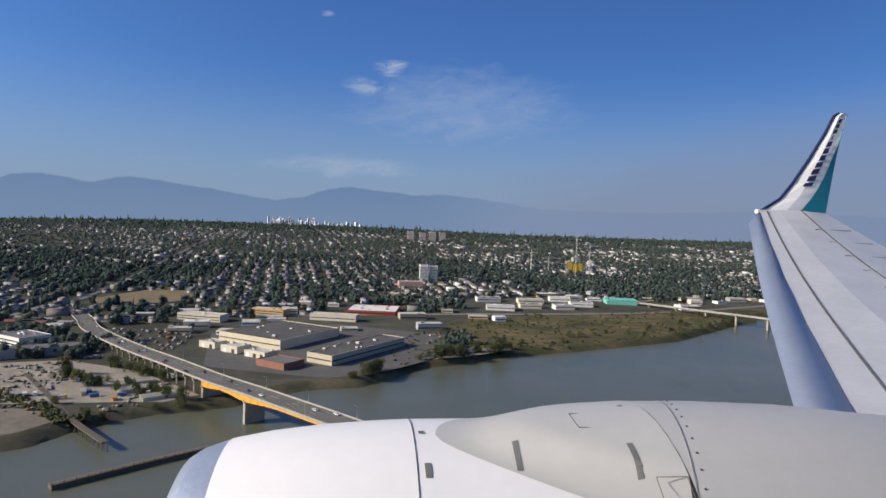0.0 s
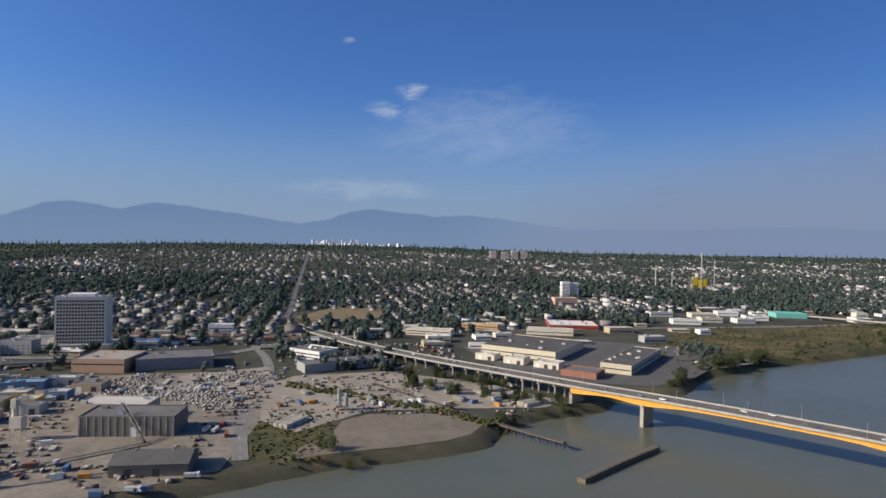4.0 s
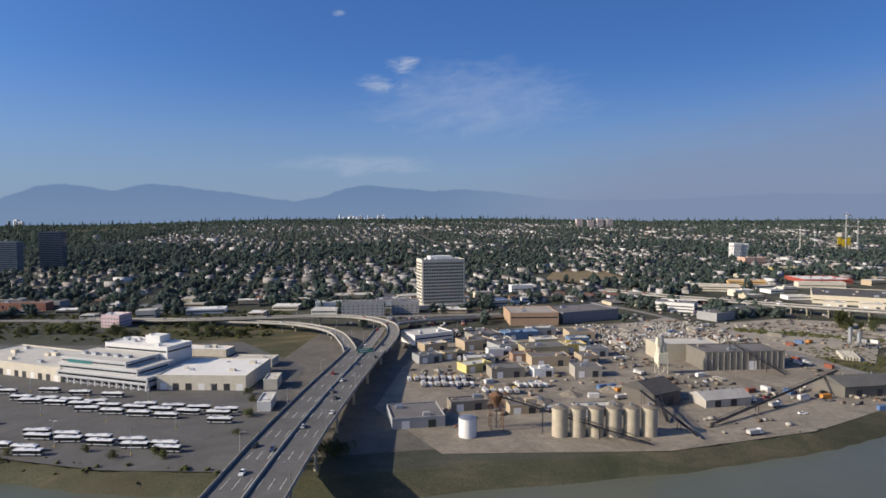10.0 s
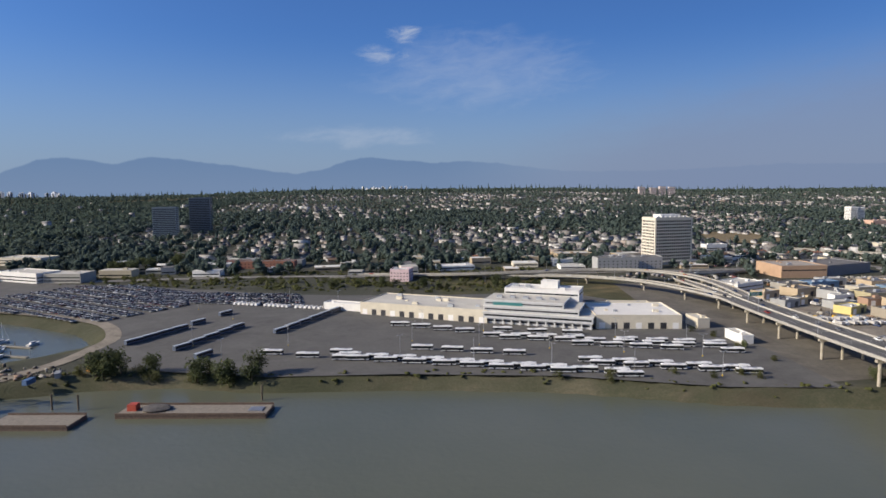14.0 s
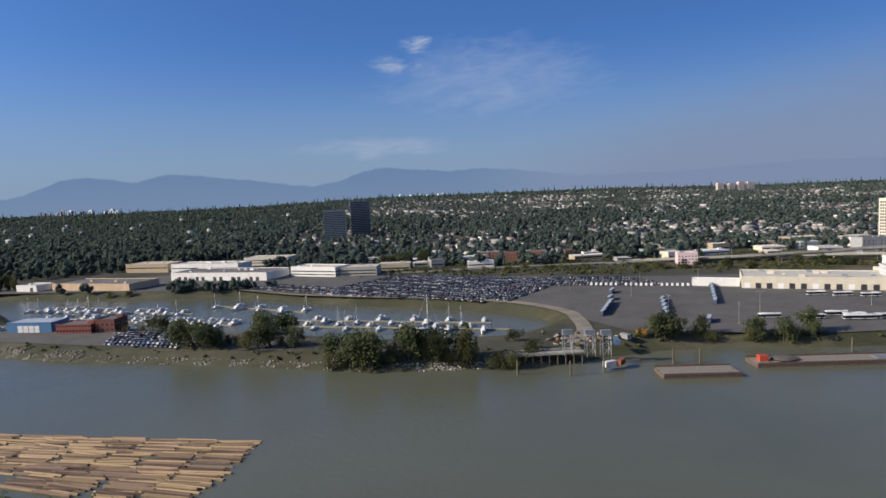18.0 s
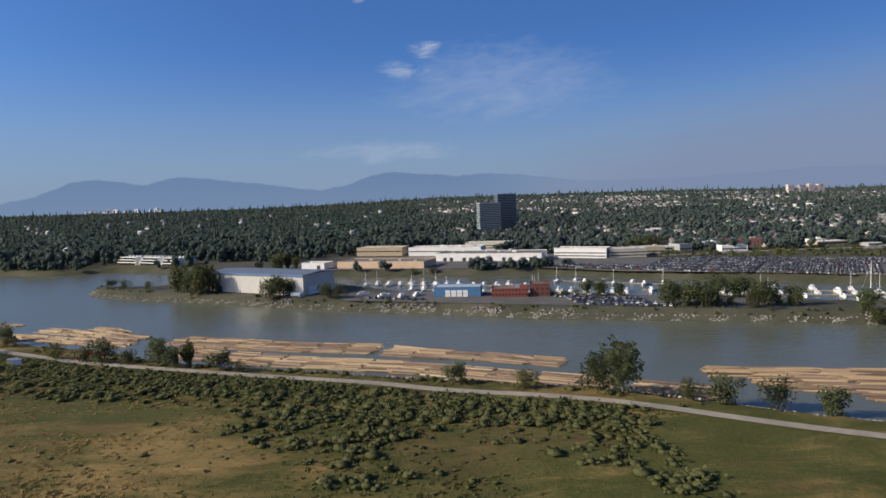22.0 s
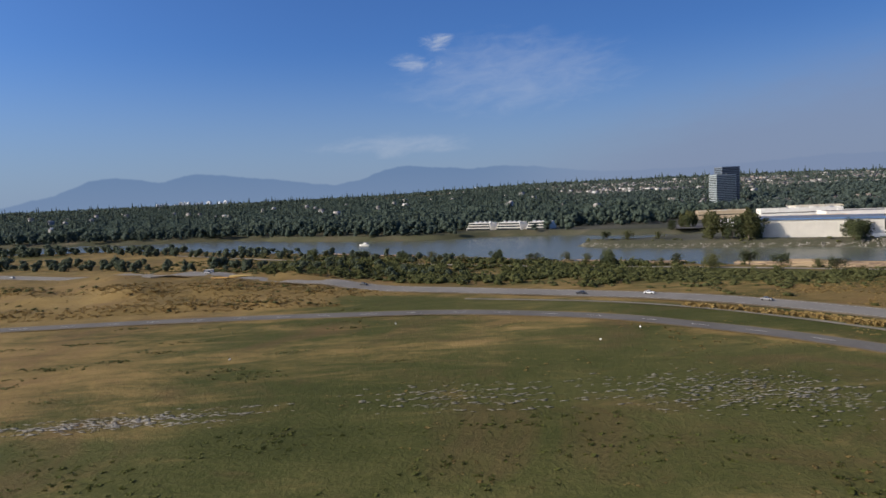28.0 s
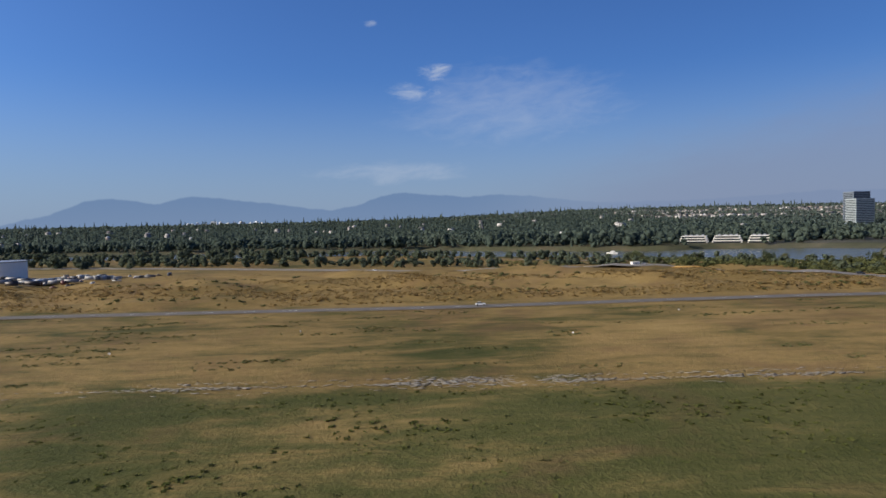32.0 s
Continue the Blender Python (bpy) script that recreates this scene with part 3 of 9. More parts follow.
sheet("pipe_yard", [(-372, 420), (-345, 395), (-300, 445), (-225, 450), (-170, 452), (-150, 470), (-215, 540), (-290, 580), (-370, 560), (-392, 520)], GRAVEL, "pale gravel yard stacked with concrete pipes", dz=.24)
sheet("works_yard", [(-440, 470), (-395, 440), (-378, 520), (-400, 600), (-470, 560)], GRAVEL, "pale gravel storage yard", dz=.27)
sheet("warehouse_yard", [(-170, 560), (-60, 520), (-10, 545), (60, 620), (80, 720), (-60, 790), (-200, 720)], LOT, "asphalt yard round riverside warehouses")
sheet("sand_flat", [(10, 585), (75, 610), (130, 645), (60, 660), (20, 640)], SAND, "sandy riverside flat")
sheet("dry_field", [(-430, 960), (-380, 880), (-300, 960), (-290, 1090), (-370, 1110)], asphalt("dry_field", (.2, .155, .085), .35), "dry straw-coloured school field", "field", 1.2)
sheet("ramp_ground", [(-760, 260), (-640, 270), (-640, 480), (-660, 560), (-740, 560), (-760, 440)], asphalt("ramp_dust", (.135, .122, .1), .35), "dusty ground under a highway ramp", dz=.12)
sheet("marina_lot", [(-1660, 640), (-1590, 625), (-1480, 598), (-1370, 590), (-1260, 650), (-1270, 720), (-1480, 740), (-1640, 700)], LOT, "asphalt lot round riverside warehouses", dz=.22)
sheet("tank_yard", [(-2620, 380), (-2450, 375), (-2440, 500), (-2620, 520)], LOT, "paved fuel tank yard", dz=.5)
road("yard_street", [(-368, 345), (-380, 400), (-387, 472), (-392, 556), (-410, 640), (-450, 760), (-470, 900)], 9, ROAD, "dusty works street")
road("city_street", [(-440, 955), (-452, 1080), (-488, 1400), (-572, 2200), (-648, 2900)], 9, asphalt("uphill_asphalt", (.15, .145, .14), .3), "straight city street climbing the slope", False, dz=1.0)
road("avenue", [(-1300, 640), (-1100, 655), (-900, 640), (-760, 640), (-600, 640), (-470, 660), (-380, 760), (-200, 840), (60, 880), (500, 960), (1100, 1250)], 13, ROAD, "broad avenue at the foot of the slope", dz=.5)


# ---------------------------------------------------------------- bridges
VIADUCT_MEDIAN = plain("median_concrete", (.4, .38, .33), .85, vary=.25)


def bridge(name, pts, width, label, piers=(), girder=None, columns=2, deck_mat=ROAD, depth=1.6, step=8.0):
    C = curve_points(pts, step)
    ob = thing(name, label, "bridge")
    h = width / 2
    deck = part("deck", section(C, [(-h, 0), (h, 0), (h, -.5), (h - 2.2, -.6), (h - 2.8, -depth), (2.8 - h, -depth), (2.2 - h, -.6), (-h, -.5)]), CONCRETE, ob, "pale concrete deck")
    part("roadway", strip(C, 0, width - 1.2, .02), deck_mat, deck, "worn grey asphalt roadway")
    for o in (-h + .25, h - .25):
        part("parapet", section(C, [(o - .2, 0), (o + .2, 0), (o + .13, 1.0), (o - .13, 1.0)]), CONCRETE, deck)
    lanes = max(2, int(width // 3.6))
    for i in range(1, lanes):
        part("lane_line", dashes(C, -h + i * width / lanes, .17, 3, 1, .05), LINE, deck)["kind"] = "stuff"
    if width > 20:
        part("median_barrier", section(C, [(-.35, 0), (.35, 0), (.16, .95), (-.16, .95)]), VIADUCT_MEDIAN, deck, "concrete median barrier")
    if girder:
        a, b = girder
        G = C[(C[:, 0] >= a) & (C[:, 0] <= b)]
        for o in (-h + 2.0, h - 2.0):
            feet = [p for p in piers if p[2]]
            deep = [2.7 + 2.6 * max(math.exp(-((x - px) ** 2 + (y - py) ** 2) / 500) for px, py, _ in feet) for x, y, z in G]
            side, ng, arch = sides(G), len(G), Shape()
            arch.add([(G[i, 0] + side[i, 0] * (o + q), G[i, 1] + side[i, 1] * (o + q), G[i, 2] - (deep[i] if low else .6)) for i in range(ng) for q, low in ((-.35, 0), (.35, 0), (.35, 1), (-.35, 1))],
                     [(i * 4 + j, i * 4 + (j + 1) % 4, i * 4 + 4 + (j + 1) % 4, i * 4 + 4 + j) for i in range(ng - 1) for j in range(4)] + [(3, 2, 1, 0), tuple(ng * 4 - 4 + j for j in range(4))])
            gd = part("girder", arch, ORANGE, ob, "orange-painted haunched steel girder")
            rib = Shape()
            for i in range(len(G)):
                x, y, z = G[i]
                nx, ny = sides(G)[i]
                q = math.copysign(.45, o)
                rib.beam((x + nx * (o + q), y + ny * (o + q), z - deep[i] + .1), (x + nx * (o + q), y + ny * (o + q), z - .5), .22, 4)
            part("girder_stiffener", rib, ORANGE, gd)["kind"] = "stuff"
    N = sides(C)
    for px, py, wall in piers:
        i = int(np.argmin((C[:, 0] - px) ** 2 + (C[:, 1] - py) ** 2))
        x, y, z = C[i]
        g = min(z_at(x, y), z - 3) - .6
        ang = math.degrees(math.atan2(N[i, 1], N[i, 0]))
        at = pose(x, y, 0, 0, 0, ang)
        drop = 4.6 if girder and girder[0] - 4 <= x <= girder[1] + 4 else depth
        cap = Shape().box(-h + 1.2, h - 1.2, -.9, .9, z - drop - 1.3, z - drop + .1)
        part("pier_cap", cap, PIER_CONCRETE, ob, at=at)
        if wall:
            part("pier", Shape().box(-h + 2, h - 2, -1.3, 1.3, g - 4, z - drop - 1.2), PIER_CONCRETE, ob, "broad concrete wall pier", at=at)
        else:
            for c in range(columns):
                o = 0 if columns == 1 else (-h + 3) + c * (width - 6) / (columns - 1)
                part("pier_column", Shape().tube(o, 0, g, z - drop - 1.2, .75, .75, 10), PIER_CONCRETE, ob, at=at)
    return C


RIVER_BRIDGE = [(-440, 960, 4.5), (-414, 880, 4.5), (-362, 785, 6), (-322, 709, 8), (-245, 601, 11.5), (-187, 529, 14), (-141, 469, 16.5), (-103, 425, 18.2), (-71, 387, 19.5), (-40, 352, 20), (20, 285, 20), (140, 150, 18)]
bc = curve_points(RIVER_BRIDGE, 8)
sel = [(float(x), float(y), bool(-112 < x < -95 or 0 < x < 8)) for x, y, z in bc if -370 < x < -130][::2] + [(-141, 469, True), (-102, 424, True), (0, 308, True)]
bridge("river_bridge", RIVER_BRIDGE, 19, "long concrete road bridge with orange steel main span over the river", sel, (-141, 60), deck_mat=asphalt("bridge_asphalt", (.15, .14, .12), .3))

APPROACH = [(-752, -120, 17), (-746, -20, 20), (-740, 60, 21), (-735, 120, 20), (-728, 200, 18), (-722, 260, 16.5), (-713, 330, 14.5), (-704, 390, 13), (-696, 440, 12)]
bridge("highway_viaduct", APPROACH, 27, "broad concrete highway viaduct descending to the city", [(-747, -40, False), (-741, 30, True), (-734, 120, True), (-728, 205, False), (-722, 250, False), (-717, 295, False), (-711, 340, False), (-704, 385, False), (-698, 428, False)], columns=3, deck_mat=asphalt("viaduct_asphalt", (.13, .125, .115), .3))
RAMP_W = [(-707, 425, 12.2), (-713, 465, 12), (-728, 520, 11), (-764, 566, 9.5), (-825, 600, 7.5), (-913, 636, 5), (-1010, 640, 3.6)]
bridge("slip_ramp", RAMP_W, 9.5, "curving concrete slip ramp down to the avenue", [(-714, 470, False), (-729, 522, False), (-762, 565, False), (-800, 588, False), (-850, 612, False)], columns=1)
RAMP_L = [(-688, 428, 12.3), (-680, 470, 12.6), (-677, 510, 13), (-683, 545, 13), (-705, 575, 13), (-745, 592, 12.5), (-794, 598, 11), (-889, 612, 8), (-980, 655, 4)]
bridge("loop_ramp", RAMP_L, 10, "concrete ramp looping high over the slip roads", [(-680, 475, False), (-677, 512, False), (-684, 546, False), (-706, 576, False), (-746, 592, False), (-795, 598, False), (-845, 604, False)], columns=1)
RAMP_E = [(-699, 436, 11.8), (-692, 490, 10.5), (-684, 545, 9), (-660, 578, 8), (-612, 600, 6.5), (-560, 618, 5), (-500, 640, 3.8), (-450, 668, 3.6)]
bridge("east_ramp", RAMP_E, 9.5, "concrete ramp bending east in front of an office tower", [(-692, 492, False), (-684, 545, False), (-660, 578, False), (-615, 599, False), (-565, 617, False)], columns=1)
bridge("far_bridge", [(380, 1130, 8), (456, 1001, 11), (507, 910, 13), (559, 833, 14), (640, 700, 14)], 10, "distant low concrete bridge over the river", [(430, 1045, False), (456, 1001, False), (482, 955, False), (507, 910, True), (530, 872, True), (559, 833, True)], columns=2)


# ---------------------------------------------------------------- buildings
def wall_mat(c):
    return plain("wall_%d_%d_%d" % tuple(int(v * 100) for v in c), c, 0.75, vary=.12, scale=.2, fine=2.0)


def building(name, label, x, y, w, d, h, rz=0, wall=(.5, .48, .42), roof=ROOF_GREY, z=None, rows=0, cols=0, faces="S", pane=(1.2, 1.1), first=1.4, floor=3.2,
             units=4, doors=0, parapet=.7, strip_rows=0, category="building", group=""):
    """A flat-roofed building: w along its front, d deep behind the front's middle point (x, y), h high, with panes or window bands, roof units and doors."""
    z = z_at(x, y) if z is None else z
    ob = thing(name, label, category, x, y, z, rz, group)
    wm = wall_mat(wall)
    part("wall", Shape().box(-w / 2, w / 2, 0, d, -1.5, h), wm, ob)
    r = Shape().box(-w / 2 + .3, w / 2 - .3, .3, d - .3, h - .2, h + .05)
    top = part("roof", r, roof, ob)
    if parapet:
        t = .32
        p = Shape()
        p.box(-w / 2 - .06, w / 2 + .06, -.06, t, h - .1, h + parapet).box(-w / 2 - .06, w / 2 + .06, d - t, d + .06, h - .1, h + parapet)
        p.box(-w / 2 - .06, -w / 2 + t, t, d - t, h - .1, h + parapet).box(w / 2 - t, w / 2 + .06, t, d - t, h - .1, h + parapet)
        part("parapet", p, wm, top)
    rnd = random.Random(int(abs(x) * 7 + abs(y) * 3))
    for i in range(units):
        ux, uy, us = rnd.uniform(-w * .42, w * .42), rnd.uniform(d * .15, d * .85), rnd.uniform(1.0, 2.4)
        part("roof_unit", Shape().box(ux - us, ux + us, uy - us * .7, uy + us * .7, h, h + us * .9, .15), STEEL if i % 2 else wm, top)
    pw, ph = pane
    sides_of = {"S": (w, lambda u, s, k: s.box(u - pw / 2, u + pw / 2, -k, k * .2, 0, ph)), "N": (w, lambda u, s, k: s.box(u - pw / 2, u + pw / 2, d - k * .2, d + k, 0, ph)),
                "W": (d, lambda u, s, k: s.box(-w / 2 - k, -w / 2 + k * .2, d / 2 + u - pw / 2, d / 2 + u + pw / 2, 0, ph)),
                "E": (d, lambda u, s, k: s.box(w / 2 - k * .2, w / 2 + k, d / 2 + u - pw / 2, d / 2 + u + pw / 2, 0, ph))}
    for q in faces:
        span, draw = sides_of[q]
        n = max(1, int(round(cols * span / w))) if cols else 0
        for c in range(n):
            s = Shape()
            draw(-span / 2 + (c + .5) * span / n, s, .05)
            me = s.mesh("window_pane", GLASS_DARK)
            for rr in range(rows):
                part("window_pane", me, None, ob, at=pose(0, 0, first + rr * floor))
        for rr in range(strip_rows):
            s = Shape()
            keep = pw
            pw = span - 1.6
            draw(0, s, .05)
            pw = keep
            part("window_band", s, GLASS_DARK, ob, at=pose(0, 0, first + rr * floor))
    for i in range(doors):
        u = -w / 2 + (i + .5) * w / doors
        part("loading_door", Shape().box(u - 1.9, u + 1.9, -.06, .02, 0, min(4.2, h - 1)), DARK_STEEL if i % 3 else WHITE_PAINT, ob)
    return ob


def office_tower():
    ob = building("office_tower", "beige concrete office tower with a grid of small deep-set windows", -617, 697, 50, 27, 54, 10, (.62, .57, .47), ROOF_GREY, 3, 0, 0, units=0, parapet=1.2, category="office tower")
    w, d = 50, 27
    grid = plain("tower_rib", (.58, .53, .44), .8, vary=.12)
    for r in range(13):
        z = 5.4 + r * 3.66
        for c in range(16):
            u = -w / 2 + 1.7 + (c + .5) * (w - 3.4) / 16
            part("window_pane", PANE_A, None, ob, at=pose(u, 0, z))
        for c in range(8):
            v = 1.4 + (c + .5) * (d - 2.8) / 8
            part("window_pane", PANE_A, None, ob, at=pose(-w / 2, v, z, 0, 0, -90))
    for c in range(17):
        u = -w / 2 + 1.7 + c * (w - 3.4) / 16
        part("facade_rib", RIB_A, None, ob, at=pose(u, 0, 4.4))
    part("podium", Shape().box(-w / 2 - 6, w / 2 + 8, -5, d + 4, -1, 4.2), grid, ob, "low concrete podium")
    part("penthouse", Shape().box(-14, 12, 6, 21, 54, 58.2), WHITE_PAINT, ob, "white rooftop plant room")
    for i in range(7):
        part("roof_unit", Shape().box(-20 + i * 6, -17 + i * 6, 4, 8, 54, 56.4), WHITE_PAINT, ob)


PANE_A = Shape().box(-.98, .98, -.07, .02, 0, 2.15).mesh("window_pane", GLASS_DARK)
RIB_A = Shape().box(-.3, .3, -.32, .02, 0, 48.6).mesh("facade_rib", plain("tower_rib", (.58, .53, .44), .8, vary=.12))
office_tower()

WHITE, CREAM, BEIGE, GREYW, BRICK, TAN = (.74, .72, .67), (.62, .56, .44), (.5, .43, .3), (.33, .33, .32), (.28, .13, .09), (.42, .33, .22)
# bus depot
building("maintenance_hall", "long cream bus maintenance hall with a row of open bays", -929, 426, 96, 42, 8.5, -27, CREAM, ROOF_PALE, 3, units=9, doors=13)
def depot_office():
    ob = thing("depot_office", "grey stepped depot office block with window bands and terraces", "office", -856, 390, 3, -25)
    wall, lip = wall_mat((.5, .5, .5)), wall_mat((.6, .6, .58))
    teal = plain("teal_glass", (.06, .2, .2), .15, spec=.5, bump=0)
    for i, (x0, x1, z0, z1, back) in enumerate(((-35, 35, -1, 4.0, 2.2), (-36, 36, 4.0, 8.0, 0), (-36, 27, 8.0, 11.8, 1.6), (-36, 17, 11.8, 15.4, 3.0))):
        level = part("storey", Shape().box(x0, x1, back, 30, z0, z1), wall, ob, "grey clad storey")
        part("window_band", Shape().box(x0 + .8, x1 - .8, back - .06, back + .1, z0 + 1.5 + (i == 0), z1 - 1.3), GLASS_DARK if i else DARK_STEEL, level)
        part("window_band", Shape().box(x1 - .1, x1 + .06, back + 1, 26, z0 + 1.5, z1 - 1.3), GLASS_DARK, level)
        part("terrace_edge", Shape().box(x0 - .3, x1 + .3, back - .4, 30.2, z1 - .25, z1 + .5), lip, level, "pale terrace edge")
        part("terrace_floor", Shape().box(x0 + .1, x1 - .1, back + .1, 29.8, z1 + .5, z1 + .54), ROOF_PALE, level)
    for i in range(13):
        part("column", Shape().box(-34.4 + i * 5.7, -33.6 + i * 5.7, .5, 1.3, -1, 4.0), lip, ob)
    part("teal_window", Shape().box(-30, -10, 2.86, 3.0, 12.6, 14.6), teal, ob, "teal-tinted window band")
    for i in range(5):
        part("roof_unit", Shape().box(-30 + i * 9, -26 + i * 9, 12, 15, 15.9, 17.4, .15), STEEL, ob)


depot_office()
building("depot_tower", "tall pale stair and plant block of a bus depot", -846, 418, 52, 22, 19.5, -25, (.66, .65, .62), ROOF_WHITE, 3, units=6, strip_rows=1, faces="SE", first=16.4, floor=3.2)
building("plant_house", "small pale rooftop stair house of a bus depot", -838, 426, 12, 9, 24, -25, (.66, .65, .62), ROOF_WHITE, 3, units=1, parapet=.4)
building("body_shop", "low white-roofed bus body shop with dark bays", -793, 376, 54, 46, 8.5, -8, CREAM, ROOF_WHITE, 3, units=5, doors=7)
building("gate_house", "small cream depot gate house", -752, 372, 8, 16, 6, 0, CREAM, ROOF_PALE, 3, units=1)
building("fuel_shed", "small white depot fuel shed", -748, 330, 7, 18, 5, 0, WHITE, ROOF_PALE, 3, units=1)
# city foot of the slope
building("pink_block", "pink and white four-storey commercial block", -940, 604, 19, 18, 11.5, -16, (.66, .5, .5), ROOF_WHITE, 3, 3, 6, "SE", units=3)
building("glass_tower", "green-grey glass residential tower with balconies", -1349, 1158, 40, 26, 56, 6, (.27, .31, .32), ROOF_GREY, 8, strip_rows=16, faces="SEW", pane=(2, 1.5), first=3, floor=3.3, units=3, category="tower")
building("dark_tower", "dark blue-grey glass tower block", -1306, 1226, 38, 28, 70, 6, (.13, .16, .2), ROOF_GREY, 10, strip_rows=20, faces="SEW", pane=(2, 1.7), first=3, floor=3.35, units=2, category="tower")
building("white_tower", "white concrete apartment tower of two slabs", 96, 1305, 17, 20, 32, 0, WHITE, ROOF_GREY, 14, strip_rows=9, faces="SW", units=2, category="tower")
building("white_tower", "white concrete apartment tower of two slabs", 117, 1310, 17, 20, 30, 0, WHITE, ROOF_GREY, 14, strip_rows=9, units=2, category="tower")
for i, (x, hh) in enumerate(((163, 34), (214, 30), (256, 35), (299, 33))):
    building("far_slab", "distant pale pink apartment slab on the ridge", x, 2626, 27, 18, hh, 0, (.62, .52, .47), ROOF_GREY, 62, strip_rows=7, first=3, floor=4.2, faces="SW", units=1, category="tower", group="apartment slabs on the ridge")
building("pale_depot", "distant long pink-beige commercial block", 60, 1180, 46, 24, 12, 4, (.55, .36, .27), ROOF_PALE, units=3, strip_rows=1)
building("store_red", "large store with a red fascia and pale roof", -20, 868, 70, 62, 5.5, -9, (.34, .07, .05), ROOF_WHITE, units=8, strip_rows=1, first=2, pane=(1, 1.2))
building("store_yellow", "low store with a yellow fascia", 34, 1050, 46, 26, 5.5, -6, (.45, .38, .16), ROOF_PALE, units=3)
building("long_block", "long cream low-rise block with shop windows", -70, 815, 62, 16, 8, -14, CREAM, ROOF_PALE, units=4, strip_rows=1, first=3)
for i, (x, y, w) in enumerate(((180, 930, 60), (235, 955, 48), (290, 950, 44), (330, 985, 52), (250, 1010, 60), (180, 1020, 56), (310, 1040, 50))):
    building("white_warehouse", "low white warehouse with small windows", x, y, w * .72, 20, 7, -8 + (i % 3) * 5, (WHITE, CREAM, (.6, .58, .53))[i % 3], ROOF_GREY if i % 2 else ROOF_PALE, units=3, strip_rows=1, first=3.5, group="white warehouses")
building("teal_warehouse", "low warehouse with a bright teal roof and walls", 415, 1020, 52, 34, 8, -10, (.16, .45, .38), asphalt("teal_roof", (.2, .5, .42), .12), units=2)
building("grey_warehouse", "big flat warehouse with a lit beige long wall", -148, 656, 86, 96, 9.5, -35, (.6, .53, .39), asphalt("dark_tar_roof", (.105, .098, .09), .3), 3, units=6, strip_rows=1, first=4, pane=(1, 1.0))
building("river_warehouse", "long brick and concrete warehouse by the river", -70, 573, 30, 120, 9, -37, (.52, .46, .34), asphalt("dark_tar_roof", (.105, .098, .09), .3), 3, units=7, strip_rows=1, first=4, faces="SE")
building("cream_unit", "cream flat-roofed unit under a bridge", -186, 640, 22, 16, 6, -35, CREAM, ROOF_PALE, 3, units=2, doors=2)
building("cream_unit", "cream flat-roofed unit under a bridge", -160, 618, 22, 18, 6.5, -35, CREAM, ROOF_PALE, 3, units=2, doors=2)
building("cream_unit", "cream flat-roofed unit under a bridge", -132, 596, 26, 18, 6, -35, CREAM, ROOF_PALE, 3, units=2, doors=3)
building("brown_shed", "low brown-roofed shed by the river bridge", -112, 556, 34, 26, 5.5, -37, BRICK, ROOF_GREY, 3, units=1)
building("long_wall_shed", "long grey shed with a white end wall", -325, 590, 84, 22, 7.5, 27, (.3, .3, .29), ROOF_GREY, 3, units=3)
building("white_office", "white two-storey works office", -372, 640, 40, 30, 9, -35, WHITE, ROOF_GREY, 3, units=4, strip_rows=2, first=2, faces="SE")
building("cream_row", "row of cream low-rise shops", -235, 800, 60, 20, 8, -20, CREAM, ROOF_PALE, units=3, strip_rows=2, first=1.8)
building("cream_row", "row of cream low-rise shops", -160, 850, 50, 18, 8, -20, (.55, .36, .16), ROOF_PALE, units=3, strip_rows=2, first=1.8)
building("brick_warehouse", "tan-brown brick warehouse with a pale flat roof", -543, 571, 46, 46, 11.5, -3, (.42, .28, .18), asphalt("tan_roof", (.34, .3, .25), .2), 3, units=3, strip_rows=1, first=7)
building("dark_warehouse", "dark-walled warehouse with a sloping roof edge", -482, 588, 66, 44, 10, 18, (.2, .2, .21), ROOF_GREY, 3, units=3)
building("white_shop", "white two-storey workshop with a flat roof", -644, 497, 36, 24, 8, 26, WHITE, ROOF_PALE, 3, units=3, strip_rows=2, first=1.6, doors=0)
building("white_block", "white apartment block behind the avenue", -500, 812, 30, 14, 10, 4, WHITE, ROOF_WHITE, units=2, strip_rows=2)
building("grey_flats", "grey modern flats beside the highway ramps", -706, 640, 44, 18, 15, 0, GREYW, ROOF_GREY, units=3, rows=4, cols=9, faces="SE")
building("grey_flats", "grey modern flats beside the highway ramps", -662, 660, 30, 18, 13, 0, (.42, .40, .37), ROOF_GREY, units=2, rows=3, cols=6, faces="SE")
building("shop_hall", "low pale hall beside an office tower", -672, 700, 40, 30, 8, 4, WHITE, ROOF_GREY, units=4, strip_rows=1)
building("shop_hall", "low tan hall beside an office tower", -720, 745, 46, 26, 9, 4, TAN, ROOF_PALE, units=3, strip_rows=2)
building("red_row", "row of dark red-brick townhouses", -1100, 728, 84, 14, 8, -6, BRICK, ROOF_GREY, rows=2, cols=20, units=2)
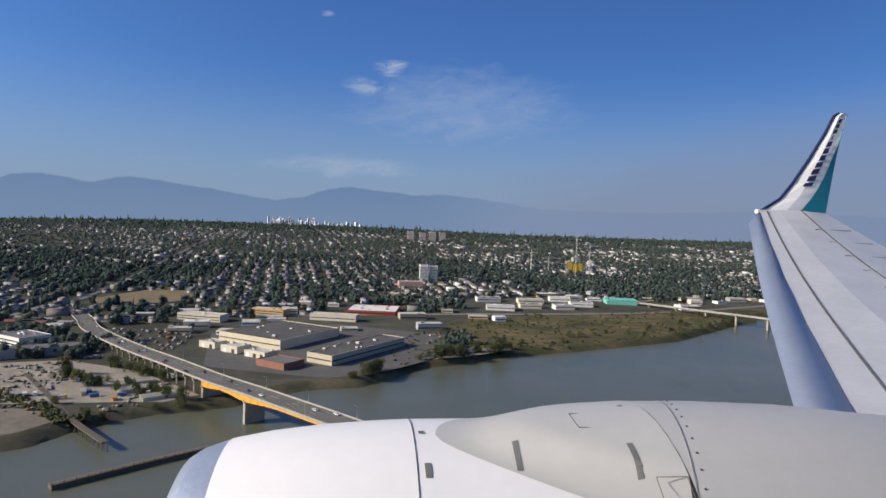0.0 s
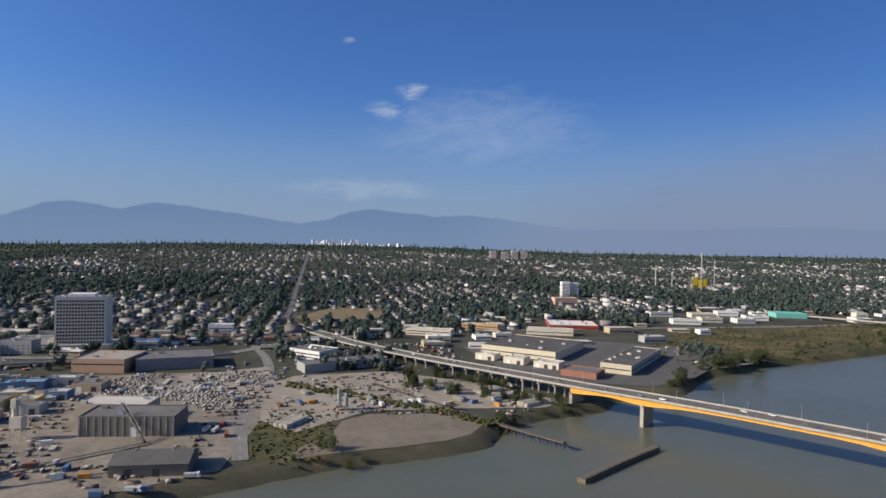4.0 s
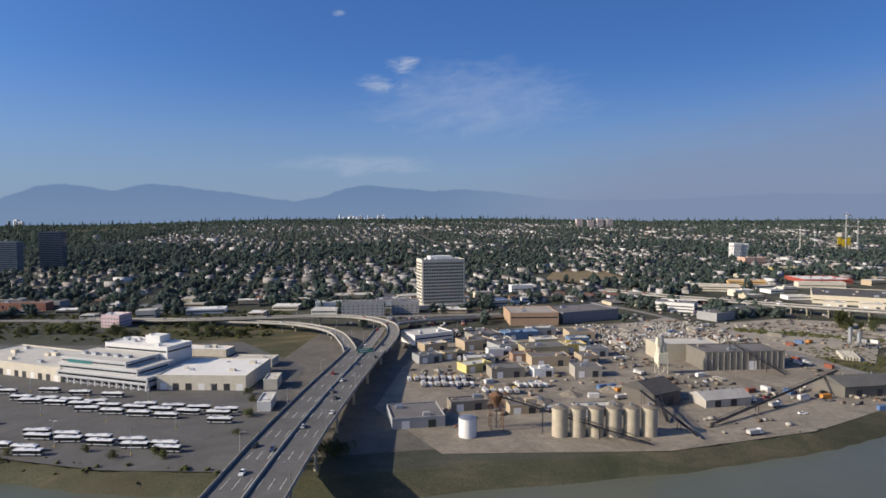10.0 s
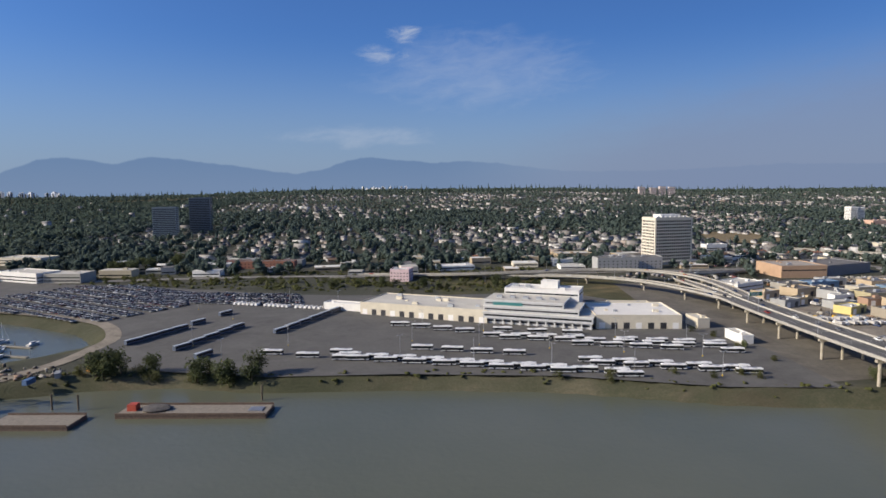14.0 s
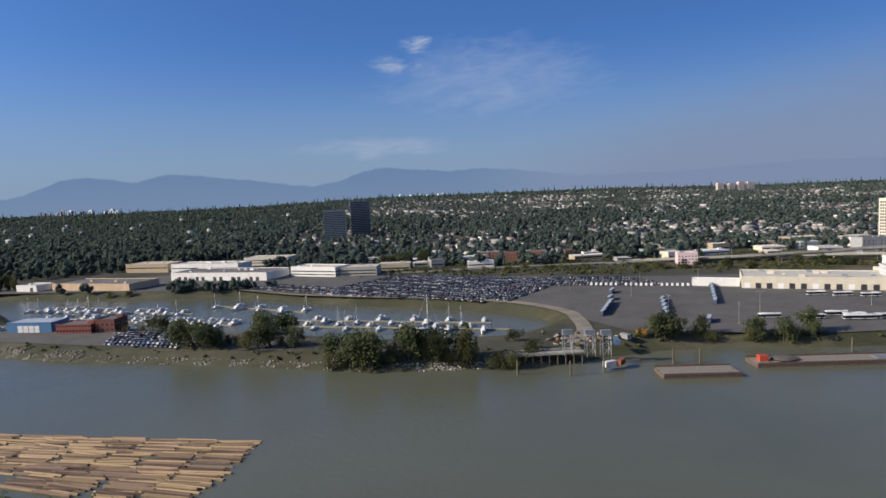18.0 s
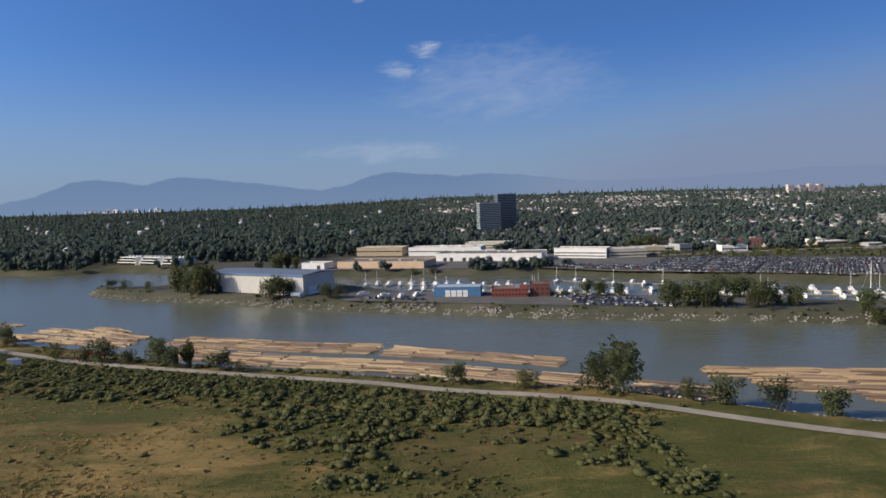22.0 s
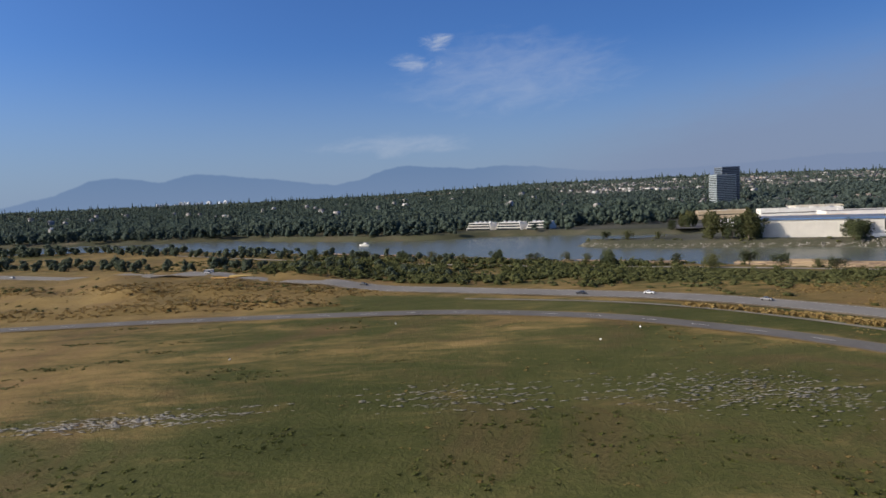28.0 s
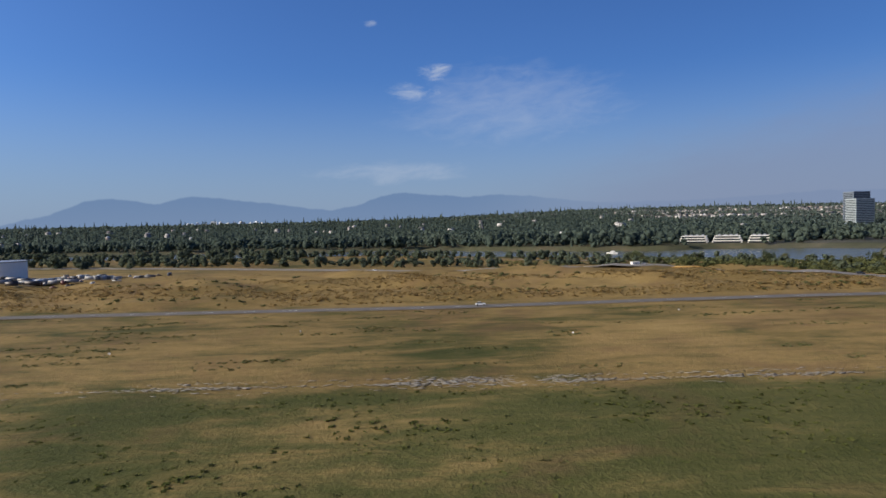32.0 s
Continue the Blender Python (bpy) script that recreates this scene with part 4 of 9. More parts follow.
for i, (x, y, w, d, hh, rz, c, rf) in enumerate(((-612, 470, 24, 16, 7, 20, TAN, ROOF_GREY), (-590, 452, 20, 20, 6.5, 18, GREYW, ROOF_GREY), (-566, 440, 34, 20, 7, 6, (.38, .33, .2), ROOF_GREY),
                                                 (-540, 452, 16, 14, 6, 4, (.6, .42, .12), ROOF_PALE), (-600, 500, 26, 16, 6, 18, (.3, .28, .24), ROOF_GREY), (-570, 505, 30, 14, 6, 10, (.12, .2, .3), asphalt("blue_roof", (.2, .28, .38), .15)),
                                                 (-548, 522, 24, 12, 6, 5, GREYW, ROOF_PALE), (-622, 402, 20, 12, 5, 24, (.6, .5, .2), ROOF_PALE), (-520, 500, 22, 18, 6, 0, TAN, ROOF_GREY), (-668, 296, 26, 24, 5, 6, GREYW, ROOF_GREY),
                                                 (-571, 411, 27, 15, 6.5, 2, TAN, ROOF_GREY), (-618, 420, 20, 11, 5, 6, GREYW, ROOF_PALE), (-543, 413, 12, 14, 6, 4, TAN, ROOF_GREY), (-600, 444, 18, 7, 5.5, 8, WHITE, ROOF_PALE), (-585, 428, 18, 10, 5, 3, (.34, .22, .15), ROOF_GREY), (-558, 470, 20, 14, 6.5, 6, (.42, .38, .3), ROOF_PALE), (-530, 475, 16, 12, 6, 2, (.13, .2, .28), ROOF_PALE), (-590, 478, 14, 12, 6, 14, (.5, .46, .38), ROOF_GREY), (-634, 440, 16, 9, 5, 20, (.45, .36, .22), ROOF_GREY),
                                                 (-652, 430, 18, 12, 5.5, 22, GREYW, ROOF_GREY), (-645, 466, 20, 12, 6, 24, TAN, ROOF_PALE), (-606, 384, 22, 13, 6, 6, (.3, .26, .2), ROOF_GREY), (-583, 384, 13, 10, 5, 4, WHITE, ROOF_PALE), (-555, 380, 18, 12, 6.5, 0, (.36, .33, .28), ROOF_GREY),
                                                 (-530, 436, 18, 12, 6, 3, GREYW, ROOF_GREY), (-640, 320, 20, 9, 5, 8, (.26, .22, .17), ROOF_GREY), (-612, 312, 16, 8, 4.5, 4, TAN, ROOF_GREY), (-576, 304, 22, 8, 5, 2, (.3, .28, .24), ROOF_PALE))):
    building("workshop", "flat-roofed workshop in a dusty works yard", x, y, w, d, hh, rz, c, rf, 3, units=2, doors=2, group="works yard workshops")
# harbour and marina side
building("long_white_warehouse", "very long white riverside warehouse with a row of doors", -1419, 657, 116, 44, 8, -20, (.76, .73, .68), ROOF_GREY, 3, units=8, doors=16)
building("peach_warehouse", "long low warehouse with a peach wall", -1532, 624, 94, 40, 6.5, -20, (.58, .42, .28), ROOF_GREY, 3, units=3)
building("white_annex", "small white annex of a warehouse", -1601, 640, 26, 20, 6, -20, WHITE, ROOF_PALE, 3, units=1, doors=2)
building("white_offices", "white two-storey offices with dark window bands", -1320, 652, 56, 26, 10, -28, WHITE, ROOF_PALE, 3, units=3, strip_rows=2, first=2, faces="SE")
building("grey_offices", "grey two-storey offices beside a car lot", -1272, 640, 38, 26, 9, -8, (.4, .38, .33), ROOF_PALE, 3, units=2, strip_rows=2, first=2)
building("far_flat_hall", "pale flat-roofed hall among trees", -1460, 745, 90, 30, 9, -18, WHITE, ROOF_PALE, 4, units=6, strip_rows=1, first=4)
building("far_flat_hall", "tan flat-roofed hall among trees", -1540, 780, 60, 30, 9, -18, TAN, ROOF_PALE, 4, units=3, strip_rows=1, first=4)
building("far_flat_hall", "tan flat-roofed hall among trees", -1400, 800, 60, 30, 9, -14, CREAM, ROOF_PALE, 4, units=3, strip_rows=2, first=2)


def hangar():
    ob = thing("boat_hangar", "huge pale corrugated boat hangar with a blue roof edge", "hangar", -1620, 475, 2.5, -31)
    steel = plain("corrugated_cladding", (.58, .55, .49), .75, 0, vary=.12, scale=.15, spec=.2)
    blue = plain("blue_roof_sheet", (.13, .16, .21), .8, .0, vary=.2, spec=.15)
    w, d, h = 96, 36, 15.5
    part("wall", Shape().box(-w / 2, w / 2, 0, d, -2, h), steel, ob)
    part("roof", Shape().gable(-w / 2, w / 2, 0, d, h, 1.4, .8), blue, ob, "shallow blue-grey metal roof")
    part("roof_edge", Shape().box(-w / 2 - .9, w / 2 + .9, -.95, -.1, h - 1.2, h + .25), plain("blue_edge", (.1, .17, .3), .5), ob, "blue eaves band")
    seam = Shape().box(-.1, .1, -.14, .02, -1.5, h - 1.2).mesh("cladding_rib", steel)
    for i in range(33):
        part("cladding_rib", seam, None, ob, at=pose(-w / 2 + 1.5 + i * 2.9, 0, 0))
    for i in range(9):
        part("cladding_rib", seam, None, ob, at=pose(w / 2, 1.5 + i * 4.1, 0, 0, 0, 90))
    part("hangar_door", Shape().box(w / 2 - .05, w / 2 + .15, 6, 20, -1, 6.5), WHITE_PAINT, ob, "white roller door")
    part("annex", Shape().box(w / 2 - 8, w / 2 + .6, -5, -.2, -2, 3.4), WHITE_PAINT, ob, "small white lean-to")
    part("side_door", Shape().box(-w / 2 + 8, -w / 2 + 14, -.12, .02, -2, 5), DARK_STEEL, ob)


hangar()
building("blue_shed", "blue marina shed with four white doors", -1470, 416, 32, 16, 6.5, -11, (.07, .17, .31), asphalt("blue_shed_roof", (.36, .41, .46), .15), 3, units=0, parapet=.3)
for i in range(4):
    wd = thing("sectional_door", "white sectional door of a blue marina shed", "door", -1470, 416, 3.02, -11, "doors of the blue shed")
    part("door_leaf", Shape().box(-8 + i * 4, -4.6 + i * 4, -.22, -.07, 0, 4.6), WHITE_PAINT, wd)
    part("door_rail", Shape().box(-8.1 + i * 4, -4.5 + i * 4, -.26, -.2, 2.2, 2.35), STEEL, wd)
building("red_shop", "red two-storey marina shop with white window rows", -1436, 404, 24, 15, 5.5, -10, (.22, .068, .05), ROOF_GREY, 3, 2, 11, "SE", units=2, pane=(1.3, 1.2))
building("red_shop_annex", "small dark red annex with a blue base", -1416, 403, 13, 14, 8, -10, (.15, .06, .048), ROOF_GREY, 3, 2, 4, "SE", units=1)


def terrace_office(x, y, w, label):
    ob = thing("terraced_office", label, "office", x, y, 2.5, -31, "terraced riverside offices")
    wm = wall_mat((.78, .75, .68))
    for i, (inset, z0, z1) in enumerate(((0, 0, 3.4), (1.2, 3.4, 6.6), (2.4, 6.6, 9.6))):
        part("storey", Shape().box(-w / 2 + inset, w / 2 - inset, inset, 26, z0 - (1 if i == 0 else 0), z1), wm, ob)
        part("window_band", Shape().box(-w / 2 + inset + .6, w / 2 - inset - .6, inset - .12, inset + .05, z0 + .35, z1 - .7), GLASS_DARK, ob)
        part("balcony_wall", Shape().box(-w / 2 + inset - .2, w / 2 - inset + .2, inset - .7, inset - .4, z1 - .45, z1 + .1), wm, ob)
    for i in range(4):
        part("roof_unit", Shape().box(-w / 3 + i * w / 5, -w / 3 + i * w / 5 + 3, 12, 16, 9.6, 11.2), STEEL, ob)


terrace_office(-1853, 788, 34, "white terraced riverside office with dark window bands")
terrace_office(-1818, 768, 34, "white terraced riverside office with dark window bands")
terrace_office(-1785, 747, 30, "tall white terraced riverside office block")
building("depot_annex", "low cream annex behind the bus depot", -776, 432, 30, 14, 5, -10, CREAM, ROOF_PALE, 3, units=2)
building("depot_annex", "low cream annex behind the bus depot", -820, 470, 40, 14, 5, -14, CREAM, ROOF_WHITE, 3, units=2)
building("depot_annex", "low cream depot shelter roof", -985, 462, 34, 10, 5, -27, WHITE, ROOF_WHITE, 3, units=1)


# ---------------------------------------------------------------- trees and houses over the slope
rng = np.random.default_rng(7)


def blob(n_up, seed, squash=1.0):
    """A knobbly low crown, one metre across its radius."""
    r = random.Random(seed)
    bm = bmesh.new()
    bmesh.ops.create_icosphere(bm, subdivisions=1 if n_up == 0 else 2, radius=1.0)
    for v in bm.verts:
        v.co *= r.uniform(.86, 1.1)
        v.co.z = (v.co.z + 1) * squash
    bmesh.ops.triangulate(bm, faces=bm.faces)
    V = np.array([v.co[:] for v in bm.verts])
    F = np.array([[v.index for v in f.verts] for f in bm.faces])
    bm.free()
    return V, F


def merge(parts):
    V, F, n = [], [], 0
    for v, f in parts:
        V.append(v), F.append(f + n)
        n += len(v)
    return np.concatenate(V), np.concatenate(F)


def clumped(seed, k=6):
    r = random.Random(seed)
    out = []
    for i in range(k):
        v, f = blob(0, seed * 10 + i)
        s = r.uniform(.36, .66) * (1 if i else 1.5)
        out.append((v * s * np.array([1, 1, .85]) + np.array([r.uniform(-.65, .65), r.uniform(-.65, .65), r.uniform(0, 1.0)]) * min(i, 1), f))
    return merge(out)


def crown(seed, n, size, tall=2.0, hearts=5):
    """A leafy crown one metre in radius: sprays of foliage facing outwards, in uneven lobes."""
    r = random.Random(seed)
    s = Shape()
    lobes = [(Vector((r.uniform(-.45, .45), r.uniform(-.45, .45), r.uniform(.3, tall - .5))), r.uniform(.5, .8)) for _ in range(5)]
    for i in range(n):
        c, rad = lobes[i % 5]
        d = Vector((r.gauss(0, 1), r.gauss(0, 1), r.gauss(0, 1) + .25)).normalized()
        p = c + d * rad * r.uniform(.7, 1.05)
        nrm = (d + Vector((r.gauss(0, .45), r.gauss(0, .45), r.gauss(0, .45)))).normalized()
        u = nrm.orthogonal().normalized()
        w = nrm.cross(u)
        a = r.uniform(0, 6.28)
        u, w = u * math.cos(a) + w * math.sin(a), w * math.cos(a) - u * math.sin(a)
        h = size * r.uniform(.7, 1.3)
        s.add([p - u * h, p - w * h * .8, p + u * h, p + w * h * .8], [(0, 1, 2, 3)])
    heart = []
    for i, (c, rad) in enumerate(lobes[:hearts]):
        v, f = blob(0, seed * 20 + i)
        heart.append(((v - np.array([0, 0, 1.0])) * rad * .84 + np.array(c), f))
    return merge([tri_faces(s)] + heart)


def fir(seed):
    """A narrow ragged conifer, one metre in radius and four high."""
    r = random.Random(seed)
    s = Shape()
    for i in range(6):
        z, rad, n = i * .58, 1.25 - i * .19, 6
        ring = [(rad * r.uniform(.55, 1.1) * math.cos(6.283 * (j + i * .5) / n), rad * r.uniform(.55, 1.1) * math.sin(6.283 * (j + i * .5) / n), z + r.uniform(-.12, .12)) for j in range(n)]
        s.add(ring + [(r.uniform(-.05, .05), r.uniform(-.05, .05), z + 1.1)], [(j, (j + 1) % n, n) for j in range(n)])
    return tri_faces(s)


NEAR_SET = [crown(s, 84, .23, 2.0, 4) for s in range(1, 6)] + [fir(s) for s in range(11, 14)]
FAR_TREES = [crown(s, 11, .4, 2.0, 3) for s in range(21, 26)] + [fir(s) for s in range(11, 14)]
CANOPY = [crown(s, 3, .5, 1.6, 1) for s in range(41, 46)] + [fir(s) for s in range(11, 14)]
TILT = radians(7)


def grid_spots(x0, x1, y0, y1, dx, dy, jitter):
    gx, gy = np.meshgrid(np.arange(x0, x1, dx), np.arange(y0, y1, dy))
    gx, gy = gx.ravel() + rng.uniform(-jitter, jitter, gx.size), gy.ravel() + rng.uniform(-jitter, jitter, gy.size)
    return gx - (gy - 640) * math.tan(TILT), gy


def grove(X, Y):
    """Where trees stand thick (towards 1) and where roofs do (towards 0)."""
    g = .48 + .26 * np.sin(X / 83 + np.sin(Y / 150) * 1.7) + .26 * np.sin(Y / 117 + X / 210 + np.sin(X / 260)) + .2 * np.sin((X + Y) / 61 + 2) * np.sin(Y / 45)
    return np.clip(g + .22 * np.sin(X / 190 + 2) * np.sin(Y / 260 + X / 400), 0, 1)


def open_land(X, Y, margin=6):
    """Where nothing else stands: dry land off the yards, streets and large buildings."""
    ok = river_distance(X, Y) > margin
    for x, y, r in KEEP_CLEAR:
        ok &= (X - x) ** 2 + (Y - y) ** 2 > r * r
    line = np.interp(Y, [955, 1080, 1400, 2200, 2900], [-440, -452, -488, -572, -648])
    ok &= ~((np.abs(X - line) < 9) & (Y > 955))
    return ok


KEEP_CLEAR = [(-617, 710, 44), (-1349, 1168, 34), (-1306, 1240, 30), (106, 1315, 30), (-20, 900, 66), (60, 1190, 34), (34, 1062, 32), (-365, 990, 78), (-940, 615, 24), (-500, 818, 22),
              (-706, 650, 30), (-662, 668, 24), (-672, 715, 28), (-720, 758, 30), (-1100, 735, 40), (-235, 808, 34), (-160, 858, 30), (-70, 822, 34), (-470, 660, 60), (-414, 880, 26),
              (-380, 800, 30), (-345, 740, 30), (230, 962, 110), (310, 1000, 90), (415, 1035, 46), (215, 2634, 90), (490, 1490, 60), (-440, 960, 24), (-1460, 760, 52), (-1540, 795, 40), (-1400, 815, 40)]


HOUSE_SIZES = ((5.2, 4.2, 4.4, 2.3), (6.5, 4.6, 4.0, 1.6), (4.6, 5.0, 5.0, 2.1), (7.5, 5.5, 4.6, .5), (5.6, 4.0, 4.0, 2.6), (11.0, 5.6, 8.2, .35))
BLOCK = 62.0                    # from one uphill street to the next


def house_shapes():
    out = []
    for lx, ly, h, g in HOUSE_SIZES:
        body = Shape().box(-lx, lx, -ly, ly, -2, h)
        if h < 8:
            body.box(-lx * .5, lx * .2, -ly - 1.6, -ly + .1, -2, h * .55)
        out.append((tri_faces(body), tri_faces(Shape().gable(-lx, lx, -ly, ly, h, g, .5))))
    return out


def street_rows(x0, x1, y0, y1, offsets, step, jx, jy):
    """Spots in lines along the uphill streets, at the given offsets from each street's middle."""
    X, Y = [], []
    for off in offsets:
        gx, gy = np.meshgrid(np.arange(x0 - x0 % BLOCK, x1, BLOCK) + off, np.arange(y0, y1, step))
        X.append(gx.ravel() + rng.uniform(-jx, jx, gx.size))
        Y.append(gy.ravel() + rng.uniform(-jy, jy, gy.size))
    X, Y = np.concatenate(X), np.concatenate(Y)
    keep = (Y + 20 * np.sin(np.floor(X / 310))) % 158 > 13
    X, Y = X[keep], Y[keep]
    return X - (Y - 640) * math.tan(TILT), Y


HOUSES = house_shapes()
hx, hy = street_rows(-1900, 3600, 690, 3300, (15, 47), 14.5, 3.0, 3.5)
loose = np.interp(hx, [-1500, -700, 200], [11, 7, 2])
hx, hy = hx + rng.uniform(-1, 1, hx.size) * loose, hy + rng.uniform(-1, 1, hx.size) * loose
ok = open_land(hx, hy) & (hy > np.interp(hx, [-1900, -1560, -1300, -1100, -450, 600, 1600, 3200], [1500, 960, 800, 770, 720, 1120, 1450, 1900]))
keepers = rng.uniform(0, 1, hx.size) < (1.32 - 1.45 * grove(hx, hy)) * np.interp(hy, [700, 1300, 1800, 2400, 3300], [.95, .8, .55, .34, .16]) * np.interp(hx, [-1900, -1450, -1100, -700, 300, 900, 2000], [.1, .4, .75, 1, .95, .7, .6])
ok &= keepers
hx, hy = hx[ok], hy[ok]
which = rng.choice(6, hx.size, p=[.24, .2, .2, .1, .18, .08])
turn = TILT + rng.choice([0, math.pi / 2], hx.size, p=[.7, .3])
size = rng.uniform(.75, 1.12, hx.size)
near = np.argsort(np.hypot(hy - 700, np.maximum(0, np.abs(hx + 700) - 700) * 1.5))[:38]
far = np.setdiff1d(np.arange(hx.size), near)
place = np.stack([hx, hy, land_z(hx, hy) - .2, turn, size, size, np.ones_like(size) * 1.0, which], 1)
WALLS = islands("house_walls", [(.42, .41, .4), (.68, .67, .65), (.28, .27, .26), (.18, .17, .165), (.4, .385, .36), (.24, .225, .21), (.78, .77, .74), (.31, .25, .21), (.55, .53, .5), (.2, .19, .18)], vary=.15)
ROOFS = islands("house_roofs", [(.11, .11, .112), (.15, .14, .135), (.18, .18, .18), (.09, .09, .1), (.2, .155, .125), (.25, .245, .245), (.13, .12, .115), (.36, .35, .345)], vary=.3)
scatter("city_houses", [h[0] for h in HOUSES], place[far], WALLS, "rows of small pale houses over a city slope", "houses")
scatter("city_roofs", [h[1] for h in HOUSES], place[far], ROOFS, "dark and red-brown shingled roofs over a city slope", "roofs")


def house(kind, colour, roof):
    lx, ly, h, g = HOUSE_SIZES[kind]
    ob = thing("house", "%s house with %s pitched roof on a slope" % (colour[0], roof[0]), "house", 0, 0, 0, 0, "houses on the slope")
    part("wall", Shape().box(-lx, lx, -ly, ly, -2, h), wall_mat(colour[1]), ob)
    part("roof", Shape().gable(-lx, lx, -ly, ly, h, g, .5), roof[1], ob)
    part("chimney", Shape().box(lx * .3, lx * .3 + .9, -.5, .5, h, h + g + .9), wall_mat(BRICK), ob)
    pane = Shape().box(-.75, .75, -.05, .02, 0, 1.3).mesh("window", GLASS_DARK)
    for u in (-.6, 0, .6):
        part("window", pane, None, ob, at=pose(u * lx, -ly, 3.3))
    part("window", pane, None, ob, at=pose(-lx, 0, 3.3, 0, 0, -90))
    part("door", Shape().box(-.5, .5, -ly - .06, -ly + .02, 0, 2.1), TIMBER, ob)
    return ob


COLOURS = [("white", (.72, .7, .66)), ("cream", (.6, .54, .42)), ("tan", (.4, .33, .24)), ("pale grey", (.5, .5, .49)), ("brown", (.26, .2, .15))]
SHINGLE = [("dark grey", asphalt("shingle_grey", (.1, .1, .1), .25)), ("brown", asphalt("shingle_brown", (.16, .11, .08), .25)), ("red-brown", asphalt("shingle_red", (.24, .12, .08), .25)), ("pale grey", asphalt("shingle_pale", (.32, .31, .29), .2))]
originals = {}
for n, i in enumerate(near):
    key = (int(which[i]), n % 5, (n // 5) % 4)
    m = pose(hx[i], hy[i], float(land_z(hx[i], hy[i])) - .1, 0, 0, math.degrees(turn[i]))
    if key in originals:
        copy_thing(originals[key], m)
    else:
        originals[key] = house(key[0], COLOURS[key[1]], SHINGLE[key[2]])
        originals[key].matrix_basis = m

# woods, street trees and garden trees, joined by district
# greens made bluer and paler, putting distance haze into the leaf colour
HAZED_LEAF = leafy("tree_leaves", (.076, .107, .094), (.122, .15, .122), .012, .2)
HAZED_WOOD = leafy("wood_leaves", (.062, .09, .075), (.108, .136, .1), .012, .2)


def wood(name, label, X, Y, r0, r1, mat, conifers=.25, tall=1.25, kinds=None):
    n = X.size
    r = rng.uniform(r0, r1, n)
    w = np.where(rng.uniform(0, 1, n) < conifers, rng.integers(5, 8, n), rng.integers(0, 5, n))
    sz = r * np.where(w > 4, .62, tall) * rng.uniform(.75, 1.25, n)
    r = np.where(w > 4, r * .5, r)
    scatter(name, kinds or FAR_TREES, np.stack([X, Y, land_z(X, Y) - .3 + np.where(w > 4, 0, r * .25), rng.uniform(0, 6.28, n), r, r, sz, w], 1), mat, label, "trees").data.shade_smooth()


foot_line = ([-1500, -1300, -1100, -450, 600, 1600, 3300], [900, 780, 745, 715, 1090, 1400, 1850])
tx, ty = grid_spots(-1500, 3300, 700, 3300, 17, 15.0, 12)
thick = grove(tx, ty)
ok = open_land(tx, ty) & (ty > np.interp(tx, *foot_line))
ok &= rng.uniform(0, 1, tx.size) < np.interp(ty, [700, 1200, 2200, 3300], [.5, .55, .62, .8]) * np.where(thick > .55, 1.5 * thick, .12 + .35 * thick)
rows_x, rows_y = street_rows(-1480, 2800, 720, 3000, (-4, 4, 31), 10.0, 2.0, 3.0)
thick = grove(rows_x, rows_y)
keep = open_land(rows_x, rows_y, 20) & (rng.uniform(0, 1, rows_x.size) < .18 + .55 * thick) & (rows_y > np.interp(rows_x, *foot_line))
tx, ty, ok = np.concatenate([tx, rows_x]), np.concatenate([ty, rows_y]), np.concatenate([ok, keep])
foot_x, foot_y = rng.uniform(-1500, -560, 900), rng.uniform(664, 790, 900)
keep = open_land(foot_x, foot_y, 20) & (np.sin(foot_x / 31) + np.sin(foot_x / 77 + foot_y / 20) > .1) & (foot_y > np.interp(foot_x, [-1500, -1330, -1250, -560], [760, 715, 668, 668]))
tx, ty, ok = np.concatenate([tx, foot_x]), np.concatenate([ty, foot_y]), np.concatenate([ok, keep])
fr = ok & (ty < 1000)
wood("city_trees", "leafy garden and street trees between city houses", tx[fr], ty[fr], 3.2, 7.0, HAZED_LEAF, .06, .95, NEAR_SET)
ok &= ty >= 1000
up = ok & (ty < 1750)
wood("slope_trees", "leafy garden trees between the upper city houses", tx[up], ty[up], 3.8, 8.2, HAZED_LEAF, .06, .75)
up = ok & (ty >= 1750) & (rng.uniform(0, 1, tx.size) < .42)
wood("hilltop_trees", "leafy garden trees between houses near the hilltop", tx[up], ty[up], 6.0, 11, HAZED_LEAF, .08, .5, CANOPY)
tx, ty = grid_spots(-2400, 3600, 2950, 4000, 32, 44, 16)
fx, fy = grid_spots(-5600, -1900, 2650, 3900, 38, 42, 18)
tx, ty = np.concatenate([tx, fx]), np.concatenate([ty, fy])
wood("ridge_woods", "dark tree line along the ridge", tx, ty, 9, 16, HAZED_WOOD, .1, .6, CANOPY)
gx, gy = np.meshgrid(np.arange(-4600, -1480, 11.5), np.arange(700, 2700, 14))
gx, gy = gx.ravel() + rng.uniform(-9, 9, gx.size), gy.ravel() + rng.uniform(-11, 11, gy.size)
ok = north_side(gx, gy) & (river_distance(gx, gy) > 3) & (gy > np.interp(gx, [-4600, -1900, -1740, -1650, -1560, -1480], [0, 0, 770, 745, 800, 900])) & open_land(gx, gy)
ok &= (gx - (-1820)) ** 2 / 75 ** 2 + (gy - 775) ** 2 / 42 ** 2 > 1
ok &= rng.uniform(0, 1, gx.size) < np.interp(gy, [700, 1250, 1600, 2700], [1.0, .95, .8, .5]) * np.interp(gx, [-4600, -3800, -3200], [.4, .6, 1]) * (.92 + .2 * np.sin(gx / 57 + gy / 140) * np.sin(gy / 83))
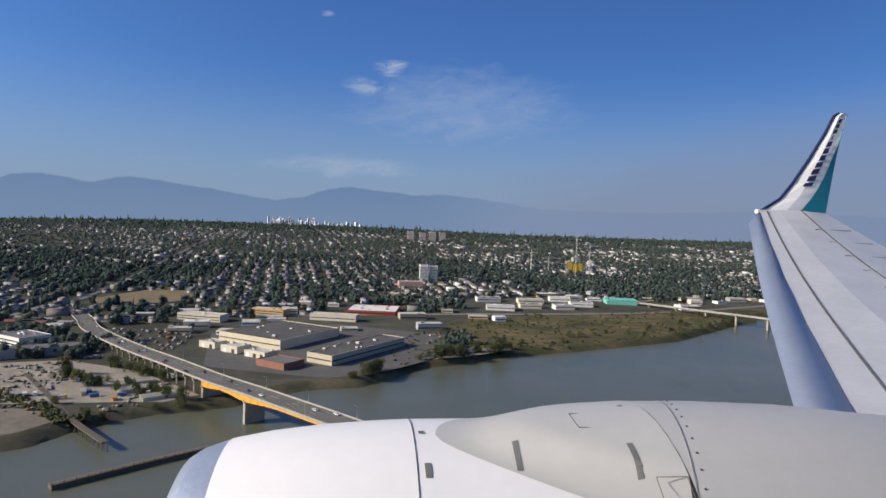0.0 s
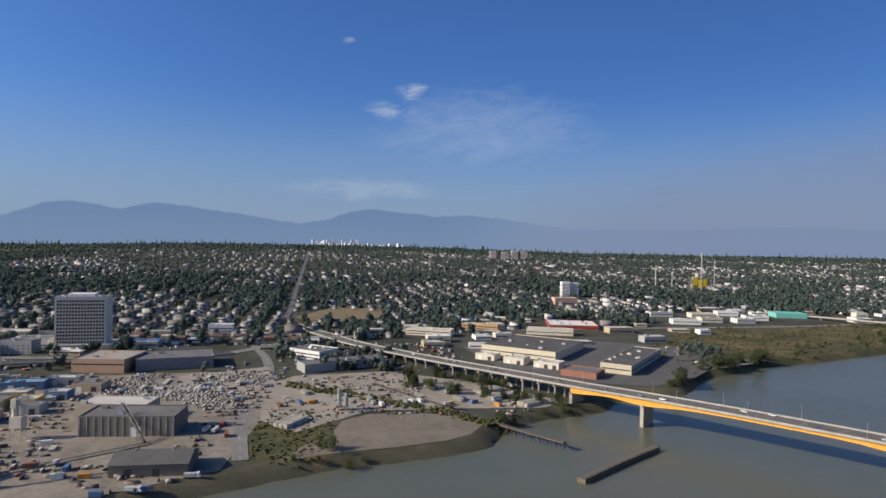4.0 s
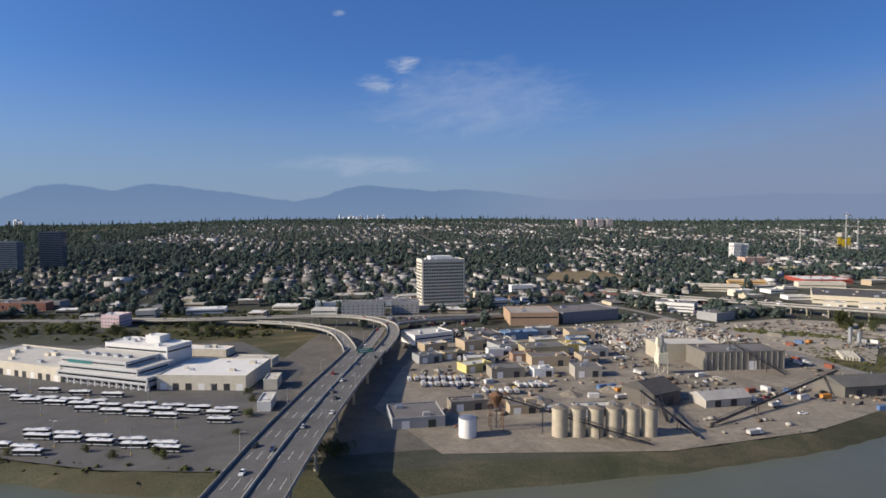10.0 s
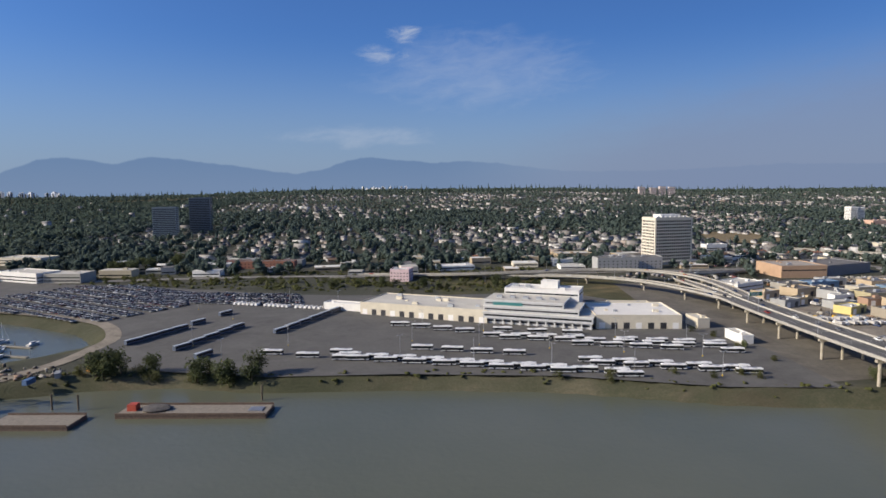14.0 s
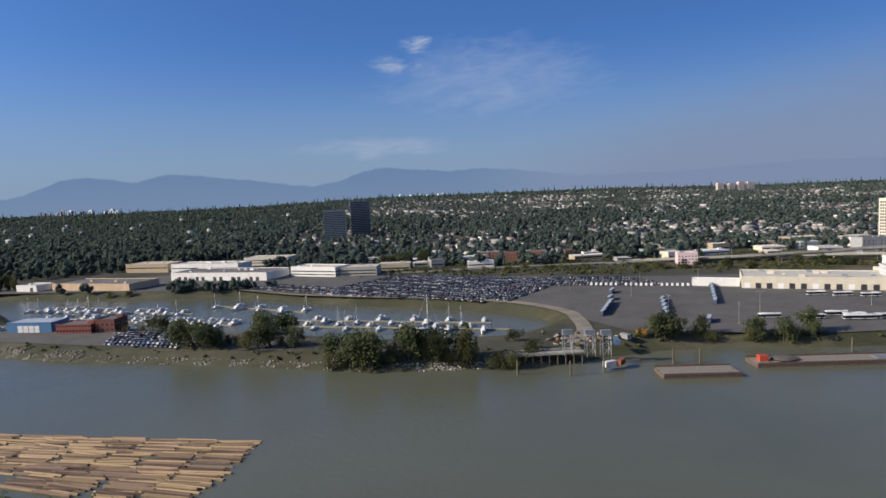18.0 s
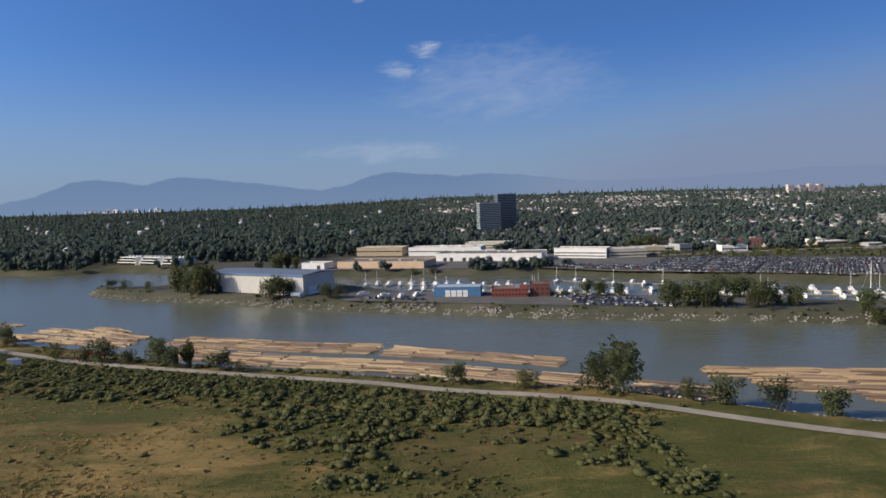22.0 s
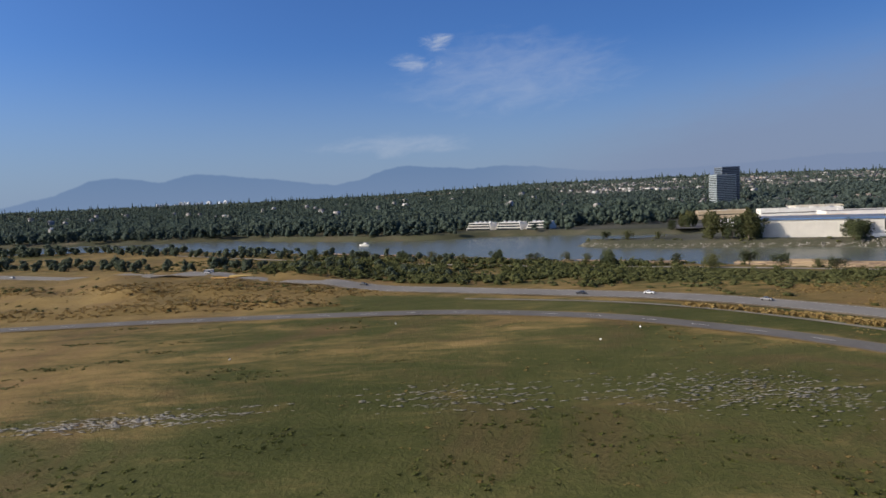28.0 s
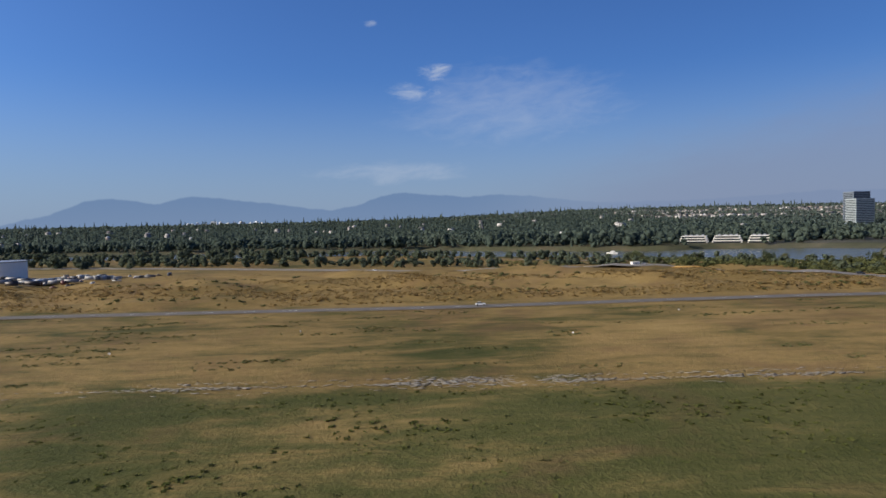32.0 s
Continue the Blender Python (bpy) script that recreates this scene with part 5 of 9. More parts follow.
fr = ok & (gy < 1150)
wood("west_woods", "dense dark green woods along the far river bank", gx[fr], gy[fr], 3.6, 9.0, HAZED_WOOD, .07, .95, FAR_TREES)
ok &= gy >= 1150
wood("upland_woods", "dense dark green woods behind the far river bank", gx[ok], gy[ok], 6.5, 12.5, HAZED_WOOD, .04, .62, CANOPY)
X, Y = rng.uniform(-3600, -1550, 46), rng.uniform(900, 2300, 46)
ok = north_side(X, Y) & (river_distance(X, Y) > 90)
X, Y = X[ok], Y[ok]
n = X.size
scatter("wood_houses", [tri_faces(Shape().box(-7, 7, -5, 5, -2, 9).gable(-7, 7, -5, 5, 9, 3, .6))], np.stack([X, Y, land_z(X, Y), rng.uniform(0, 6, n), rng.uniform(.6, 1.3, n), np.ones(n), rng.uniform(1.2, 1.7, n), np.zeros(n)], 1), WALLS, "pale houses showing between wooded crowns", "houses")

X, Y = rng.uniform(-3300, -1900, 5200), rng.uniform(330, 900, 5200)
d = river_distance(X, Y)
base = np.interp(X, [-3300, -2700, -2384, -2255, -2147, -2052, -2020, -1900], [720, 660, 588, 532, 487, 432, 415, 345])
ok = ~north_side(X, Y) & (d > 5) & (Y > base) & ((d < 60) | (Y < base + 55)) & (rng.uniform(0, 1, X.size) < .85 + .4 * np.sin(X / 29) * np.sin(Y / 23 + X / 70))
BELT_LEAF = leafy("belt_leaves", (.078, .1, .068), (.115, .136, .085), .1, .3)
low = ok & (X > -2045)
wood("shore_thicket", "low leafy thicket along the near river bank", X[low], Y[low], 1.5, 3.4, BELT_LEAF, 0.0, .85, NEAR_SET)
ok &= X <= -2045
east = ok & (X > -2330)
wood("shore_belt", "low belt of leafy green trees along the near river bank", X[east], Y[east], 2.0, 4.8, BELT_LEAF, 0.0, .85, NEAR_SET)
west = ok & (X <= -2330)
wood("shore_belt", "belt of leafy green trees along the near river bank", X[west], Y[west], 3.0, 6.4, BELT_LEAF, 0.03, .85, NEAR_SET)


# ---------------------------------------------------------------- single trees, bushes and banks
def leaf_cloud(seed, n, spread, lift, size):
    """Leaf sprays set in uneven clumps round the limbs, with gaps between."""
    r = random.Random(seed)
    s = Shape()
    hubs = [(Vector((r.gauss(0, .4), r.gauss(0, .4), r.uniform(-.04, .92))), r.uniform(.3, .5)) for _ in range(15)]
    for i in range(n):
        h, rad = hubs[i % len(hubs)]
        d = Vector((r.gauss(0, 1), r.gauss(0, 1), r.gauss(0, .8))).normalized() * rad * r.uniform(.55, 1.1)
        c = h + d
        c = Vector((c.x * spread, c.y * spread, c.z * lift))
        u = Vector((r.gauss(0, 1), r.gauss(0, 1), r.gauss(0, 1))).normalized()
        w = u.orthogonal().normalized()
        a, b = size * r.uniform(.6, 1.3), size * r.uniform(.5, 1.0)
        s.add([c - u * a - w * b * .4, c + w * b, c + u * a, c - w * b], [(0, 1, 2, 3)])
    return s


def broad_tree(seed, height, spread, label, leaf):
    ob = thing("tree", label, "tree", 0, 0, 0)
    r = random.Random(seed)
    t = Shape().tube(0, 0, -.6, height * .42, .035 * height, .02 * height, 8)
    for i in range(5):
        a = 6.283 * i / 5 + r.uniform(-.4, .4)
        t.beam((0, 0, height * r.uniform(.22, .4)), (math.cos(a) * spread * .55, math.sin(a) * spread * .55, height * r.uniform(.5, .72)), .011 * height, 5)
    part("trunk", t, TIMBER, ob)
    crown = leaf_cloud(seed, 1050, spread * 1.12, height * .78, height * .047)
    part("crown", crown, leaf, ob, at=pose(0, 0, height * .17))
    return ob


LEAF_NEAR = leafy("near_leaves", (.07, .086, .042), (.125, .14, .065), .25, .4)
LEAF_POPLAR = leafy("poplar_leaves", (.07, .078, .034), (.15, .15, .062), .3, .4)
TREE_KINDS = [broad_tree(1, 13, 6.0, "broad leafy green tree on the river bank", LEAF_NEAR), broad_tree(2, 10, 4.6, "small rounded green tree on rough grass", LEAF_NEAR),
              broad_tree(3, 17, 4.4, "tall narrow poplar with yellow-green leaves", LEAF_POPLAR), broad_tree(4, 15, 7.5, "wide spreading dark green tree by the water", LEAF_NEAR),
              broad_tree(5, 7, 4.0, "low bushy willow beside the river", LEAF_POPLAR)]
PLACED = set()


def plant(kind, x, y, s=1.0, z=None):
    z = z_at(x, y) if z is None else z
    turn = (x * 37 + y * 91) % 360
    m = pose(x, y, z, 0, 0, turn) @ Matrix.Scale(s, 4)
    if kind in PLACED:
        copy_thing(TREE_KINDS[kind], m @ Matrix.Scale(1 / TREE_KINDS[kind].scale[0], 4))
    else:
        TREE_KINDS[kind].matrix_basis = m
        PLACED.add(kind)


r4 = random.Random(4)
for x, y, k, s in [(-1352, 349, 3, 0.8), (-1343, 345, 0, .9), (-1336, 341, 3, 0.8), (-1329, 343, 4, 1.04), (-1310, 333, 4, 1.13), (-1311, 372, 3, 0.78), (-1302, 370, 0, 0.78), (-1296, 369, 3, 0.70), (-1253, 300, 0, 1.13), (-1248, 299, 3, 0.96), (-1242, 298, 0, 0.96), (-1225, 302, 3, 0.78), (-1218, 299, 0, 0.87), (-1212, 298, 4, 1.13), (-1197, 291, 2, 1.00), (-1182, 288, 4, 0.96), (-1175, 287, 4, 1.04), (-1164, 293, 4, 0.96), (-1169, 319, 1, 0.61), (-1162, 301, 4, 0.61), (-1262, 302, 4, 0.96), (-1232, 297, 4, 0.87), (-1204, 294, 4, 0.87), (-1687, 501, 2, 1.09), (-1674, 491, 0, 1.17), (-1664, 484, 2, 1.13), (-1656, 490, 0, 1.13), (-1603, 449, 0, 0.91),
                   (-1299, 141, 3, .8), (-1314, 147, 0, .8), (-1326, 150, 3, .7), (-1342, 156, 4, .9), (-1598, 458, 0, .95), (-1590, 455, 3, .7), (-1560, 436, 1, .9), (-1552, 432, 4, 1), (-1672, 508, 2, .8), (-1684, 514, 4, 1), (-1660, 500, 2, .95), (-1760, 548, 1, .7), (-1744, 538, 4, .9), (-1720, 528, 4, .8),
                   (-1430, 203, 3, .95), (-1436, 210, 0, .8), (-1462, 214, 4, .8), (-1486, 225, 1, .7), (-1400, 192, 0, .65), (-1386, 186, 3, .6), (-1374, 178, 0, .6), (-1410, 196, 4, .8),
                   (-1612, 274, 0, .75), (-1604, 268, 1, .8), (-1598, 270, 2, .5), (-1582, 260, 1, .75), (-1650, 284, 4, .8), (-1640, 280, 0, .7), (-1666, 292, 4, .9), (-1628, 278, 4, .7), (-1572, 254, 4, .6)]:
    plant(k, x, y, s * 1.15)
# rows and clumps: start, end, how many, how far they stray, kinds
for (x0, y0), (x1, y1), n, stray, kinds, s0, s1 in [
        ((-1100, 314), (-1014, 303), 20, 5, (3, 4, 0, 1), .7, 1.0), ((-1250, 700), (-1195, 760), 12, 12, (0, 3, 0), .9, 1.2), ((-1010, 575), (-790, 548), 20, 10, (1, 4, 0), .5, .8),
        ((-1240, 640), (-1010, 610), 16, 10, (1, 4, 4), .5, .8), ((30, 596), (118, 640), 15, 8, (0, 3, 4), .7, 1.0), ((-44, 524), (-12, 548), 6, 6, (4, 0), .7, .9),
        ((-275, 520), (-165, 462), 18, 10, (0, 1, 4), .5, .8), ((-240, 560), (-190, 505), 8, 6, (1, 0), .6, .9), ((-205, 420), (-160, 446), 9, 5, (4, 4, 1), .5, .8),
        ((120, 660), (560, 880), 26, 22, (4, 4, 1), .5, .9), ((-735, 262), (-690, 258), 4, 6, (4, 1), .6, .8), ((-345, 345), (-300, 352), 5, 4, (4, 4), .4, .7), ((-880, 285), (-760, 268), 7, 5, (4, 4), .3, .6),
        ((-1700, 318), (-2060, 560), 34, 12, (4, 1, 4), .55, .9), ((-1560, 595), (-1480, 588), 6, 5, (1, 4), .6, .9), ((-1660, 660), (-1620, 655), 6, 8, (0, 2), .7, 1.0), ((-770, 430), (-752, 290), 8, 4, (4, 1), .4, .6), ((-1350, 352), (-1288, 334), 9, 4, (0, 3, 4, 3), .6, .9), ((-1408, 407), (-1366, 392), 7, 4, (0, 3, 4), .55, .75), ((-1270, 306), (-1203, 298), 8, 4, (0, 3, 4), .75, 1.05)]:
    for i in range(n):
        t = (i + r4.random()) / n
        x, y = x0 + (x1 - x0) * t + r4.uniform(-stray, stray), y0 + (y1 - y0) * t + r4.uniform(-stray, stray)
        if float(river_distance(np.array([x]), np.array([y]))[0]) > 3:
            plant(r4.choice(kinds), x, y, r4.uniform(s0, s1))

TUFTS = []
for s in range(3):
    heart = [(v * np.array([.85, .85, .5]), f) for v, f in (clumped(60 + s, 2),)]
    TUFTS.append(merge(heart + [tri_faces(leaf_cloud(60 + s, 26, 1.05, .85, .24))]))
SHRUBS = [(v * np.array([1, 1, .7]), f) for v, f in (clumped(64 + s, 3) for s in range(3))]


GRASS_TUFTS = [tri_faces(leaf_cloud(80 + s, 9, 1.0, 1.0, .6)) for s in range(3)]


def bushes(name, label, X, Y, r0, r1, mat, flat=1.0, kinds=None):
    n = X.size
    r = rng.uniform(r0, r1, n)
    scatter(name, kinds or TUFTS, np.stack([X, Y, surface_z(X, Y) - .15, rng.uniform(0, 6.28, n), r, r, r * flat, rng.integers(0, 3, n)], 1), mat, label, "bushes").data.shade_smooth()


def random_spots(n, x0, x1, y0, y1):
    return rng.uniform(x0, x1, n), rng.uniform(y0, y1, n)


def away_from(X, Y, pts, gap):
    """True where a spot lies farther than gap from the line through pts."""
    best = np.full(X.shape, 1e9)
    for (x0, y0), (x1, y1) in zip(pts, pts[1:]):
        dx, dy = x1 - x0, y1 - y0
        t = np.clip(((X - x0) * dx + (Y - y0) * dy) / (dx * dx + dy * dy), 0, 1)
        best = np.minimum(best, np.hypot(X - x0 - t * dx, Y - y0 - t * dy))
    return best > gap


def line_y(X, pts):
    q = sorted(pts)
    return np.interp(X, [p[0] for p in q], [p[1] for p in q])


BUSH = leafy("bush_leaves", (.085, .096, .036), (.155, .155, .062), .1, .25)
GRASS = leafy("dry_grass_tufts", (.14, .1, .036), (.31, .225, .088), .06, .4)
REED = leafy("green_reed_tufts", (.07, .08, .024), (.16, .148, .052), .03, .3)
X, Y = random_spots(5000, -2150, -1400, 180, 560)
d = river_distance(X, Y)
hw, dk = line_y(X, HWY[:9]), line_y(X, [(-2180, 640), (-2010, 500), (-1900, 425), (-1818, 377), (-1751, 343), (-1691, 306), (-1649, 282), (-1604, 263), (-1557, 244), (-1491, 216), (-1437, 195)])
ok = (d > 3) & ~north_side(X, Y) & (np.abs(Y - dk) > 5) & (((X < -1790) & (Y > hw + 22)) | ((X > -1790) & (Y > dk - 62 + 30 * np.sin(X / 40)) & (rng.uniform(0, 1, X.size) < .75 * np.clip(1 - (dk - Y) / 60, 0.1, 1))))
hedge_x = np.concatenate([rng.uniform(-1800, -1435, 1400), rng.uniform(-1810, -1700, 500)])
hedge_y = line_y(hedge_x, [(-1818, 377), (-1751, 343), (-1691, 306), (-1649, 282), (-1604, 263), (-1557, 244), (-1491, 216), (-1437, 195)]) - 5 - np.abs(rng.normal(0, 15 + 22 * np.clip((-1690 - hedge_x) / 70, 0, 1), hedge_x.size))
keep = (np.sin(hedge_x / 17) + np.sin(hedge_x / 41 + hedge_y / 15) > -.9) & (np.abs(hedge_y - line_y(hedge_x, HWY[:12])) > 16)
X, Y, ok = np.concatenate([X, hedge_x]), np.concatenate([Y, hedge_y]), np.concatenate([ok, keep])
bushes("marsh_bushes", "dark green thicket between the dyke road and the river", X[ok], Y[ok], 1.1, 3.0, BUSH, .66)
X, Y = random_spots(5200, -1830, -1432, 110, 372)
dk = line_y(X, [(-1818, 377), (-1751, 343), (-1691, 306), (-1649, 282), (-1604, 263), (-1557, 244), (-1491, 216), (-1437, 195)])
deep = np.interp(X, [-1830, -1730, -1690, -1640, -1560, -1432], [60, 58, 34, 40, 62, 84])
ok = (dk - Y > 6) & (dk - Y < deep * (1 + .25 * np.sin(X / 19))) & away_from(X, Y, HWY, 14) & (np.abs(X + 1678) > 5)
ok &= np.sin(X / 13 + Y / 29) + np.sin(Y / 11 - X / 37) + rng.uniform(-.6, .6, X.size) > -.35
bushes("bank_thicket", "thick dark green shrubs below a gravel dyke road", X[ok], Y[ok], 1.2, 3.4, BUSH, .7)
X, Y = random_spots(20000, -1800, -1420, 110, 330)
ok = (river_distance(X, Y) > 3) & ~north_side(X, Y) & (np.abs(Y - line_y(X, [(-1818, 377), (-1751, 343), (-1691, 306), (-1649, 282), (-1604, 263), (-1557, 244), (-1491, 216), (-1437, 195)])) > 4) & (X > -1760) & (np.sin(X / 31) + np.sin(Y / 17 + X / 50) + rng.uniform(-.8, .8, X.size) > -.1) & (X > -1690)
bushes("marsh_reeds", "green and straw reed tufts over the marsh", X[ok], Y[ok], .35, 1.0, REED, .4, GRASS_TUFTS)
X, Y = random_spots(19000, -2600, -1560, 85, 470)
ok = ((Y > 280) | (X > -1950)) & ~north_side(X, Y) & away_from(X, Y, HWY, 12) & away_from(X, Y, AIR_ROAD, 7) & (np.abs(Y - 133) > 5) & (river_distance(X, Y) > 12) & (np.sin(X / 23 + Y / 11) + np.sin(Y / 13 - X / 41) > -.2) & ~((X < -2440) & (Y > 370)) & ~((X > -1700) & (np.abs(Y - line_y(X, [(-1691, 306), (-1649, 282), (-1604, 263), (-1557, 244)])) < 8))
bushes("dry_grass", "straw-coloured tufts of dry airfield grass", X[ok], Y[ok], .3, .75, GRASS, .35, GRASS_TUFTS)
X, Y = random_spots(1500, 0, 700, 560, 960)
ok = (river_distance(X, Y) > 4) & north_side(X, Y) & (Y < line_y(X, [(0, 700), (150, 880), (400, 940), (700, 1010)]))
bushes("river_scrub", "dry green scrub on open riverside ground", X[ok], Y[ok], 1.2, 3.2, BUSH, .8, SHRUBS)
X, Y = random_spots(3400, -1320, -780, 525, 690)
ok = north_side(X, Y) & (np.abs(Y - line_y(X, [(-1300, 640), (-1100, 655), (-900, 640), (-760, 640)])) > 11) & (Y > line_y(X, [(-1320, 640), (-1130, 585), (-930, 535), (-780, 540)])) & open_land(X, Y, 8) & (rng.uniform(0, 1, X.size) < .45 + .3 * np.sin(X / 21) * np.sin(X / 67 + Y / 19))
bushes("embankment_scrub", "dense green scrub on the bank behind a depot", X[ok], Y[ok], .9, 3.4, BUSH, 1.1)
X, Y = random_spots(7000, -1790, -740, 240, 560)
d = river_distance(X, Y)
ok = north_side(X, Y) & (d > 4) & (d < 15) & ((X > -1300) | (rng.uniform(0, 1, X.size) < .8)) & (Y < line_y(X, [(-1790, 575), (-1570, 470), (-1300, 345), (-1150, 320), (-740, 300)]))
bushes("shore_bushes", "low bushes and rough grass along the river wall", X[ok], Y[ok], .7, 2.0, BUSH, .8, SHRUBS)

# stones along the river walls
ROCKS = [blob(0, 90 + i, .8) for i in range(4)]
wall = np.array([p for p in RIVER if -1790 < p[0] < -1120 and p[1] < line_y(np.array([p[0]]), [(-1790, 560), (-1570, 462), (-1300, 345), (-1120, 320)])[0]], float)
run = np.concatenate([[0], np.cumsum(np.hypot(*np.diff(wall, axis=0).T))])
at = rng.uniform(0, run[-1], 26000)
X, Y = np.interp(at, run, wall[:, 0]) + rng.uniform(-7, 7, 26000), np.interp(at, run, wall[:, 1]) + rng.uniform(-7, 7, 26000)
d = river_distance(X, Y)
heaped = np.zeros(at.size, bool)
for x0, x1 in ((-1600, -1584), (-1525, -1484), (-1463, -1446), (-1426, -1406), (-1266, -1250)):
    heaped |= (X > x0) & (X < x1)
ok = (d > .2) & (d < np.where(heaped, 7.0, 4.4)) & (heaped | (rng.uniform(0, 1, at.size) < .7 + .2 * np.sin(at / 37)))
n = int(ok.sum())
r = rng.uniform(.4, .9, n)
scatter("stone_bank", ROCKS, np.stack([X[ok], Y[ok], surface_z(X[ok], Y[ok]) - .4, rng.uniform(0, 6.28, n), r, r, r * .8, rng.integers(0, 4, n)], 1),
        islands("bank_stone", [(.22, .205, .175), (.34, .315, .265), (.17, .158, .135), (.42, .39, .33)], .9, vary=.25), "pale quarry stones along the river wall", "stones")


# ---------------------------------------------------------------- floating logs
BARK = plain("log_bark", (.17, .115, .082), .9, vary=.4, scale=.35, per=1.2)
SAWN = plain("peeled_log", (.34, .24, .135), .85, vary=.3, scale=.35, per=1.0)
LOGS = []
for i in range(6):
    q = Shape()
    L, r0 = 11.8 + i * 1.1, .37 + .05 * (i % 3)
    q.beam((-L / 2, 0, 0), (L / 2, 0, 0), r0, 7)
    LOGS.append((L, r0, q.mesh("log", BARK), q.mesh("log", SAWN)))
log_rng = random.Random(12)
BARK_RAFT = islands("raft_bark", [(.11, .077, .056), (.23, .155, .108), (.15, .105, .077), (.38, .29, .2), (.2, .135, .095), (.27, .19, .125), (.09, .066, .052)], .9, .35, vary=.25)
PALE_RAFT = islands("raft_peeled", [(.5, .38, .22), (.4, .28, .15), (.28, .19, .12), (.55, .43, .27), (.45, .33, .18)], .85, .35, vary=.2)


def log_raft(x, y, rz, rows, long, pale, loose=0.0):
    rows = int(rows * 1.24)
    ob = thing("log_raft", "raft of %s logs chained side by side on the river" % ("pale peeled" if pale else "brown barked"), "log raft", x, y, -2.5, rz, "log rafts on the river")
    single = x > -1385
    joined = [Shape(), Shape()]
    for c in range(long):
        for i in range(rows):
            if log_rng.random() < .1:
                continue
            n = log_rng.randrange(len(LOGS))
            L, r0, dark, light = LOGS[n]
            m = pose((c - (long - 1) / 2) * 15.5 + log_rng.uniform(-1.2, 1.2) * (1 + 2 * loose), (i - rows / 2) * .84 + log_rng.uniform(-.1, .1), log_rng.uniform(-.05, .35),
                     0, 0, log_rng.gauss(0, 3.2) + loose * log_rng.uniform(-25, 25))
            peeled = pale != (log_rng.random() < .28)
            if single:
                part("log", light if peeled else dark, None, ob, at=m)
            else:
                joined[peeled].add([m @ v.co for v in dark.vertices], [tuple(f.vertices) for f in dark.polygons])
    if not single:
        for q, mat in zip(joined, (BARK_RAFT, PALE_RAFT)):
            if q.v:
                part("joined_log", q, mat, ob)["kind"] = "stuff"


# bands of rafts: the line of their middles, rows of logs, pale or dark, how loose
for (x0, y0), (x1, y1), rows, pale, loose in [
        ((-1384, 233), (-1281, 209), 13, True, .03), ((-1376, 219), (-1281, 196), 13, True, .04), ((-1352, 198), (-1286, 176), 14, False, .02), ((-1366, 208), (-1284, 187), 8, False, .03),
        ((-1626, 336), (-1579, 316), 21, False, .02), ((-1579, 316), (-1517, 295), 20, False, .01), ((-1517, 294), (-1482, 278), 17, True, .01), ((-1482, 279), (-1440, 257), 14, False, .02),
        ((-1624, 311), (-1561, 281), 20, False, .02), ((-1561, 281), (-1507, 262), 19, True, .02), ((-1507, 261), (-1457, 237), 19, False, .01), ((-1456, 236), (-1390, 203), 18, False, .02),
        ((-1738, 372), (-1650, 330), 13, True, .35), ((-1722, 384), (-1650, 346), 13, True, .4), ((-1700, 388), (-1662, 364), 9, False, .5), ((-1800, 428), (-1752, 404), 9, False, .6)]:
    L = math.hypot(x1 - x0, y1 - y0)
    n = max(1, round(L / 30))
    for i in range(n):
        t = (i + .5) / n
        log_raft(x0 + (x1 - x0) * t, y0 + (y1 - y0) * t, math.degrees(math.atan2(y1 - y0, x1 - x0)), rows, 2, pale != (i % 3 == 2), loose)
far_logs = [tri_faces(Shape().beam((-6, 0, 0), (6, 0, 0), .38, 6))]
X, Y = random_spots(700, -2010, -1770, 400, 600)
d = river_distance(X, Y)
ok = (d < -3) & (d > -22) & ~north_side(X, Y + 40)
n = int(ok.sum())
scatter("drift_logs", far_logs, np.stack([X[ok], Y[ok], np.full(n, -2.4), rng.uniform(2.2, 2.9, n), np.ones(n), np.ones(n), np.ones(n), np.zeros(n)], 1), BARK, "loose brown logs floating by the bank", "logs")

flat = [(v * np.array([1, 1, .1]), f) for v, f in ROCKS]
X = rng.uniform(-2430, -1790, 9500)
Y = np.interp(X, [-2430, -2275, -2122, -2049, -1993, -1930, -1860, -1790], [136, 137, 132, 133, 137, 142, 138, 118]) + rng.normal(0, 1, X.size) * np.interp(X, [-1990, -1850], [2.2, 8])
ok = np.sin(X / 11) + np.sin(X / 27 + 1) + np.sin(Y * 1.3 + X / 19) + rng.uniform(-1, 1, X.size) > .1
n = int(ok.sum())
r = rng.uniform(.09, .36, n)
scatter("gravel_patches", flat, np.stack([X[ok], Y[ok], surface_z(X[ok], Y[ok]) + .12, rng.uniform(-.3, .3, n), r * 3.2, r * .7, r, rng.integers(0, 4, n)], 1), islands("patch_stone", [(.28, .255, .2), (.42, .39, .33), (.24, .21, .16), (.35, .32, .26)], .95, vary=.2), "broken patches of pale gravel in airfield grass", "gravel")
cx, cy = random_spots(120, -2420, -1950, 138, 272)
X, Y = np.repeat(cx, 26), np.repeat(cy, 26)
X, Y = X + rng.normal(0, 4.5, X.size), Y + rng.normal(0, 1.3, Y.size)
ok = np.abs(Y - line_y(X, AIR_ROAD)) > 9
bushes("field_weeds", "low dark green weeds in patches over airfield grass", X[ok], Y[ok], .25, .8, BUSH, .45, GRASS_TUFTS)
X, Y = random_spots(7000, -2330, -1830, 52, 128)
ok = np.sin(X / 9 + Y / 7) + np.sin(Y / 4 - X / 23) + rng.uniform(-1, 1, X.size) > -.1
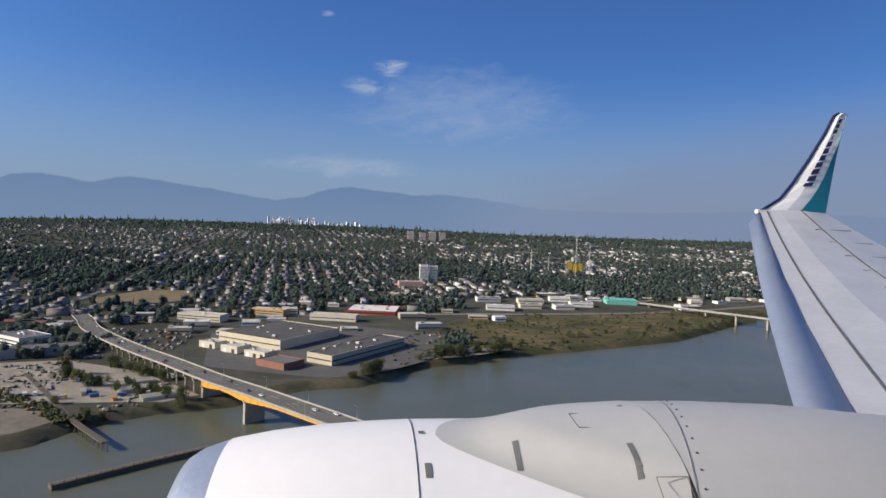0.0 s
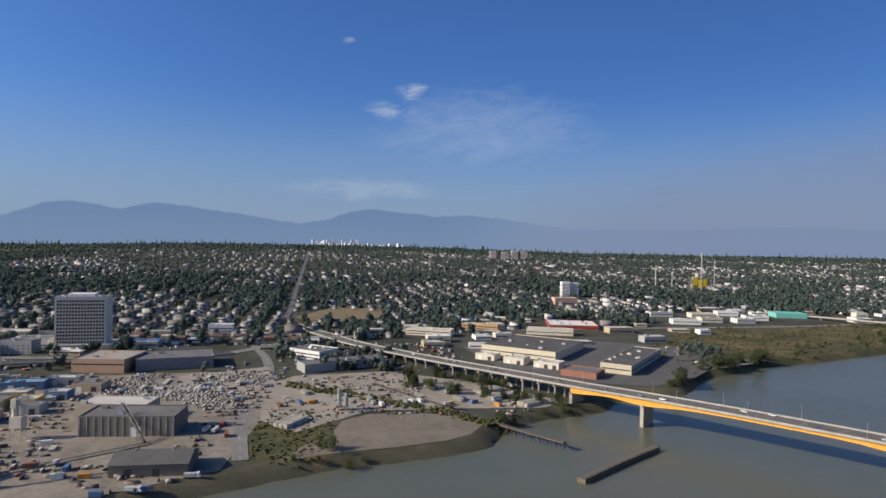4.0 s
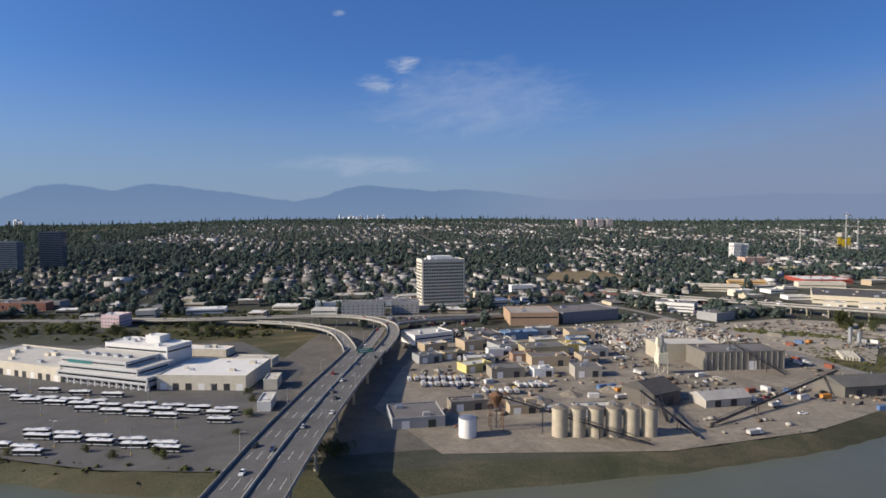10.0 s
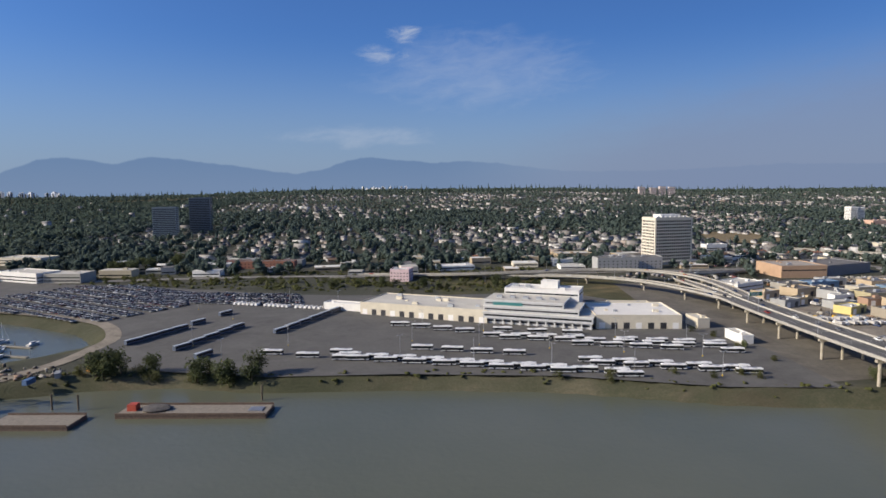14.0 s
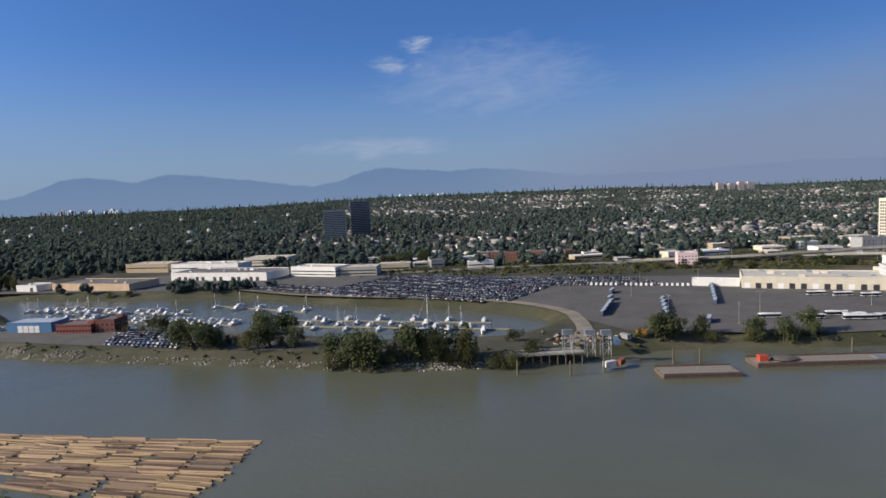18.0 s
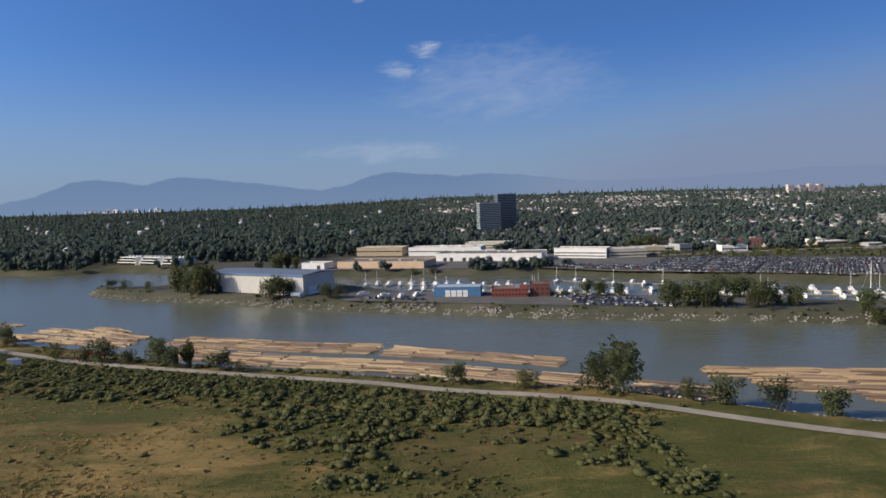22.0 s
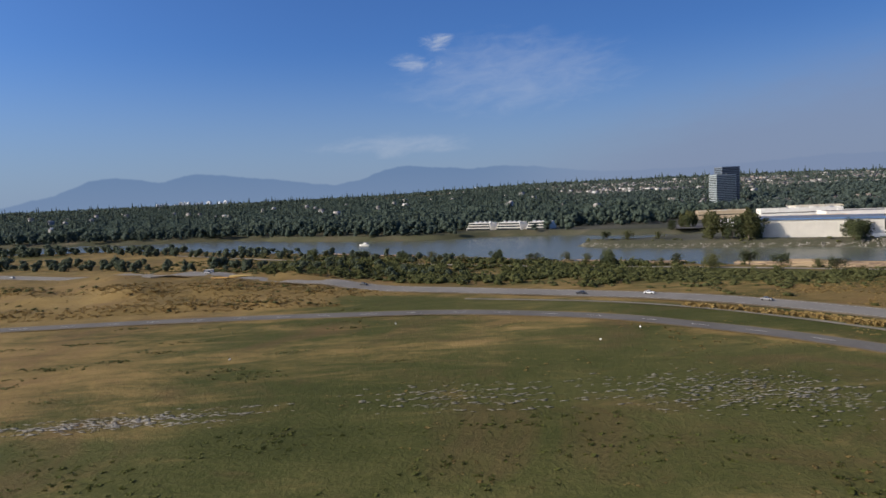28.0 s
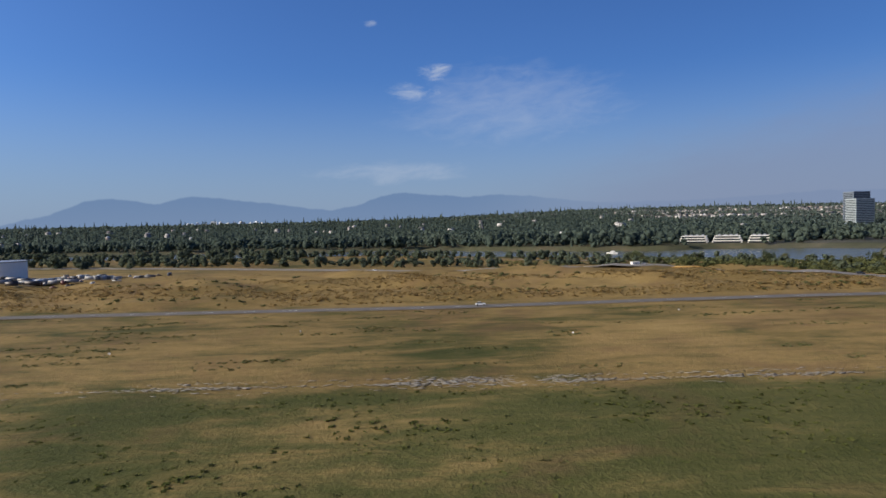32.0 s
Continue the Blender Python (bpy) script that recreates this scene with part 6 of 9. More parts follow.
bushes("green_tufts", "lush green tufts of uncut airfield grass", X[ok], Y[ok], .25, .8, leafy("lush_grass", (.05, .07, .016), (.12, .125, .036), .05, .35), .4, GRASS_TUFTS)
BRUSH = leafy("bank_brush_stems", (.17, .125, .05), (.36, .25, .1), .03, .3)
X, Y = random_spots(10000, -2500, -1930, 282, 372)
ok = away_from(X, Y, HWY, 11) & away_from(X, Y, AIR_ROAD, 7) & (np.sin(X / 33) + np.sin(Y / 9 + X / 57) + rng.uniform(-.7, .7, X.size) > -.4)
bushes("bank_brush", "tall golden and brown brush over a low airfield bank", X[ok], Y[ok], .5, 1.5, BRUSH, .4, GRASS_TUFTS)
X, Y = random_spots(1500, -2500, -1930, 286, 400)
ok = away_from(X, Y, HWY, 12) & away_from(X, Y, AIR_ROAD, 8) & (np.sin(X / 27) + np.sin(Y / 8 + X / 43) + rng.uniform(-.6, .6, X.size) > .75)
bushes("bank_shrubs", "dark green shrubs scattered along a low airfield bank", X[ok], Y[ok], .7, 2.2, BUSH, .6)
RAIL_BED = [(-372, 528), (-345, 510), (-319, 493), (-285, 468), (-250, 443), (-220, 414)]
X = rng.uniform(-372, -205, 700)
Y = line_y(X, RAIL_BED) + rng.normal(0, 5, 700)
ok = np.abs(Y - line_y(X, RAIL_BED)) > 1.5
bushes("rail_hedge", "rough dark green scrub along an old rail bed", X[ok], Y[ok], .8, 2.6, BUSH, .8, SHRUBS)
for x, y, k, sc in ((-268, 527, 2, .9), (-264, 522, 1, .9), (-321, 361, 1, .9), (-326, 364, 4, 1), (-308, 345, 4, .9), (-240, 448, 4, .8), (-300, 352, 4, .5)):
    plant(k, x, y, sc)
X, Y = random_spots(420, -378, -322, 338, 448)
ok = (river_distance(X, Y) > 4) & (np.abs(X + 371 + (Y - 345) * .15) > 7)
bushes("yard_scrub", "rough brown and green scrub between works yards", X[ok], Y[ok], .6, 1.8, BUSH, .7, SHRUBS)
X, Y = rng.normal(-1678, 3.5, 700), rng.uniform(165, 288, 700)
ok = np.abs(X + 1677) > 1.0
bushes("ditch_reeds", "tall dark reeds along a marsh ditch", X[ok], Y[ok], .4, .95, REED, .7, GRASS_TUFTS)
X, Y = random_spots(1500, -1765, -1480, 105, 300)
ok = away_from(X, Y, HWY, 14) & (X > -1735) & (river_distance(X, Y) > 30) & (np.sin(X / 21 + Y / 35) + np.sin(Y / 12) + rng.uniform(-1, 1, X.size) > .5) & (np.abs(X + 1678) > 6)
bushes("marsh_shrubs", "small olive shrubs scattered over dry marsh grass", X[ok], Y[ok], .5, 1.5, BUSH, .7)
X, Y = random_spots(2600, -1765, -1640, 100, 300)
ok = away_from(X, Y, HWY, 14) & (Y < line_y(X, [(-1751, 343), (-1691, 306), (-1649, 282), (-1604, 263)]) - 26) & (np.sin(X / 15 + Y / 21) + np.sin(Y / 8 - X / 33) + rng.uniform(-.8, .8, X.size) > .2) & (np.abs(X + 1678) > 5) & (X > -1740)
STRAW = leafy("marsh_straw_stems", (.13, .11, .05), (.24, .19, .085), .03, .3)
bushes("marsh_straw", "golden clumps of dry marsh grass", X[ok], Y[ok], .4, 1.1, STRAW, .4, GRASS_TUFTS)
X, Y = random_spots(17000, -1800, -1560, 85, 290)
ok = away_from(X, Y, HWY, 12) & (X > -1790) & (Y < line_y(X, [(-1800, 370), (-1751, 343), (-1691, 306), (-1649, 282), (-1604, 263), (-1557, 244)]) - 30)
ok &= (np.abs(X + 1688 - (Y - 190) * .09) > 4.5) & (np.abs(X + 1677) > 3) & (np.sin(X / 11 + Y / 17) + np.sin(Y / 6 - X / 27) + rng.uniform(-.9, .9, X.size) > -.3)
GOLDEN = leafy("golden_stems", (.24, .168, .062), (.38, .27, .104), .03, .4)
bushes("golden_grass", "rough golden grass standing over a dry marsh", X[ok], Y[ok], .3, .95, GOLDEN, .36, GRASS_TUFTS)
X, Y = random_spots(3000, -2030, -1785, 285, 520)
dyke = line_y(X, [(-2030, 516), (-2010, 500), (-1900, 425), (-1818, 377), (-1751, 343)])
ok = away_from(X, Y, HWY, 20) & (Y > line_y(X, HWY[:9])) & (np.abs(Y - dyke) > 5) & (river_distance(X, Y) > 4) & (Y < dyke + 24) & ((X < -1835) | (Y > line_y(X, [(-1835, 300), (-1785, 322)])))
ok &= np.sin(X / 14 + Y / 27) + np.sin(Y / 12 - X / 31) + rng.uniform(-.7, .7, X.size) > -.7
bushes("roadside_thicket", "tall dense green thicket between a road and the river", X[ok], Y[ok], 1.6, 4.2, BUSH, 1.05)
X, Y = rng.normal(-1676.5, 4.6, 520), rng.uniform(138, 264, 520)
ok = (np.abs(X + 1676.5) > 1.6) & (np.sin(Y / 9) + rng.uniform(-1, 1, X.size) > -.5)
bushes("ditch_shrubs", "dark green shrubs crowding both sides of a marsh ditch", X[ok], Y[ok], .8, 2.1, BUSH, .8)
at = np.linspace(0, 5, 900)
X = np.interp(at, range(6), [-1818, -1786, -1769, -1758, -1753, -1750]) + rng.normal(0, 1.5, at.size)
Y = np.interp(at, range(6), [240, 205, 176, 150, 125, 100]) + rng.uniform(-3, 3, at.size)
ok = away_from(X, Y, HWY, 10.5)
bushes("verge_grass", "tall pale golden grass in a row beside a road", X[ok], Y[ok], .7, 1.5, GOLDEN, .8, GRASS_TUFTS)
X, Y = np.stack([rng.normal(-1768, 3.6, 900), rng.normal(132, 7, 900)])
ok = (np.abs(Y - 132) < 12) & (np.abs(X + 1768 + (Y - 132) * .4) < 4.2)
n, r = int(ok.sum()), rng.uniform(.25, .75, int(ok.sum()))
scatter("broken_gravel", [(v * np.array([1, 1, .3]), f) for v, f in ROCKS], np.stack([X[ok], Y[ok], surface_z(X[ok], Y[ok]) + .1, rng.uniform(0, 6.28, n), r, r, r, rng.integers(0, 4, n)], 1), islands("broken_stone", [(.145, .137, .115), (.2, .188, .16), (.11, .104, .088)], .95, vary=.2), "patch of broken grey gravel between two roads", "gravel")
v, f = blob(1, 77, .3)
heap = thing("sand_heap", "long low heap of orange sand beside a road", "sand heap", -2043, 372, z_at(-2043, 372), -8)
part("heap", Shape().add([tuple(p * np.array([10, 2.4, 1.3])) for p in v], [tuple(int(i) for i in q) for q in f]), plain("orange_sand", (.55, .3, .08), .95, vary=.25, scale=.5), heap)


# ---------------------------------------------------------------- vehicles
TYRE = plain("tyre_rubber", (.015, .015, .016), .9)
CAR_GLASS = plain("car_glass", (.015, .018, .022), .06, vary=.2, spec=.6, bump=0)
PAINTS = [("white", (.72, .72, .7)), ("silver", (.42, .43, .44)), ("black", (.02, .02, .022)), ("dark blue", (.03, .05, .12)), ("red", (.3, .03, .02)), ("grey", (.14, .14, .15))]
WHEEL = Shape().add(*(lambda t: ([(x, z, y) for x, y, z in t.v], t.f))(Shape().tube(0, 0, -.12, .12, .34, .34, 12))).mesh("wheel", TYRE)


def car_shapes():
    b = Shape()
    b.box(-2.2, 2.2, -.88, .88, .28, .62, .03).box(-2.15, 2.15, -.86, .86, .6, .92, .1)
    c = Shape().add([(-1.55, -.76, .9), (.95, -.76, .9), (.95, .76, .9), (-1.55, .76, .9), (-1.0, -.6, 1.42), (.25, -.6, 1.42), (.25, .6, 1.42), (-1.0, .6, 1.42)],
                    [(0, 1, 5, 4), (1, 2, 6, 5), (2, 3, 7, 6), (3, 0, 4, 7), (4, 5, 6, 7)])
    r = Shape().box(-1.02, .27, -.61, .61, 1.41, 1.47, .05)
    return b, c, r


def car(paint, group):
    name, col = paint
    ob = thing("car", "parked %s saloon car on asphalt" % name if group == "parked cars" else "%s saloon car on the road" % name, "car", 0, 0, 0, 0, group)
    b, c, r = car_shapes()
    m = plain("car_paint_" + name.replace(" ", "_"), col, .3, 0, vary=.05, spec=.5, bump=0)
    part("body", b.add(r.v, r.f), m, ob)
    part("glasshouse", c, CAR_GLASS, ob, "dark glass")
    for x in (-1.35, 1.35):
        for y in (-.82, .82):
            part("wheel", WHEEL, None, ob, at=pose(x, y, .34))
    return ob


CARS = {}


def put_car(n, group, m):
    key = (n % len(PAINTS), group)
    if key in CARS:
        return copy_thing(CARS[key], m)
    CARS[key] = car(PAINTS[key[0]], group)
    CARS[key].matrix_basis = m


def drive(C, t, lane, n, back=False, group="cars on the road"):
    """A car on the line C, at the share t of its length, lane metres to the left."""
    i = min(len(C) - 2, int(t * (len(C) - 1)))
    a, b = C[i], C[i + 1]
    u = (b - a) / np.linalg.norm(b - a)
    p = a + np.array([-u[1], u[0], 0]) * lane
    put_car(n, group, pose(p[0], p[1], p[2] + .06, 0, -math.degrees(math.asin(u[2])), math.degrees(math.atan2(u[1], u[0])) + (180 if back else 0)))


r5 = random.Random(5)
for pts, lanes, count in ((RIVER_BRIDGE, (-6.6, -2.6, 2.6, 6.6), 34), (APPROACH, (-10.5, -6.5, -2.5, 2.5, 6.5, 10.5), 28), (RAMP_W, (-2, 2), 6), (RAMP_L, (-2, 2), 7), (RAMP_E, (-2, 2), 5)):
    C = curve_points(pts, 4)
    for i in range(count):
        ln = r5.choice(lanes)
        drive(C, (i + r5.random()) / count, ln, r5.choice((0, 1, 2, 5, 0, 3, 4)), ln > 0)
H = on_land(HWY, .27, 4)
for x, y, n, ln in ((-1956, 338, 2, 3), (-1853, 281, 2, -3), (-1825, 264, 0, 3), (-1786, 240, 5, 3), (-1760, 188, 0, -3), (-2060, 395, 5, 3), (-2240, 490, 1, -3)):
    i = int(np.argmin((H[:, 0] - x) ** 2 + (H[:, 1] - y) ** 2))
    drive(H, i / (len(H) - 1), ln, n, ln < 0)
H = on_land(AIR_ROAD, .27, 4)
i = int(np.argmin((H[:, 0] + 2184) ** 2 + (H[:, 1] - 261) ** 2))
drive(H, i / (len(H) - 1), 1.5, 0)

# the car storage lot: close rows, the first rows car by car and the rest as one field of cars
u = np.array([math.cos(radians(-36)), math.sin(radians(-36))])
v = np.array([-u[1], u[0]])
spots = []
for row in range(27):
    for c in range(64):
        if row % 4 == 3 or (c % 17 == 16) or r5.random() < .07:
            continue
        p = np.array([-1300, 531]) + u * (c * 2.75) + v * (row * 4.9 - 2)
        spots.append((p[0], p[1], row))
for row in range(7):
    for c in range(26):
        if row % 3 != 2 and r5.random() < .85:
            p = np.array([-1366, 570]) + u * (c * 2.8) + v * (row * 5.2)
            spots.append((p[0], p[1], 30))
for n, (x, y) in enumerate([(-1400 + 3.1 * i, 374 - 1.25 * i) for i in range(20)] + [(-1398 + 3.1 * i, 366 - 1.25 * i) for i in range(16)] + [(-1530 + 4.5 * i, 424 - 2.0 * i) for i in range(9)]):
    put_car(r5.choice((0, 1, 2, 5, 3)), "parked cars", pose(x, y, 3.28, 0, 0, 68 + r5.uniform(-3, 3)))
for row in range(4):
    for c in range(17 - row):
        if r5.random() < .85:
            spots.append((-1406 + 2.9 * c + 3 * row, 398 - 1.2 * c - 7.5 * row, 30))
for row in range(10):
    for c in range(52):
        if row % 3 != 2 and r5.random() < .9:
            spots.append((-1168 + 2.75 * c + row, 566 - .6 * c - 5.3 * row, 30))
lot = [s for s in spots if float(river_distance(np.array([s[0]]), np.array([s[1]]))[0]) > 8 and s[1] < 612]
ones = [s for s in lot if s[2] < 3]
rest = [s for s in lot if s[2] >= 3]
for x, y, row in ones[:36]:
    put_car(r5.choice((0, 1, 2, 5, 3, 4)), "parked cars", pose(x, y, 3.3, 0, 0, 54))
b, c, rf = car_shapes()
V = tri_faces(b)
field = np.array([(x + r5.uniform(-.4, .4), y + r5.uniform(-.4, .4), 3.3, radians(54 + r5.uniform(-4, 4)), r5.uniform(.9, 1.12), 1, r5.uniform(.95, 1.3), 0) for x, y, row in rest + ones[36:]])
CAR_FIELD = islands("car_field_paint", [(.6, .6, .59), (.04, .04, .042), (.1, .1, .1), (.3, .305, .31), (.06, .07, .09), (.05, .05, .05), (.16, .05, .04), (.04, .04, .04), (.4, .4, .39), (.09, .09, .085), (.66, .66, .64), (.07, .07, .07)], .45, spec=.3, vary=.1, bump=0)
one_body = Shape().box(-2.2, 2.2, -.88, .88, .28, .9, .1).box(-1.02, .27, -.62, .62, 1.36, 1.46, .04)
scatter("car_field", [tri_faces(one_body)], field, CAR_FIELD, "tight rows of new cars on a storage lot", "cars")
one_cab = Shape().add(c.v, c.f)
scatter("car_field_glass", [tri_faces(one_cab)], field, CAR_GLASS, "dark windows over rows of stored cars", "car windows")


def bus(label):
    ob = thing("bus", label, "bus", 0, 0, 0, 0, "parked city buses")
    white = plain("bus_white", (.74, .73, .7), .4, vary=.05, spec=.5, bump=0)
    part("body", Shape().box(-6.1, 6.1, -1.27, 1.27, .35, .95).box(-6.1, 6.1, -1.27, 1.27, 2.45, 2.95, .2), white, ob, "white painted body")
    part("skirt_stripe", Shape().box(-6.11, 6.11, -1.285, 1.285, .36, .6), plain("bus_blue", (.05, .07, .12), .4), ob, "dark blue stripe")
    part("window_band", Shape().box(-6.06, 6.06, -1.25, 1.25, .94, 2.46), CAR_GLASS, ob)
    part("windscreen", Shape().box(6.05, 6.13, -1.15, 1.15, 1.0, 2.5), CAR_GLASS, ob)
    part("roof_pod", Shape().box(-4.6, -1.2, -.9, .9, 2.9, 3.25, .15), white, ob)
    part("roof_pod", Shape().box(1.6, 3.4, -.8, .8, 2.9, 3.15, .15), STEEL, ob)
    big = Shape().add(*(lambda t: ([(x, z, y) for x, y, z in t.v], t.f))(Shape().tube(0, 0, -.16, .16, .5, .5, 12))).mesh("wheel", TYRE)
    for x in (-3.4, 4.0):
        for y in (-1.15, 1.15):
            part("wheel", big, None, ob, at=pose(x, y, .5))
    return ob


FIRST_BUS = bus("white city bus with dark windows parked on asphalt")
first = True
for (x0, y0), (x1, y1), n, extra in (((-944, 404), (-905, 380), 4, 1), ((-888, 366), (-768, 331), 9, 1), ((-880, 359), (-770, 325), 8, 0), ((-842, 340), (-766, 314), 6, 1), ((-934, 341), (-884, 324), 4, 0),
                                     ((-972, 330), (-842, 284), 10, 1), ((-968, 324), (-838, 279), 10, 0), ((-848, 306), (-783, 283), 5, 1), ((-844, 299), (-780, 277), 5, 0), ((-1000, 345), (-978, 337), 2, 0), ((-1016, 340), (-976, 325), 3, 0), ((-880, 380), (-840, 366), 3, 1)):
    for i in range(n):
        t = i / max(1, n - 1)
        x, y = x0 + (x1 - x0) * t, y0 + (y1 - y0) * t
        if r5.random() < .08:
            continue
        m = pose(x + r5.uniform(-.8, .8), y + r5.uniform(-.5, .5), 3.24, 0, 0, -8 + r5.uniform(-3, 3) + (180 if extra else 0))
        if first:
            FIRST_BUS.matrix_basis = m
            first = False
        else:
            copy_thing(FIRST_BUS, m)
VAN = thing("white_van", "white depot van parked in a row", "van", 0, 0, 0, 0, "depot vans")
part("body", Shape().box(-2.6, 2.6, -.95, .95, .35, 2.0, .12), WHITE_PAINT, VAN)
part("windscreen", Shape().box(1.9, 2.55, -.97, .97, 1.15, 1.75), CAR_GLASS, VAN)
for x in (-1.6, 1.6):
    for y in (-.85, .85):
        part("wheel", WHEEL, None, VAN, at=pose(x, y, .34))
TRUCKS_WHITE = [VAN]
used = set()


def put(kinds, i, m):
    ob = kinds[i % len(kinds)]
    if ob.name in used:
        return copy_thing(ob, m)
    ob.matrix_basis = m
    used.add(ob.name)


TRAILER = thing("dark_coach", "dark blue-grey coach parked in a long close line", "coach", 0, 0, 0, 0, "parked dark coaches")
part("body", Shape().box(-5.9, 5.9, -1.25, 1.25, .4, 3.0, .12), plain("coach_blue", (.07, .09, .13), .4, vary=.15, spec=.5), TRAILER)
part("roof", Shape().box(-5.7, 5.7, -1.05, 1.05, 2.98, 3.12), plain("coach_roof", (.42, .46, .5), .5), TRAILER)
part("window_band", Shape().box(-5.6, 5.6, -1.27, 1.27, 1.5, 2.4), CAR_GLASS, TRAILER)
first = True
for (x0, y0), (x1, y1), n in (((-1102, 376), (-1086, 409), 4), ((-1069, 359), (-1050, 409), 5), ((-1052, 340), (-1052, 340), 1), ((-1080, 427), (-1069, 456), 2), ((-1020, 395), (-985, 470), 7)):
    for i in range(n):
        t = i / max(1, n - 1)
        m = pose(x0 + (x1 - x0) * t, y0 + (y1 - y0) * t, 3.24, 0, 0, 60)
        if first:
            TRAILER.matrix_basis, first = m, False
        else:
            copy_thing(TRAILER, m)
for i in range(22):
    put(TRUCKS_WHITE, 0, pose(-1075 + i * 3.6, 500 - i * 1.5, 3.24, 0, 0, 66)) if i % 7 else None


def truck(label, col):
    ob = thing("truck", label, "truck", 0, 0, 0, 0, "works trucks")
    m = plain("truck_paint_%d" % int(col[0] * 100), col, .45, vary=.1)
    part("cab", Shape().box(2.0, 4.0, -1.2, 1.2, .6, 1.6).box(2.0, 3.6, -1.15, 1.15, 1.6, 2.9, .15), m, ob)
    part("windscreen", Shape().box(3.55, 3.7, -1.0, 1.0, 1.7, 2.6), CAR_GLASS, ob)
    part("load_bed", Shape().box(-4, 1.8, -1.25, 1.25, .9, 2.6), plain("truck_bed", (.45, .43, .4), .6), ob)
    for x in (-3, -1.8, 2.9):
        for y in (-1.05, 1.05):
            part("wheel", WHEEL, None, ob, at=pose(x, y, .4) @ Matrix.Scale(1.3, 4))
    return ob


TRUCKS = [truck("white works truck in a dusty yard", (.72, .7, .66)), truck("yellow works truck in a dusty yard", (.7, .45, .06)), truck("blue-grey works truck in a dusty yard", (.15, .2, .28))]
BOXES = []
for cname, col in (("white", (.66, .64, .6)), ("rust-red", (.28, .1, .06)), ("blue", (.1, .17, .3)), ("grey", (.3, .3, .3)), ("orange", (.55, .25, .06))):
    ob = thing("shipping_container", "%s steel shipping container in a works yard" % cname, "container", 0, 0, 0, 0, "yard containers")
    m = plain("container_" + cname.replace("-", "_"), col, .6, .1, vary=.2)
    part("box", Shape().box(-3, 3, -1.2, 1.2, 0, 2.5), m, ob)
    ribs = Shape()
    for i in range(12):
        ribs.box(-2.9 + i * .5, -2.75 + i * .5, -1.26, 1.26, .1, 2.4)
    part("side_ribs", ribs, m, ob)
    part("door", Shape().box(2.98, 3.06, -1.1, 1.1, .1, 2.4), STEEL, ob)
    BOXES.append(ob)
SHEDS_AT = [(-612, 478, 18), (-590, 462, 16), (-566, 450, 22), (-540, 459, 12), (-600, 508, 17), (-570, 512, 19), (-548, 528, 15), (-622, 408, 14), (-520, 509, 15), (-668, 308, 20), (-535, 324, 14), (-508, 306, 14), (-644, 508, 24), (-543, 594, 36), (-482, 610, 40),
            (-445, 394, 34), (-460, 432, 38), (-652, 436, 12), (-645, 472, 13), (-606, 390, 14), (-583, 389, 9), (-555, 386, 12), (-530, 442, 12), (-640, 324, 12), (-612, 316, 10), (-576, 308, 13), (-505, 384, 9), (-602, 278, 30), (-580, 278, 30), (-560, 278, 30), (-630, 290, 16)]


def clear_of_sheds(x, y, pad=4):
    return all((x - a) ** 2 + (y - b) ** 2 > (r + pad) ** 2 for a, b, r in SHEDS_AT)


n = 0
while n < 96:
    x, y = r5.uniform(-670, -385), r5.uniform(270, 560)
    if clear_of_sheds(x, y) and not (-700 < x < -640 and y > 400):
        turn = r5.choice((10, 100, 20, 0, 90)) + r5.uniform(-8, 8)
        m = pose(x, y, 3.22, 0, 0, turn)
        put(TRUCKS, n, m) if n % 3 == 0 else (put(BOXES, r5.randrange(5), m) if n % 3 == 1 else put_car(r5.randrange(6), "parked cars", m))
        n += 1
for n in range(44):
    x, y = r5.uniform(-370, -180), r5.uniform(455, 560)
    if y < 470 + (x + 370) * -.05 or y < 640 + (x + 100):
        put(BOXES if n % 4 else TRUCKS, r5.randrange(5), pose(x, y, 3.26, 0, 0, r5.choice((27, 117)) + r5.uniform(-6, 6)))

# ---------------------------------------------------------------- works yard
SILO = plain("silo_concrete", (.44, .38, .28), .85, vary=.2, scale=.3)


def silo_row():
    for i in range(6):
        ob = thing("storage_silo", "tall round concrete storage silo in a works row", "silo", -603 + i * 8.4, 279 - i * .7, 3, 0, "row of concrete silos")
        part("shaft", Shape().tube(0, 0, -.5, 13.5, 3.7, 3.7, 24), SILO, ob)
        part("roof_cone", Shape().tube(0, 0, 13.5, 14.6, 3.9, 1.0, 24), plain("silo_roof", (.2, .17, .13), .8), ob, "dusty brown cone roof")
        part("hatch", Shape().box(-.7, .7, -.7, .7, 14.5, 15.4), STEEL, ob)
    ob = thing("white_tank", "squat white steel tank beside the silos", "tank", -646, 283, 3)
    part("shaft", Shape().tube(0, 0, -.5, 9, 4.2, 4.2, 24), WHITE_PAINT, ob)
    part("lid", Shape().tube(0, 0, 9, 9.8, 4.3, 2.0, 24), STEEL, ob)
    part("ladder", Shape().beam((4.3, -.3, 0), (4.3, -.3, 9.4), .06).beam((4.3, .3, 0), (4.3, .3, 9.4), .06), DARK_STEEL, ob)


silo_row()


